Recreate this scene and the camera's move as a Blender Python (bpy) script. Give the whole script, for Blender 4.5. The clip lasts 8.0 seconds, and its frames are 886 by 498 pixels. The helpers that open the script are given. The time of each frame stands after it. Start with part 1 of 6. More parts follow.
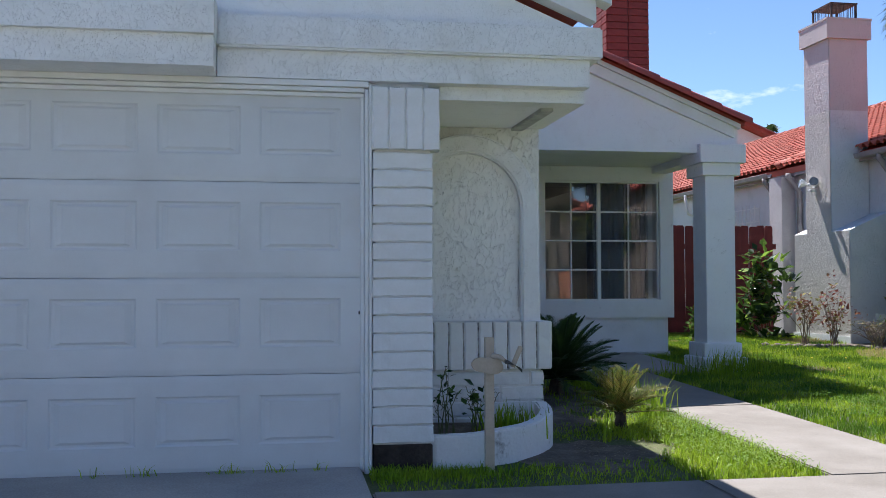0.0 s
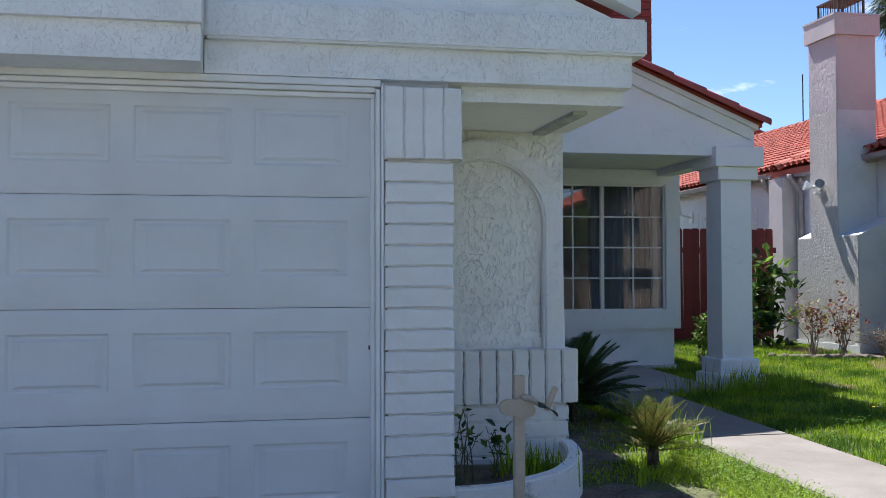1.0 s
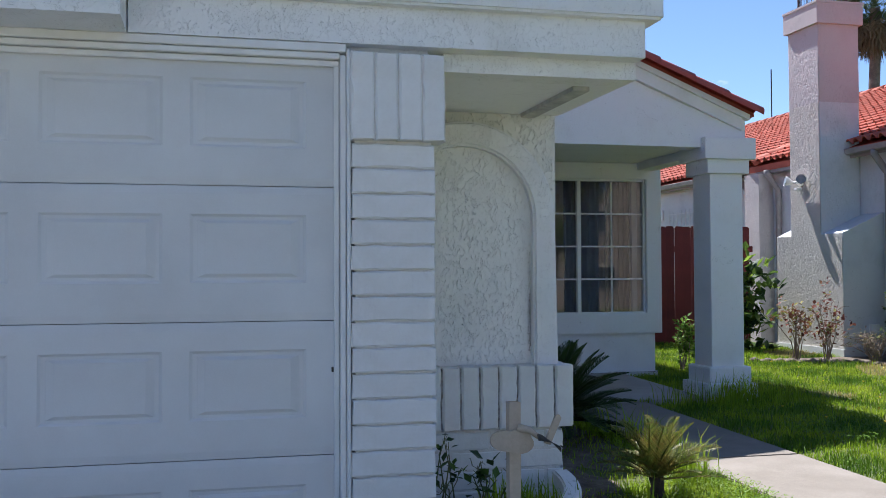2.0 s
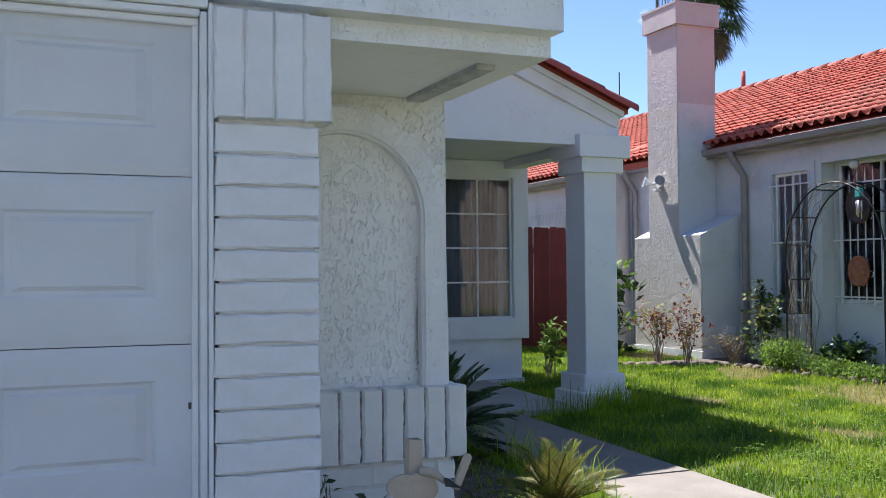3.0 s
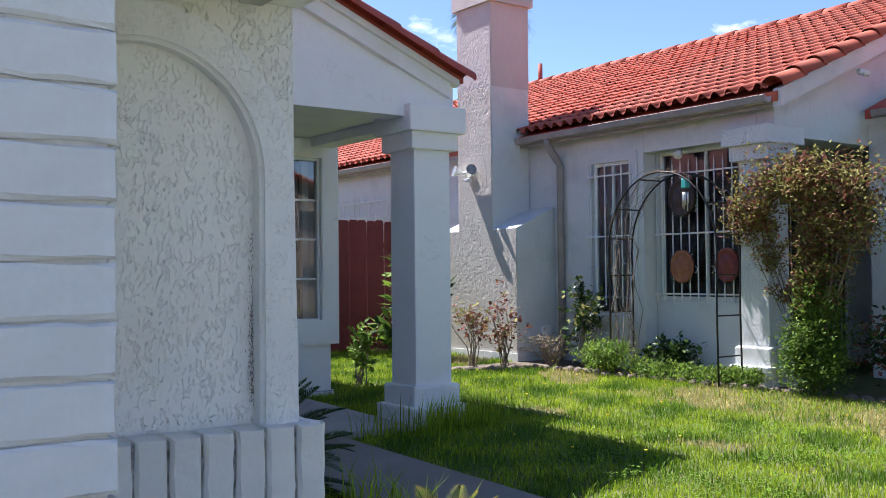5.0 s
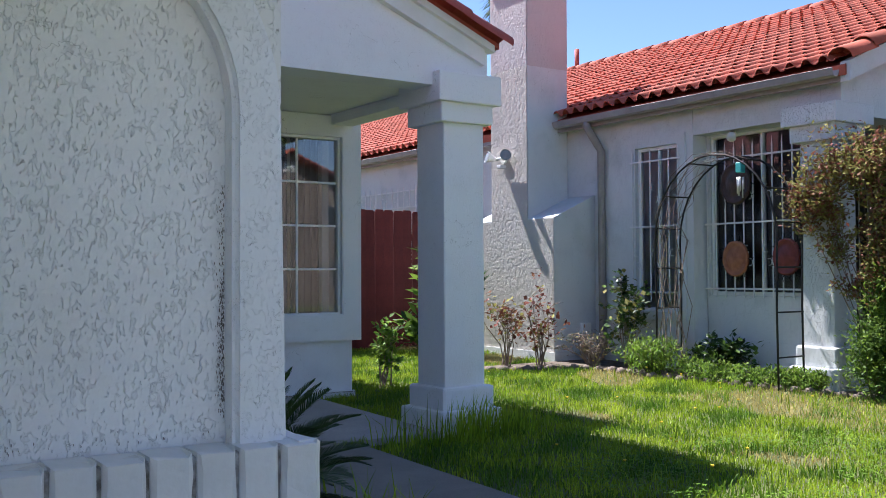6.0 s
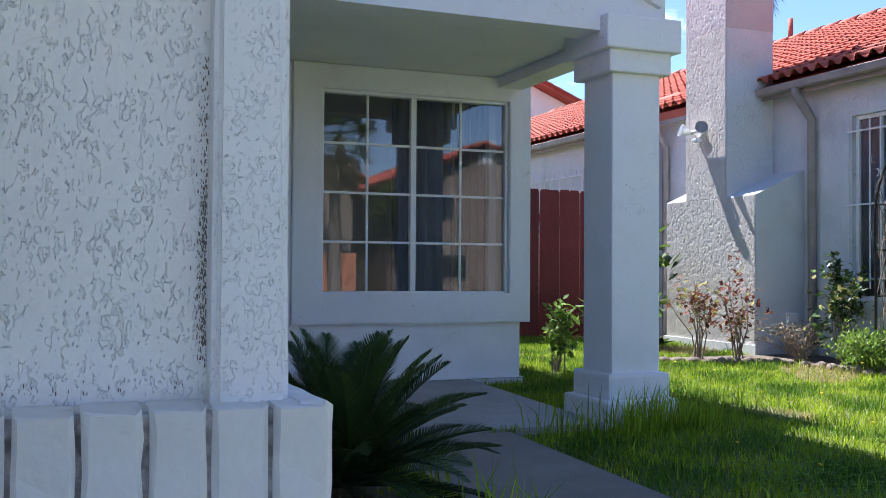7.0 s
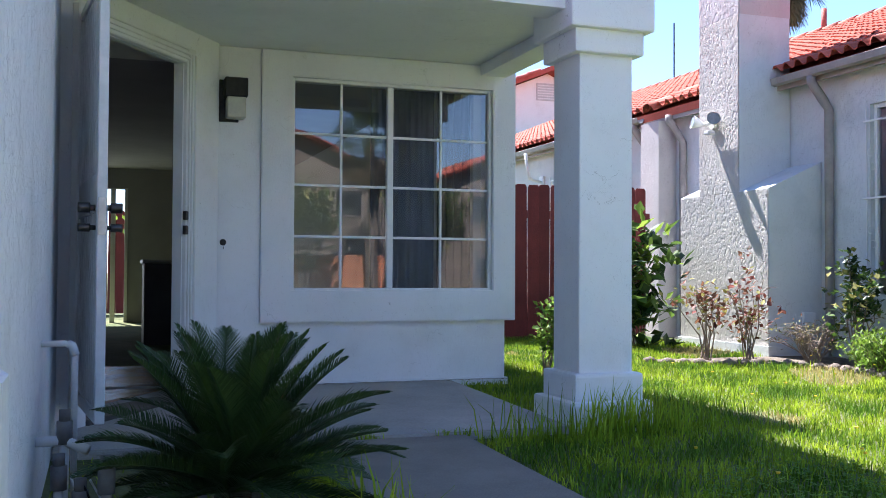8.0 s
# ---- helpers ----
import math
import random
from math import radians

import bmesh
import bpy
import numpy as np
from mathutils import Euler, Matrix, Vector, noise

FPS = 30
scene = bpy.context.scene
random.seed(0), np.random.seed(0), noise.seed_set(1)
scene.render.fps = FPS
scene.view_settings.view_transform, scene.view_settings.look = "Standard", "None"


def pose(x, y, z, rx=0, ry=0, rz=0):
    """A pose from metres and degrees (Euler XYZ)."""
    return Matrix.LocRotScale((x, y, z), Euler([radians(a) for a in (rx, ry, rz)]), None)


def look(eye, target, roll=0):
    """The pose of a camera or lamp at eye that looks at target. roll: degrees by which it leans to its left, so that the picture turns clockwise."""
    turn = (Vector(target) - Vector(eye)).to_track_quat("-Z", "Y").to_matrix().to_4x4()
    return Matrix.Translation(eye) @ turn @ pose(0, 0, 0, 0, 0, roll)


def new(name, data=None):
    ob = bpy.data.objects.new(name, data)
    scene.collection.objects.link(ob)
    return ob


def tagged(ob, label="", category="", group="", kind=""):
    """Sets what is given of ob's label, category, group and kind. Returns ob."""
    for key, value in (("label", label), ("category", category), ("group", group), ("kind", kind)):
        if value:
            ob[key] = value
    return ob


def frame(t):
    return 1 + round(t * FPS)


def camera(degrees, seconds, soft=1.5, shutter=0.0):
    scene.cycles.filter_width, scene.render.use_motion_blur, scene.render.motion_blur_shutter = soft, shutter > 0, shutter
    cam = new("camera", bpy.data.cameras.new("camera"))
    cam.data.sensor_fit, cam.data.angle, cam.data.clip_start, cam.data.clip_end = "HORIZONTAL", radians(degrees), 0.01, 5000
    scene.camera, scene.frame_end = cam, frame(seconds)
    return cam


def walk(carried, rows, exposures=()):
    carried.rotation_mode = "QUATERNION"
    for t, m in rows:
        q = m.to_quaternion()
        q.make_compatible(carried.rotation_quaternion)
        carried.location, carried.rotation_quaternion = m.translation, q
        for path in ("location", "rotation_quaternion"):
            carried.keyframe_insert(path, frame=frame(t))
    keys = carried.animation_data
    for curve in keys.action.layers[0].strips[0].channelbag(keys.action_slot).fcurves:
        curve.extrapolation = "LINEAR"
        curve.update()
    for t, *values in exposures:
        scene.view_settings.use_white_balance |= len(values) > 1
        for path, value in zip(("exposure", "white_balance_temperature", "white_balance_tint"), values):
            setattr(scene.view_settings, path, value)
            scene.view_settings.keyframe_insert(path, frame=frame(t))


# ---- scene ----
cam = camera(48.3, 8.0, soft=0.65)
METRES, EYE, TILT, LEAN, TURN = 6.0706, 1.1777, 0.0, 0.0, -9.5
ROWS = [
    (0.0, 0.0, 0.0, 0.0, 0.01, 2.04, 0.16),
    (0.5, -0.0279, 0.0542, 0.0146, -0.96, 1.86, 0.15),
    (1.0, -0.0403, 0.1223, 0.0293, -1.57, 1.69, 0.15),
    (2.5, -0.057, 0.3232, 0.0367, -7.7, 1.53, 0.35),
    (3.0, -0.0666, 0.3802, 0.0413, -13.18, 1.52, 0.43),
    (3.5, -0.0679, 0.4381, 0.0426, -16.69, 1.53, 0.47),
    (4.0, -0.0674, 0.4986, 0.0424, -17.23, 1.56, 0.41),
    (4.5, -0.0677, 0.5613, 0.0378, -19.13, 1.45, 0.42),
    (5.0, -0.0525, 0.619, 0.0342, -26.45, 1.44, 0.56),
    (6.5, 0.0442, 0.7892, 0.0092, -20.5, 1.26, -0.31),
    (7.0, 0.0902, 0.8266, -0.0042, -12.63, 1.21, -0.38),
    (7.5, 0.1369, 0.8508, -0.0055, -12.12, 1.29, -0.29),
    (8.0, 0.1883, 0.8591, -0.0133, -9.53, 1.42, -0.29),
]
walk(cam, [(t, pose(0, 0, EYE, TILT, LEAN, TURN) @ pose(METRES * x, METRES * y, METRES * z, 90 + pitch, roll, yaw)) for t, x, y, z, yaw, pitch, roll in ROWS],
     [(0.0, 1.10, 5810, 14), (2.5, 1.17, 5890, 15), (3.5, 1.46, 5960, 16), (4.5, 1.47, 6000, 16), (5.0, 1.45, 6030, 17), (6.5, 1.44, 5810, 17), (7.0, 1.68, 5780, 17), (7.5, 1.80, 5790, 17), (8.0, 2.11, 5860, 17)])

# ---- world, sun, exposure ----
SUN_FROM = Vector((-0.49, 2.17, 3.43)).normalized()
world = bpy.data.worlds.new("sky")
scene.world = world
world.use_nodes = True
wt = world.node_tree
sky = wt.nodes.new("ShaderNodeTexSky")
sky.sky_type = "NISHITA"
sky.sun_disc = False
sky.sun_elevation = math.asin(SUN_FROM.z)
sky.sun_rotation = math.atan2(SUN_FROM.x, SUN_FROM.y)
sky.air_density, sky.dust_density, sky.ozone_density = 0.8, 0.0, 2.5
wt.nodes["Background"].inputs["Strength"].default_value = 0.074
# a few small fair-weather clouds far up
geo = wt.nodes.new("ShaderNodeTexCoord")
cmap = wt.nodes.new("ShaderNodeMapping")
cmap.inputs["Scale"].default_value = (8.0, 8.0, 20.0)
cmap.inputs["Location"].default_value = (0.3, 0.1, 0.0)
cn = wt.nodes.new("ShaderNodeTexNoise")
cn.inputs["Scale"].default_value, cn.inputs["Detail"].default_value, cn.inputs["Roughness"].default_value = 1.0, 6.0, 0.6
cr = wt.nodes.new("ShaderNodeValToRGB")
cr.color_ramp.elements[0].position, cr.color_ramp.elements[1].position = 0.63, 0.78
cmix = wt.nodes.new("ShaderNodeMixRGB")
cmix.inputs["Color2"].default_value = (8.5, 8.8, 9.3, 1)
wt.links.new(geo.outputs["Generated"], cmap.inputs["Vector"])
wt.links.new(cmap.outputs["Vector"], cn.inputs["Vector"])
wt.links.new(cn.outputs["Fac"], cr.inputs["Fac"])
wt.links.new(cr.outputs["Color"], cmix.inputs["Fac"])
wt.links.new(sky.outputs["Color"], cmix.inputs["Color1"])
wt.links.new(cmix.outputs["Color"], wt.nodes["Background"].inputs["Color"])
sun = new("sun", bpy.data.lights.new("sun", "SUN"))
sun.data.energy, sun.data.angle, sun.data.color = 5.0, radians(0.53), (1.0, 0.95, 0.86)
sun.matrix_world = look(SUN_FROM * 40, (0, 0, 0))

# fill lamp added in the back door's unseen half, standing in for sky light
back_light = new("room_fill", bpy.data.lights.new("room_fill", "AREA"))
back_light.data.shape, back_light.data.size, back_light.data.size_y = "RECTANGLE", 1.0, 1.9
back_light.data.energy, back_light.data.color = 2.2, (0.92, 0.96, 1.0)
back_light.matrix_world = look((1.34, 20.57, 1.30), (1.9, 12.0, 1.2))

# ---- materials ----
def surface(name, base, other, scale=6.0, rough=0.8, bump=0.0, bump_scale=60.0, metal=0.0, fine=0.12, vary=0.0, ramp=(0.35, 0.7), bump_dist=0.01, spec=0.4):
    """A node material with two scales of colour variation and a fine relief."""
    m = bpy.data.materials.new(name)
    m.use_nodes = True
    nt = m.node_tree
    b = nt.nodes["Principled BSDF"]
    b.inputs["Roughness"].default_value, b.inputs["Metallic"].default_value = rough, metal
    b.inputs["Specular IOR Level"].default_value = spec
    co = nt.nodes.new("ShaderNodeTexCoord")
    n1 = nt.nodes.new("ShaderNodeTexNoise")
    n1.inputs["Scale"].default_value, n1.inputs["Detail"].default_value = scale, 8.0
    n1.inputs["Roughness"].default_value = 0.6
    r1 = nt.nodes.new("ShaderNodeValToRGB")
    r1.color_ramp.elements[0].position, r1.color_ramp.elements[1].position = ramp
    r1.color_ramp.elements[0].color, r1.color_ramp.elements[1].color = (*base, 1), (*other, 1)
    n2 = nt.nodes.new("ShaderNodeTexNoise")
    n2.inputs["Scale"].default_value, n2.inputs["Detail"].default_value = bump_scale, 6.0
    mul = nt.nodes.new("ShaderNodeMixRGB")
    mul.blend_type = "OVERLAY"
    mul.inputs["Fac"].default_value = fine
    nt.links.new(co.outputs["Object"], n1.inputs["Vector"])
    nt.links.new(co.outputs["Object"], n2.inputs["Vector"])
    nt.links.new(n1.outputs["Fac"], r1.inputs["Fac"])
    nt.links.new(r1.outputs["Color"], mul.inputs["Color1"])
    nt.links.new(n2.outputs["Fac"], mul.inputs["Color2"])
    last = mul.outputs["Color"]
    if vary:
        info = nt.nodes.new("ShaderNodeObjectInfo")
        isl = nt.nodes.new("ShaderNodeNewGeometry")
        add = nt.nodes.new("ShaderNodeMath")
        add.operation = "ADD"
        fr = nt.nodes.new("ShaderNodeMath")
        fr.operation = "FRACT"
        mr = nt.nodes.new("ShaderNodeMapRange")
        mr.inputs["To Min"].default_value, mr.inputs["To Max"].default_value = 1 - vary, 1 + vary
        hsv = nt.nodes.new("ShaderNodeHueSaturation")
        nt.links.new(info.outputs["Random"], add.inputs[0])
        nt.links.new(isl.outputs["Random Per Island"], add.inputs[1])
        nt.links.new(add.outputs[0], fr.inputs[0])
        nt.links.new(fr.outputs[0], mr.inputs["Value"])
        nt.links.new(mr.outputs["Result"], hsv.inputs["Value"])
        nt.links.new(last, hsv.inputs["Color"])
        last = hsv.outputs["Color"]
    nt.links.new(last, b.inputs["Base Color"])
    if bump:
        bp = nt.nodes.new("ShaderNodeBump")
        bp.inputs["Strength"].default_value, bp.inputs["Distance"].default_value = bump, bump_dist
        nt.links.new(n2.outputs["Fac"], bp.inputs["Height"])
        nt.links.new(bp.outputs["Normal"], b.inputs["Normal"])
    return m


def stucco(name, base, stain, lace=0.6, scale=18.0, depth=0.006, level=0.775, rim_shade=0.25, stretch=0.6):
    """Painted lace-and-knockdown stucco: raised flat islands with torn edges, shade coloured in along them, cracks of
    dirt, soft stains.
    """
    m = surface(name, stain, base, 2.2, 0.85, 0.35, 90.0, fine=0.10, ramp=(0.18, 0.5), bump_dist=0.004, spec=0.25)
    nt = m.node_tree
    b = nt.nodes["Principled BSDF"]
    co = nt.nodes["Texture Coordinate"]
    n = nt.nodes.new("ShaderNodeTexNoise")
    n.inputs["Scale"].default_value, n.inputs["Detail"].default_value, n.inputs["Roughness"].default_value = scale, 4.0, 0.5
    n.inputs["Distortion"].default_value = 0.9
    low = nt.nodes.new("ShaderNodeTexNoise")
    low.inputs["Scale"].default_value, low.inputs["Detail"].default_value = scale * 0.16, 2.0
    both = nt.nodes.new("ShaderNodeMath")
    both.operation, both.inputs[1].default_value = "MULTIPLY_ADD", 0.45
    nt.links.new(co.outputs["Object"], low.inputs["Vector"])
    nt.links.new(low.outputs["Fac"], both.inputs[0])
    nt.links.new(n.outputs["Fac"], both.inputs[2])
    r = nt.nodes.new("ShaderNodeValToRGB")
    r.color_ramp.elements[0].position, r.color_ramp.elements[1].position = level, level + 0.022
    bp = nt.nodes.new("ShaderNodeBump")
    bp.inputs["Strength"].default_value, bp.inputs["Distance"].default_value = lace, depth
    trowel = nt.nodes.new("ShaderNodeMapping")
    trowel.inputs["Scale"].default_value = (1.0, 1.0, stretch)
    nt.links.new(co.outputs["Object"], trowel.inputs["Vector"])
    nt.links.new(trowel.outputs["Vector"], n.inputs["Vector"])
    nt.links.new(both.outputs[0], r.inputs["Fac"])
    nt.links.new(r.outputs["Color"], bp.inputs["Height"])
    nt.links.new(nt.nodes["Bump"].outputs["Normal"], bp.inputs["Normal"])
    nt.links.new(bp.outputs["Normal"], b.inputs["Normal"])
    # hairline cracks and dirt specks, in patches
    warp = nt.nodes.new("ShaderNodeTexNoise")
    warp.inputs["Scale"].default_value, warp.inputs["Detail"].default_value = 5.0, 6.0
    wv = nt.nodes.new("ShaderNodeMixRGB")
    wv.blend_type, wv.inputs["Fac"].default_value = "ADD", 0.5
    vo = nt.nodes.new("ShaderNodeTexVoronoi")
    vo.feature = "DISTANCE_TO_EDGE"
    vo.inputs["Scale"].default_value = 2.3
    vr = nt.nodes.new("ShaderNodeMapRange")
    vr.inputs["From Min"].default_value, vr.inputs["From Max"].default_value = 0.0035, 0.0
    mk = nt.nodes.new("ShaderNodeTexNoise")
    mk.inputs["Scale"].default_value, mk.inputs["Detail"].default_value = 3.1, 4.0
    mr2 = nt.nodes.new("ShaderNodeMapRange")
    mr2.inputs["From Min"].default_value, mr2.inputs["From Max"].default_value = 0.54, 0.62
    sp = nt.nodes.new("ShaderNodeTexNoise")
    sp.inputs["Scale"].default_value, sp.inputs["Detail"].default_value = 42.0, 2.0
    sr = nt.nodes.new("ShaderNodeMapRange")
    sr.inputs["From Min"].default_value, sr.inputs["From Max"].default_value = 0.75, 0.80
    mm = nt.nodes.new("ShaderNodeMath")
    mm.operation = "MULTIPLY"
    mx = nt.nodes.new("ShaderNodeMath")
    mx.operation = "MAXIMUM"
    half = nt.nodes.new("ShaderNodeMath")
    half.operation, half.inputs[1].default_value = "MULTIPLY", 0.6
    # shadow under the torn edges, drawn as a thin dark line in the colour
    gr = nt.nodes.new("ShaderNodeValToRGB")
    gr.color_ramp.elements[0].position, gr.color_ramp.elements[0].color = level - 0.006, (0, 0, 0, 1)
    gr.color_ramp.elements[1].position, gr.color_ramp.elements[1].color = level + 0.003, (rim_shade, rim_shade, rim_shade, 1)
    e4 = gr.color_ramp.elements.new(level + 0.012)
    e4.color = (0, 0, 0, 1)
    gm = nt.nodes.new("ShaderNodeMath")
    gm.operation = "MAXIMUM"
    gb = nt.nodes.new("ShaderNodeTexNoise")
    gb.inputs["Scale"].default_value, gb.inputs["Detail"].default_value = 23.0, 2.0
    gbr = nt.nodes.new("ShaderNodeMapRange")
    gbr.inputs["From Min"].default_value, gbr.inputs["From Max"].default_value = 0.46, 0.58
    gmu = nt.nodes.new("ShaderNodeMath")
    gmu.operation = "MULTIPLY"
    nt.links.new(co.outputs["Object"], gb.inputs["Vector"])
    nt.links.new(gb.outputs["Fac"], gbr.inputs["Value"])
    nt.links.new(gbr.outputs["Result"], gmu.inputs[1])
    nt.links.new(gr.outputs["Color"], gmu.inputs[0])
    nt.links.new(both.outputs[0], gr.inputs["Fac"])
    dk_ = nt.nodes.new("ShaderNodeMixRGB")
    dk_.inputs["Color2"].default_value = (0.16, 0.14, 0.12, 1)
    src = b.inputs["Base Color"].links[0].from_socket
    for node in (warp, mk, sp):
        nt.links.new(co.outputs["Object"], node.inputs["Vector"])
    nt.links.new(co.outputs["Object"], wv.inputs["Color1"])
    nt.links.new(warp.outputs["Color"], wv.inputs["Color2"])
    nt.links.new(wv.outputs["Color"], vo.inputs["Vector"])
    nt.links.new(vo.outputs["Distance"], vr.inputs["Value"])
    nt.links.new(mk.outputs["Fac"], mr2.inputs["Value"])
    nt.links.new(vr.outputs["Result"], mm.inputs[0])
    nt.links.new(mr2.outputs["Result"], mm.inputs[1])
    nt.links.new(sp.outputs["Fac"], sr.inputs["Value"])
    nt.links.new(mm.outputs[0], mx.inputs[0])
    nt.links.new(sr.outputs["Result"], mx.inputs[1])
    nt.links.new(mx.outputs[0], half.inputs[0])
    nt.links.new(half.outputs[0], gm.inputs[0])
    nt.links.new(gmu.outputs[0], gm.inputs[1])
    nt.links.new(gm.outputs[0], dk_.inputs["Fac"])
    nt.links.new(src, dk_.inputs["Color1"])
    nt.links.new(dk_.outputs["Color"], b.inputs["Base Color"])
    return m


def glass_pane(name, tint=(0.9, 0.93, 0.92), gloss=1.0):
    m = bpy.data.materials.new(name)
    m.use_nodes = True
    nt = m.node_tree
    nt.nodes.remove(nt.nodes["Principled BSDF"])
    tr = nt.nodes.new("ShaderNodeBsdfTransparent")
    tr.inputs["Color"].default_value = (*tint, 1)
    gl = nt.nodes.new("ShaderNodeBsdfGlossy")
    gl.inputs["Roughness"].default_value = 0.005
    gl.inputs["Color"].default_value = (gloss, gloss, gloss, 1)
    fr = nt.nodes.new("ShaderNodeFresnel")
    fr.inputs["IOR"].default_value = 2.1
    mx = nt.nodes.new("ShaderNodeMixShader")
    nt.links.new(fr.outputs["Fac"], mx.inputs["Fac"])
    nt.links.new(tr.outputs[0], mx.inputs[1])
    nt.links.new(gl.outputs[0], mx.inputs[2])
    nt.links.new(mx.outputs[0], nt.nodes["Material Output"].inputs["Surface"])
    return m


def leaf_mat(name, base, other, vary=0.25, rough=0.5, trans=0.25, scale=3.0):
    m = surface(name, base, other, scale, rough, 0, 40.0, vary=vary, fine=0.05, spec=0.15)
    nt = m.node_tree
    b = nt.nodes["Principled BSDF"]
    tl = nt.nodes.new("ShaderNodeBsdfTranslucent")
    mx = nt.nodes.new("ShaderNodeMixShader")
    mx.inputs["Fac"].default_value = trans
    src = b.inputs["Base Color"].links[0].from_socket
    nt.links.new(src, tl.inputs["Color"])
    nt.links.new(b.outputs[0], mx.inputs[1])
    nt.links.new(tl.outputs[0], mx.inputs[2])
    nt.links.new(mx.outputs[0], nt.nodes["Material Output"].inputs["Surface"])
    return m


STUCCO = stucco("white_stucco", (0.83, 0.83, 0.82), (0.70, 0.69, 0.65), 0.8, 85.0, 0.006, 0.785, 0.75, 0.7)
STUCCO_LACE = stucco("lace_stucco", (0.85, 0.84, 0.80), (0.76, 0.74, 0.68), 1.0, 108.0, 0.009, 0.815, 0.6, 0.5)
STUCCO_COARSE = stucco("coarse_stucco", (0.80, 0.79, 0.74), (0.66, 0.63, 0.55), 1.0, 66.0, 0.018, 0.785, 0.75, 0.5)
STUCCO_FINE = stucco("fine_stucco", (0.83, 0.83, 0.83), (0.74, 0.73, 0.71), 0.4, 70.0, 0.005, 0.785, 0.35)
STUCCO_GREY = stucco("grey_stucco", (0.75, 0.765, 0.77), (0.63, 0.64, 0.64), 1.0, 60.0, 0.014, 0.74, 0.2)
STUCCO_GREY_FINE = stucco("grey_fine_stucco", (0.65, 0.665, 0.67), (0.48, 0.51, 0.51), 0.6, 40.0, 0.006, 0.76, 0.2)
STUCCO_DASH = stucco("dashed_stucco", (0.55, 0.52, 0.48), (0.43, 0.405, 0.37), 0.8, 60.0, 0.008, 0.75, 0.35)
STUCCO_PINK = stucco("pink_stucco", (0.54, 0.50, 0.49), (0.45, 0.415, 0.41), 0.6, 30.0, 0.012)
BRICK_WHITE = surface("white_painted_brick", (0.70, 0.69, 0.66), (0.80, 0.80, 0.80), 5.0, 0.65, 0.5, 55.0, vary=0.03, fine=0.1, bump_dist=0.004)
MORTAR_WHITE = surface("painted_mortar", (0.62, 0.59, 0.55), (0.76, 0.74, 0.70), 14.0, 0.9, 0.5, 70.0)
WOOD_WHITE = surface("white_painted_wood", (0.72, 0.71, 0.68), (0.80, 0.80, 0.79), 4.0, 0.5, 0.12, 40.0, fine=0.06)
DOOR_WHITE = surface("garage_door_enamel", (0.59, 0.59, 0.58), (0.67, 0.68, 0.68), 1.6, 0.42, 0.06, 160.0, fine=0.05)
CONCRETE = surface("concrete", (0.19, 0.165, 0.135), (0.265, 0.235, 0.20), 2.2, 0.9, 0.25, 120.0, fine=0.25)
CONCRETE_OLD = surface("old_concrete", (0.31, 0.29, 0.265), (0.44, 0.41, 0.37), 1.4, 0.9, 0.3, 90.0, fine=0.3)
SOIL = surface("dry_soil", (0.09, 0.07, 0.05), (0.20, 0.16, 0.12), 6.0, 0.95, 0.8, 40.0, fine=0.4, bump_dist=0.03)
TURF = surface("turf_ground", (0.055, 0.085, 0.02), (0.15, 0.15, 0.06), 1.3, 0.95, 0.8, 60.0, fine=0.4, bump_dist=0.02)
GRASS = leaf_mat("grass_blades", (0.185, 0.305, 0.016), (0.40, 0.49, 0.034), 0.35, 0.45, 0.35)
GRASS_DRY = leaf_mat("dry_grass", (0.38, 0.32, 0.11), (0.52, 0.44, 0.17), 0.25, 0.6, 0.3)
TILE_RED = surface("terracotta_tile", (0.36, 0.078, 0.042), (0.47, 0.118, 0.068), 3.0, 0.75, 0.3, 60.0, vary=0.14, fine=0.2)
TILE_DARK = surface("dark_red_tile", (0.33, 0.062, 0.046), (0.45, 0.10, 0.072), 3.0, 0.7, 0.3, 60.0, vary=0.10, fine=0.2)
BRICK_RED = surface("red_painted_brick", (0.16, 0.035, 0.03), (0.26, 0.06, 0.05), 5.0, 0.8, 0.5, 50.0, vary=0.12, fine=0.2)
FENCE_RED = surface("red_stained_board", (0.085, 0.011, 0.011), (0.150, 0.022, 0.018), 3.0, 0.75, 0.3, 50.0, vary=0.14, fine=0.25)
WINDOW_WHITE = surface("white_vinyl", (0.80, 0.80, 0.78), (0.86, 0.86, 0.85), 4.0, 0.4, 0.05, 50.0, fine=0.04)
GLASS = glass_pane("window_glass")
GLASS_SCREENED = glass_pane("screened_glass", (0.94, 0.96, 0.98), 0.10)
GLASS_DULL = glass_pane("dusty_glass", (0.88, 0.90, 0.91), 0.3)
IRON_BLACK = surface("black_iron", (0.012, 0.012, 0.013), (0.03, 0.028, 0.026), 20.0, 0.5, 0.2, 90.0, metal=0.3)
IRON_WHITE = surface("white_painted_iron", (0.66, 0.66, 0.65), (0.78, 0.78, 0.77), 12.0, 0.45, 0.1, 90.0)
GUTTER_GREY = surface("grey_gutter", (0.25, 0.225, 0.22), (0.34, 0.31, 0.30), 6.0, 0.5, 0.1, 40.0)
RAW_BLOCK = surface("bare_block", (0.018, 0.014, 0.012), (0.06, 0.045, 0.036), 9.0, 0.95, 0.8, 40.0, fine=0.4)
PLASTIC_BEIGE = surface("beige_board", (0.44, 0.36, 0.27), (0.54, 0.45, 0.35), 8.0, 0.6, 0.2, 60.0)
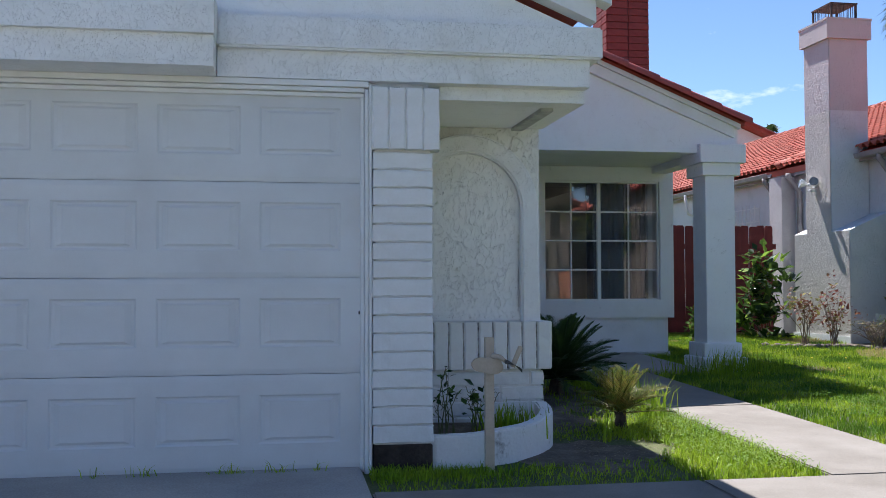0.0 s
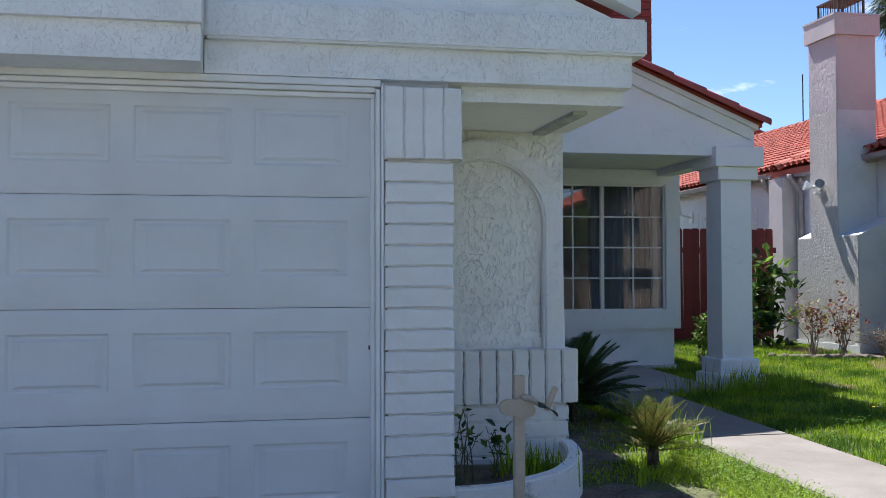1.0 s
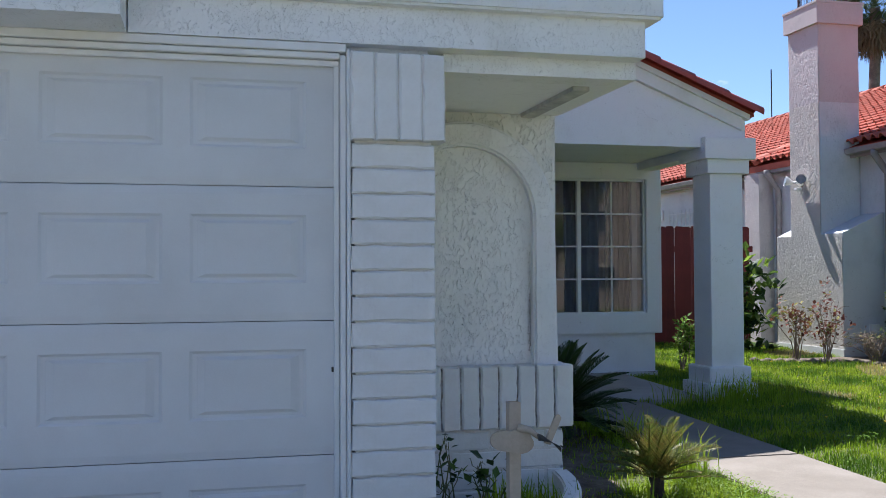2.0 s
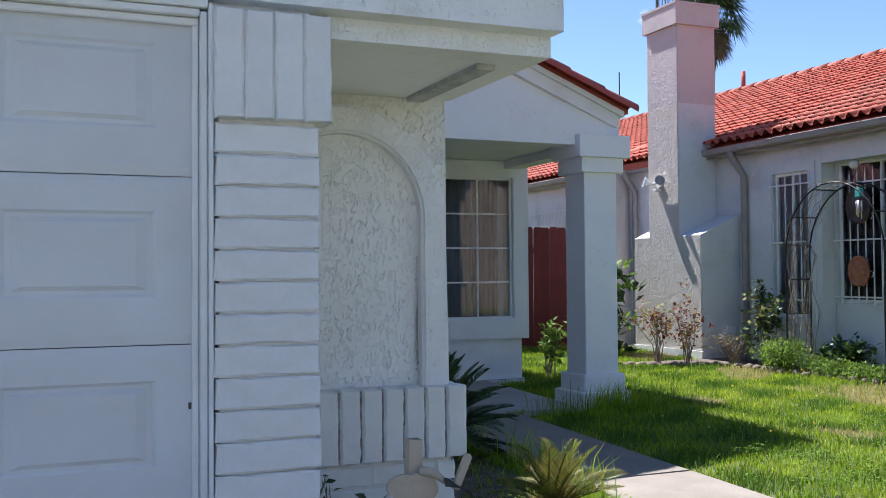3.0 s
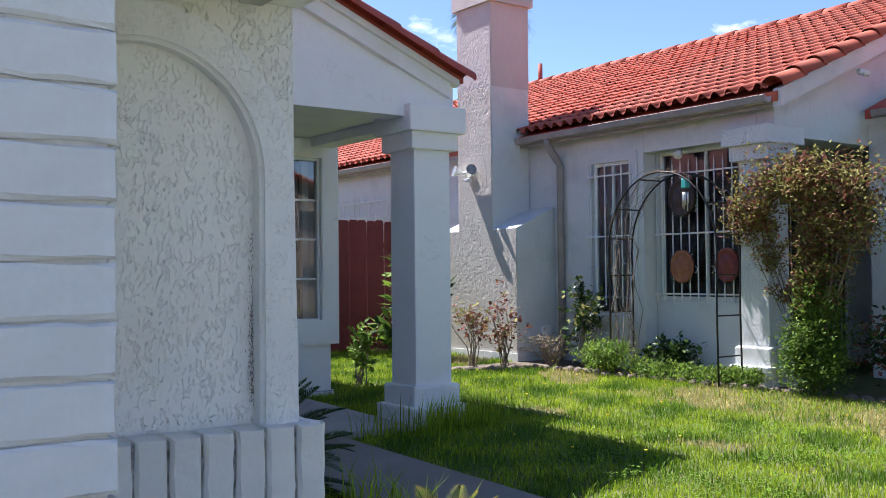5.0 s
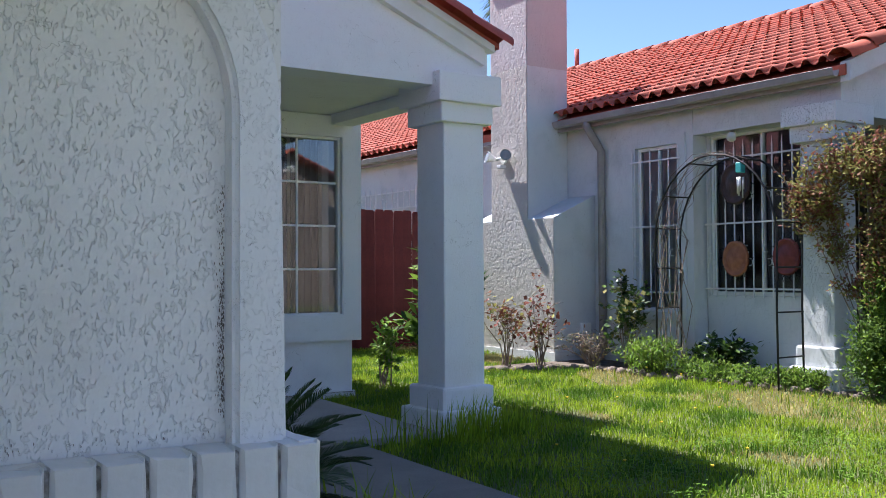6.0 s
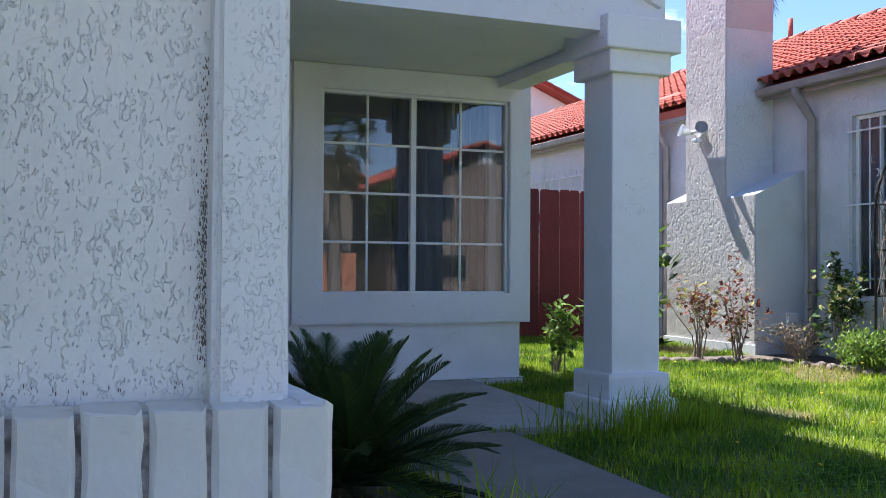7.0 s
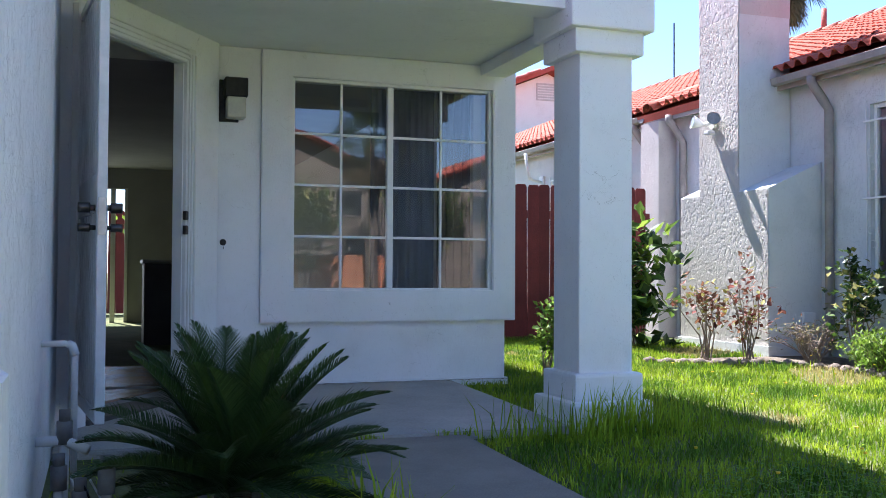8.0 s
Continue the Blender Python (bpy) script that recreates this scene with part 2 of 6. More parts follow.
CURTAIN_DARK = surface("slate_curtain", (0.085, 0.10, 0.125), (0.12, 0.135, 0.16), 5.0, 0.9, 0.2, 140.0)
BLIND = surface("pale_blind", (0.72, 0.74, 0.76), (0.80, 0.82, 0.84), 5.0, 0.9, 0.1, 90.0)
CURTAIN_SHEER = surface("pale_curtain", (0.085, 0.082, 0.084), (0.125, 0.12, 0.12), 5.0, 0.9, 0.2, 140.0)
ROOM_WALL = surface("room_plaster", (0.34, 0.33, 0.33), (0.40, 0.39, 0.39), 2.0, 0.9, 0.1, 90.0)
ROOM_FLOOR = surface("room_floor_boards", (0.30, 0.18, 0.11), (0.44, 0.28, 0.18), 4.0, 0.22, 0.1, 50.0)
CEILING = stucco("porch_ceiling_stucco", (0.83, 0.83, 0.80), (0.74, 0.74, 0.70), 0.5, 60.0, 0.005)


# ---- building helpers ----
def thing(name, label, category, group="", kind="", at=(0, 0, 0), turn=0.0):
    ob = new(name)
    ob.empty_display_size = 0.1
    ob.matrix_basis = pose(*at, 0, 0, turn)
    return tagged(ob, label, category, group, kind)


def mesh_of(name, bm, material, smooth=False):
    bmesh.ops.recalc_face_normals(bm, faces=bm.faces[:])
    me = bpy.data.meshes.new(name)
    bm.to_mesh(me)
    bm.free()
    me.materials.append(material)
    if smooth:
        me.shade_smooth()
    return me


def part(name, bm, material, parent, label="", smooth=False):
    ob = new(name, mesh_of(name, bm, material, smooth))
    ob.parent = parent
    return tagged(ob, label)


def solid(name, bm, material, label, category, kind="structure", smooth=False, group=""):
    ob = new(name, mesh_of(name, bm, material, smooth))
    return tagged(ob, label, category, group, kind)


def piece(name, me, parent, m):
    ob = new(name, me)
    ob.parent = parent
    ob.matrix_basis = m
    return ob


def hexa(bm, p):
    """Eight corners, bottom ring then top ring."""
    v = [bm.verts.new(q) for q in p]
    for f in ((3, 2, 1, 0), (4, 5, 6, 7), (0, 1, 5, 4), (1, 2, 6, 5), (2, 3, 7, 6), (3, 0, 4, 7)):
        bm.faces.new([v[i] for i in f])
    return v


def box(bm, x0, y0, z0, x1, y1, z1):
    return hexa(bm, [(x0, y0, z0), (x1, y0, z0), (x1, y1, z0), (x0, y1, z0), (x0, y0, z1), (x1, y0, z1), (x1, y1, z1), (x0, y1, z1)])


def holed(bm, outer, inner, y0, y1):
    """A wall of one piece in the xz plane with one rectangular opening through it."""
    def ring(r, y):
        return [bm.verts.new(p) for p in ((r[0], y, r[1]), (r[2], y, r[1]), (r[2], y, r[3]), (r[0], y, r[3]))]
    of, inf, ob_, ib = ring(outer, y0), ring(inner, y0), ring(outer, y1), ring(inner, y1)
    for k in range(4):
        j = (k + 1) % 4
        for q in ((of[k], of[j], inf[j], inf[k]), (ob_[k], ib[k], ib[j], ob_[j]), (of[k], ob_[k], ob_[j], of[j]), (inf[k], inf[j], ib[j], ib[k])):
            bm.faces.new(q)


def soft_box(x0, y0, z0, x1, y1, z1, r=0.006, seg=1):
    bm = bmesh.new()
    box(bm, x0, y0, z0, x1, y1, z1)
    bmesh.ops.bevel(bm, geom=bm.edges[:], offset=r, segments=seg, affect="EDGES", profile=0.6)
    return bm


def plate(bm, pts, way):
    """A flat outline pushed along way into a solid."""
    way = Vector(way)
    a = [bm.verts.new(p) for p in pts]
    b = [bm.verts.new(Vector(p) + way) for p in pts]
    bm.faces.new(a)
    bm.faces.new(b[::-1])
    n = len(a)
    for i in range(n):
        bm.faces.new((a[i], b[i], b[(i + 1) % n], a[(i + 1) % n]))


def tube(bm, pts, r, sides=8, taper=None):
    """A round rod along points."""
    rings = []
    pts = [Vector(p) for p in pts]
    for i, p in enumerate(pts):
        d = (pts[min(i + 1, len(pts) - 1)] - pts[max(i - 1, 0)]).normalized()
        u = d.cross(Vector((0.31, 0.17, 0.93)))
        if u.length < 0.05:
            u = d.cross(Vector((1, 0, 0)))
        u.normalize()
        w = d.cross(u)
        q = r if taper is None else r + (taper - r) * i / (len(pts) - 1)
        rings.append([bm.verts.new(p + q * (math.cos(2 * math.pi * k / sides) * u + math.sin(2 * math.pi * k / sides) * w)) for k in range(sides)])
    for a, b in zip(rings, rings[1:]):
        for k in range(sides):
            bm.faces.new((a[k], a[(k + 1) % sides], b[(k + 1) % sides], b[k]))
    bm.faces.new(rings[0][::-1])
    bm.faces.new(rings[-1])


def raw_mesh(name, verts, faces, material):
    me = bpy.data.meshes.new(name)
    me.from_pydata(verts, [], faces)
    me.materials.append(material)
    me.update()
    return me


rng = random.Random(7)


def pane(pts, outward, material, parent):
    """A flat pane whose face looks outwards and which lets daylight through."""
    a, b, c = (Vector(q) for q in pts[:3])
    if (b - a).cross(c - b).dot(Vector(outward)) < 0:
        pts = pts[::-1]
    ob = new("pane", raw_mesh("pane", pts, [(0, 1, 2, 3)], material))
    ob.parent = parent
    ob.visible_shadow = False
    return ob


def ground_z(y):
    return 0.025 * min(max(y, -6.0), 14.0)


# ---- ground, paving ----
bm = bmesh.new()
ys = [-600, -60, -6, 0, 3, 14, 30, 80, 900]
xs = [-700, -60, -8, 0, 4, 12, 60, 700]
grid = [[bm.verts.new((x, y, ground_z(y) - 0.012)) for x in xs] for y in ys]
for j in range(len(ys) - 1):
    for i in range(len(xs) - 1):
        bm.faces.new((grid[j][i], grid[j][i + 1], grid[j + 1][i + 1], grid[j + 1][i]))
ground = solid("ground", bm, TURF, "green turf and bare soil round the houses", "ground")


def slab(name, x0, y0, x1, y1, thick, material, label, category, lift=0.02, kind="structure"):
    """A paving slab that follows the fall of the ground, with a softened arris."""
    bm = bmesh.new()
    a, b = ground_z(y0) + lift, ground_z(y1) + lift
    hexa(bm, [(x0, y0, a - thick), (x1, y0, a - thick), (x1, y1, b - thick), (x0, y1, b - thick), (x0, y0, a), (x1, y0, a), (x1, y1, b), (x0, y1, b)])
    bmesh.ops.bevel(bm, geom=bm.edges[:], offset=0.008, segments=2, affect="EDGES")
    return bm


driveway = thing("driveway", "pale grey concrete driveway with saw-cut joints", "driveway", kind="structure")
for i, (x0, x1) in enumerate(((-5.2, -2.4), (-2.39, 0.46))):
    for y0, y1 in ((-5.99, -2.0), (-1.99, 2.0), (2.01, 5.72)):
        part("concrete_slab", slab("", x0, y0, x1, y1, 0.12, CONCRETE_OLD, "", ""), CONCRETE_OLD, driveway)
walkway = thing("walkway", "pale concrete front walk leading to the porch", "walkway", kind="structure")
for x0, y0, x1, y1 in ((2.96, 4.96, 3.78, 7.44), (2.96, 7.455, 3.78, 9.78), (0.47, 3.9, 2.2, 4.95), (2.21, 3.9, 3.78, 4.95)):
    part("concrete_slab", slab("", x0, y0, x1, y1, 0.1, CONCRETE, "", ""), CONCRETE, walkway)
porch_floor = solid("porch_floor", slab("", 1.78, 9.80, 4.40, 11.93, 0.14, CONCRETE, "", "", 0.03), CONCRETE_OLD, "worn grey concrete porch slab", "porch floor")
street = solid("road", slab("", -80, -15.5, 80, -8.2, 0.1, CONCRETE, "", "", 0.02), surface("asphalt", (0.04, 0.04, 0.042), (0.06, 0.06, 0.06), 3, 0.9, 0.4, 200), "grey asphalt street in front of the houses", "road")

# ---- garage front ----
YG = 5.535
bm = bmesh.new()
box(bm, -5.0, YG + 0.036, 2.288, 0.47, YG + 0.30, 2.90)
box(bm, 0.472, YG + 0.036, 0.0, 0.85, YG + 0.30, 2.90)
box(bm, -5.5, YG + 0.03, 0.0, -4.42, YG + 0.30, 2.90)
solid("wall_garage_front", bm, STUCCO, "white stucco garage front wall", "wall")
bm = bmesh.new()
box(bm, 0.58, YG + 0.31, 0.0, 0.84, 6.70, 2.60)
solid("wall_garage_return", bm, STUCCO, "white stucco return wall beside the garage door", "wall")
bm = bmesh.new()
box(bm, 1.60, 6.76, 0.0, 1.775, 10.30, 2.62)
solid("wall_garage_side", bm, STUCCO, "white stucco side wall of the garage", "wall")
bm = bmesh.new()
box(bm, -5.5, 5.84, 0.0, -5.3, 13.0, 2.6)
box(bm, -5.29, 12.8, 0.0, 1.5, 13.0, 2.6)
box(bm, -5.29, 5.84, 2.62, 1.55, 12.79, 2.7)
solid("wall_garage_back", bm, STUCCO, "plain stucco walls that close the garage", "wall")

# sectional garage door
gd = thing("garage_door", "white sectional steel garage door with raised panels, closed", "garage door", kind="structure")
Z0, SEC = 0.148, 0.5335
panel_bm = bmesh.new()
pw, ph = 0.225, 0.135
ring = []
for w, h, y in ((pw, ph, 0.0), (pw - 0.012, ph - 0.010, 0.007), (pw - 0.028, ph - 0.022, 0.007), (pw - 0.060, ph - 0.036, -0.002)):
    ring.append([panel_bm.verts.new((sx * w, y, sz * h)) for sx, sz in ((-1, -1), (1, -1), (1, 1), (-1, 1))])
for a, b in zip(ring, ring[1:]):
    for k in range(4):
        panel_bm.faces.new((a[k], a[(k + 1) % 4], b[(k + 1) % 4], b[k]))
panel_bm.faces.new(ring[-1])
panel_me = mesh_of("panel", panel_bm, DOOR_WHITE)
PX = [0.123 - 0.552 * i for i in range(8)]
for s in range(4):
    z0 = Z0 + s * SEC
    bm = bmesh.new()
    zb, zt = z0 + 0.0015, z0 + SEC - 0.0015
    zc = z0 + SEC / 2 + 0.02
    xs_ = [-4.40]
    for x in reversed(PX):
        xs_ += [x - pw, x + pw]
    xs_ += [0.462]
    y = YG + 0.03
    # face sheet with openings for the pressed panels
    for i in range(0, len(xs_), 1):
        if i + 1 < len(xs_):
            rows = ((zb + 0.03, zt - 0.03),) if i % 2 == 0 else ((zb + 0.03, zc - ph), (zc + ph, zt - 0.03))
            for a, b in rows:
                f = [bm.verts.new(q) for q in ((xs_[i], y, a), (xs_[i + 1], y, a), (xs_[i + 1], y, b), (xs_[i], y, b))]
                bm.faces.new(f)
    # rolled lips at the top and the bottom
    for a, b, sgn in ((zb, zb + 0.03, 1), (zt - 0.03, zt, -1)):
        o, n_ = (y + 0.005, y) if sgn > 0 else (y, y + 0.004)
        bm.faces.new([bm.verts.new(q) for q in ((-4.40, o, a), (0.462, o, a), (0.462, n_, b), (-4.40, n_, b))])
    bm.faces.new([bm.verts.new(q) for q in ((-4.40, y + 0.004, zt), (0.462, y + 0.004, zt), (0.462, y + 0.05, zt), (-4.40, y + 0.05, zt))])
    bm.faces.new([bm.verts.new(q) for q in ((-4.40, y + 0.05, zb - 0.02), (0.462, y + 0.05, zb - 0.02), (0.462, y + 0.05, zt + 0.02), (-4.40, y + 0.05, zt + 0.02))])
    sec = part("door_section", bm, DOOR_WHITE, gd)
    for x in PX:
        piece("raised_panel", panel_me, sec, pose(x, y, zc))
part("bottom_seal", soft_box(-4.40, YG + 0.022, 0.128, 0.462, YG + 0.06, 0.150, 0.004), surface("black_rubber", (0.02, 0.02, 0.02), (0.04, 0.04, 0.04), 9), gd, "black rubber seal")
# jamb and head trim round the door
trim = thing("garage_door_trim", "white painted wooden jamb and head trim, nicked at the edges", "door trim", kind="structure")
part("jamb_stop", soft_box(0.458, YG + 0.012, 0.14, 0.478, YG + 0.03, 2.24, 0.003), WOOD_WHITE, trim)
part("jamb", soft_box(0.480, YG - 0.018, 0.12, 0.502, YG + 0.028, 2.275, 0.004), WOOD_WHITE, trim)
part("brick_mould", soft_box(0.504, YG - 0.03, 0.12, 0.519, YG + 0.028, 2.30, 0.004), WOOD_WHITE, trim)
part("head_stop", soft_box(-4.45, YG + 0.005, 2.232, 0.478, YG + 0.028, 2.256, 0.004), WOOD_WHITE, trim)
part("head", soft_box(-4.45, YG - 0.018, 2.258, 0.478, YG + 0.028, 2.282, 0.004), WOOD_WHITE, trim)
part("head_casing", soft_box(-4.45, YG - 0.03, 2.284, 0.502, YG + 0.028, 2.318, 0.004), WOOD_WHITE, trim)

# bands and boxed fascia over the door
bm = bmesh.new()
box(bm, -0.33, 5.50, 2.32, 1.79, 5.75, 2.478)
box(bm, 0.92, 5.60, 2.243, 1.79, 5.75, 2.322)
band = solid("beam", bm, STUCCO, "white stucco beam over the garage door", "beam")
bm = bmesh.new()
box(bm, -0.33, 5.445, 2.476, 1.855, 5.78, 2.662)
bmesh.ops.bevel(bm, geom=bm.edges[:], offset=0.012, segments=2, affect="EDGES")
solid("fascia", bm, STUCCO, "white stucco fascia band with rounded edges", "fascia")
bm = bmesh.new()
box(bm, -5.6, 5.235, 2.318, -0.335, 5.56, 2.484)
solid("fascia_box_lower", bm, STUCCO, "boxed white stucco band above the garage door", "fascia")
bm = bmesh.new()
box(bm, -5.6, 5.195, 2.482, -0.330, 5.60, 2.70)
solid("fascia_box_upper", bm, STUCCO, "boxed white stucco cornice above the garage door", "fascia")
# gable over the garage
PITCH = 0.41
bm = bmesh.new()
plate(bm, [(-5.6, 5.50, 2.66), (1.72, 5.50, 2.66), (-1.94, 5.50, 2.66 + 3.66 * PITCH)], (0, 0.2, 0))
solid("wall_gable_garage", bm, STUCCO_FINE, "white stucco gable above the garage", "wall")
for w, d, z in ((0.0, 5.40, 2.70), (0.08, 5.36, 2.79)):
    bm = bmesh.new()
    for s in (1,):
        x0 = 1.80 + w
        plate(bm, [(x0, d, z - 0.02), (x0, d, z + 0.10), (-1.94, d, z + 0.10 + (x0 + 1.94) * PITCH), (-1.94, d, z - 0.02 + (x0 + 1.94) * PITCH)], (0, 0.12, 0))
        plate(bm, [(-5.8 - w, d, z - 0.02), (-5.8 - w, d, z + 0.10), (-1.945, d, z + 0.10 + (x0 + 1.94) * PITCH), (-1.945, d, z - 0.02 + (x0 + 1.94) * PITCH)], (0, 0.12, 0))
    solid("rake_trim", bm, WOOD_WHITE, "white painted rake board of the garage gable", "trim")
bm = bmesh.new()
plate(bm, [(1.90, 5.38, 2.86), (-1.94, 5.38, 2.86 + 3.84 * PITCH), (-1.94, 5.38, 2.96 + 3.84 * PITCH), (1.90, 5.38, 2.96)], (0, 8.0, 0))
plate(bm, [(-5.9, 5.38, 2.86), (-5.9, 5.38, 2.96), (-1.945, 5.38, 2.96 + 3.84 * PITCH), (-1.945, 5.38, 2.86 + 3.84 * PITCH)], (0, 8.0, 0))
solid("roof_garage", bm, TILE_DARK, "dark red tiled garage roof", "roof")
# soffit over the alcove and its stub beam
bm = bmesh.new()
box(bm, 0.86, 5.753, 2.248, 1.80, 6.60, 2.42)
box(bm, 0.80, 6.605, 2.272, 1.772, 10.3, 2.66)
solid("ceiling_alcove", bm, STUCCO_FINE, "white stucco soffit over the arched alcove", "ceiling")
bm = soft_box(1.575, 5.80, 2.226, 1.655, 6.570, 2.250, 0.003)
solid("stub_beam", bm, surface("weathered_grey_paint", (0.34, 0.34, 0.33), (0.55, 0.55, 0.53), 12.0, 0.8, 0.4, 60.0), "weathered grey timber stub under the soffit", "beam", "structure")

# ---- quoin pier beside the garage door ----
pier = thing("brick_pier", "white-painted slump brick pier with a soldier-course cap", "brick pier", kind="structure")
part("mortar_core", soft_box(0.535, 5.515, 0.10, 0.852, 5.86, 2.27, 0.004), MORTAR_WHITE, pier)
part("bare_footing", soft_box(0.528, 5.502, 0.06, 0.860, 5.80, 0.285, 0.008), RAW_BLOCK, pier, "bare dark footing block with the paint fallen off")


def brick_mesh(name, w, d, h, r, seed, material, wob=0.004):
    """A slumped brick: a softened section drawn along its length (or height) with uneven, chipped edges."""
    bm = bmesh.new()
    g = random.Random(seed)
    tall = h > w
    ln, th = (h, w) if tall else (w, h)
    n = max(4, int(ln / 0.045))
    sec = [(0, r), (r, 0), (d, 0), (d, th), (r, th), (0, th - r)]
    rings = []
    for i in range(n + 1):
        end = i in (0, n)
        sag = g.uniform(-wob, wob) * 0.6
        ring_ = []
        for j, (y, q) in enumerate(sec):
            front = y <= r
            dy = g.uniform(-wob, wob) * 0.55 if front else 0.0
            dq = g.uniform(-wob, wob) * 0.75 + sag * 0.3
            if front and g.random() < 0.06:
                dy += wob * 1.2
            along = ln * i / n + (0 if not end else g.uniform(-wob, wob) * 0.4)
            if end and y == 0:
                along += r * 0.8 if i == 0 else -r * 0.8
            q2 = q + dq
            ring_.append(bm.verts.new((q2 - th / 2, y + dy, along) if tall else (along - ln / 2, y + dy, q2)))
        rings.append(ring_)
    for p, q in zip(rings, rings[1:]):
        for j in range(6):
            bm.faces.new((p[j], p[(j + 1) % 6], q[(j + 1) % 6], q[j]))
    bm.faces.new(rings[0])
    bm.faces.new(rings[-1])
    return mesh_of(name, bm, material)


courses = [brick_mesh("brick", 0.343, 0.10, 0.0955, 0.007, i, BRICK_WHITE, 0.0035) for i in range(6)]
for i in range(16):
    piece("brick", courses[rng.randrange(6)], pier, pose(0.6925 + rng.uniform(-0.003, 0.003), 5.497 + rng.uniform(-0.003, 0.003), 0.292 + i * 0.1022))
part("cap_mortar", soft_box(0.522, 5.478, 1.936, 0.893, 5.56, 2.278, 0.004), MORTAR_WHITE, pier)
soldiers = [brick_mesh("soldier_brick", 0.091, 0.11, 0.352, 0.007, 20 + i, BRICK_WHITE, 0.003) for i in range(3)]
for i in range(4):
    piece("soldier_brick", soldiers[i % 3], pier, pose(0.563 + i * 0.0965, 5.468 + rng.uniform(-0.003, 0.003), 1.932))

# ---- arched alcove wall ----
YA = 6.543
bm = bmesh.new()
box(bm, 0.60, YA + 0.055, 0.0, 1.74, YA + 0.21, 2.27)
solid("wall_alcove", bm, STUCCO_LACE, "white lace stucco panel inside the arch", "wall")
bm = bmesh.new()
CX, RX, RZ, ZS = 1.27, 0.366, 0.375, 1.69
N = 28
inner = [(1.636, 0.60)] + [(CX + RX * math.cos(math.pi * k / N), ZS + RZ * math.sin(math.pi * k / N)) for k in range(N + 1)] + [(0.904, 0.60)]
outer = [(1.775, 0.60)] + [(min(1.775, CX + (RX + 0.122) * math.cos(math.pi * k / N)), ZS + (RZ + 0.130) * math.sin(math.pi * k / N)) for k in range(N + 1)] + [(0.782, 0.60)]
fr_i = [bm.verts.new((x, YA, z)) for x, z in inner]
fr_o = [bm.verts.new((x, YA, z)) for x, z in outer]
bk_i = [bm.verts.new((x, YA + 0.06, z)) for x, z in inner]
bk_o = [bm.verts.new((x, YA + 0.06, z)) for x, z in outer]
for k in range(len(inner) - 1):
    for a, b in ((fr_i, fr_o), (fr_o, bk_o), (bk_i, fr_i)):
        bm.faces.new((a[k], a[k + 1], b[k + 1], b[k]))
edges = [e for e in bm.edges if all(v in set(fr_i) for v in e.verts) or all(v in set(fr_o) for v in e.verts)]
bmesh.ops.bevel(bm, geom=edges, offset=0.014, segments=3, affect="EDGES")
solid("arch_surround", bm, STUCCO, "raised white stucco arch surround", "arch", smooth=False)
bm = bmesh.new()
top = [(CX + (RX + 0.112) * math.cos(math.pi * k / N), ZS + (RZ + 0.118) * math.sin(math.pi * k / N)) for k in range(N + 1)]
pts = [(x, YA + 0.050, z) for x, z in top if x < 1.765]
plate(bm, [(1.775, YA + 0.050, 1.72)] + [(x, y, z) for x, y, z in pts if z > 1.72] + [(0.80, YA + 0.050, 1.72), (0.80, YA + 0.050, 2.246), (1.775, YA + 0.050, 2.246)], (0, 0.03, 0))
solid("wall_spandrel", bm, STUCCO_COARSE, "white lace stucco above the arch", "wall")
bm = bmesh.new()
box(bm, 1.742, YA + 0.064, 0.0, 1.778, 6.755, 2.270)
solid("wall_pier_side", bm, STUCCO_LACE, "white stucco pier end", "wall")

dado = thing("brick_dado", "white-painted brick dado under the arch, a soldier course on stretchers", "brick dado", kind="structure")
part("mortar_core", soft_box(0.86, YA - 0.015, 0.10, 1.765, YA + 0.05, 0.925, 0.004), MORTAR_WHITE, dado)
MORTAR_DIRTY = surface("dirty_mortar", (0.16, 0.14, 0.12), (0.60, 0.58, 0.55), 22.0, 0.9, 0.5, 70.0, fine=0.3)
part("soldier_mortar", soft_box(0.86, 6.504, 0.612, 1.80, YA - 0.016, 0.918, 0.004), MORTAR_DIRTY, dado)
sol = [brick_mesh("soldier_brick", 0.0905, 0.10, 0.325, 0.009, 40 + i, BRICK_WHITE, 0.0035) for i in range(4)]
for i in range(10):
    x = 1.777 - i * 0.1005
    piece("soldier_brick", sol[i % 4], dado, pose(x, 6.488 + rng.uniform(-0.003, 0.003), 0.603 + rng.uniform(-0.003, 0.003)))
end_me = brick_mesh("end_brick", 0.16, 0.06, 0.325, 0.012, 60, BRICK_WHITE, 0.003)
for k in range(2):
    piece("end_brick", end_me, dado, pose(1.838, 6.585 + 0.166 * k, 0.603, 0, 0, 90))
st = [brick_mesh("brick", 0.30, 0.09, 0.092, 0.008, 70 + i, BRICK_WHITE, 0.004) for i in range(4)]
for c in range(4):
    for i in range(4):
        x = 1.632 - i * 0.304 - (0.10 if c % 2 else 0.0)
        if c % 2 and i == 0:
            piece("brick", brick_mesh("half_brick", 0.09, 0.09, 0.092, 0.008, 80 + c, BRICK_WHITE, 0.004), dado, pose(1.737, 6.522, 0.197 + c * 0.1))
        piece("brick", st[(c + i) % 4], dado, pose(x, 6.522 + rng.uniform(-0.004, 0.004), 0.197 + c * 0.1))

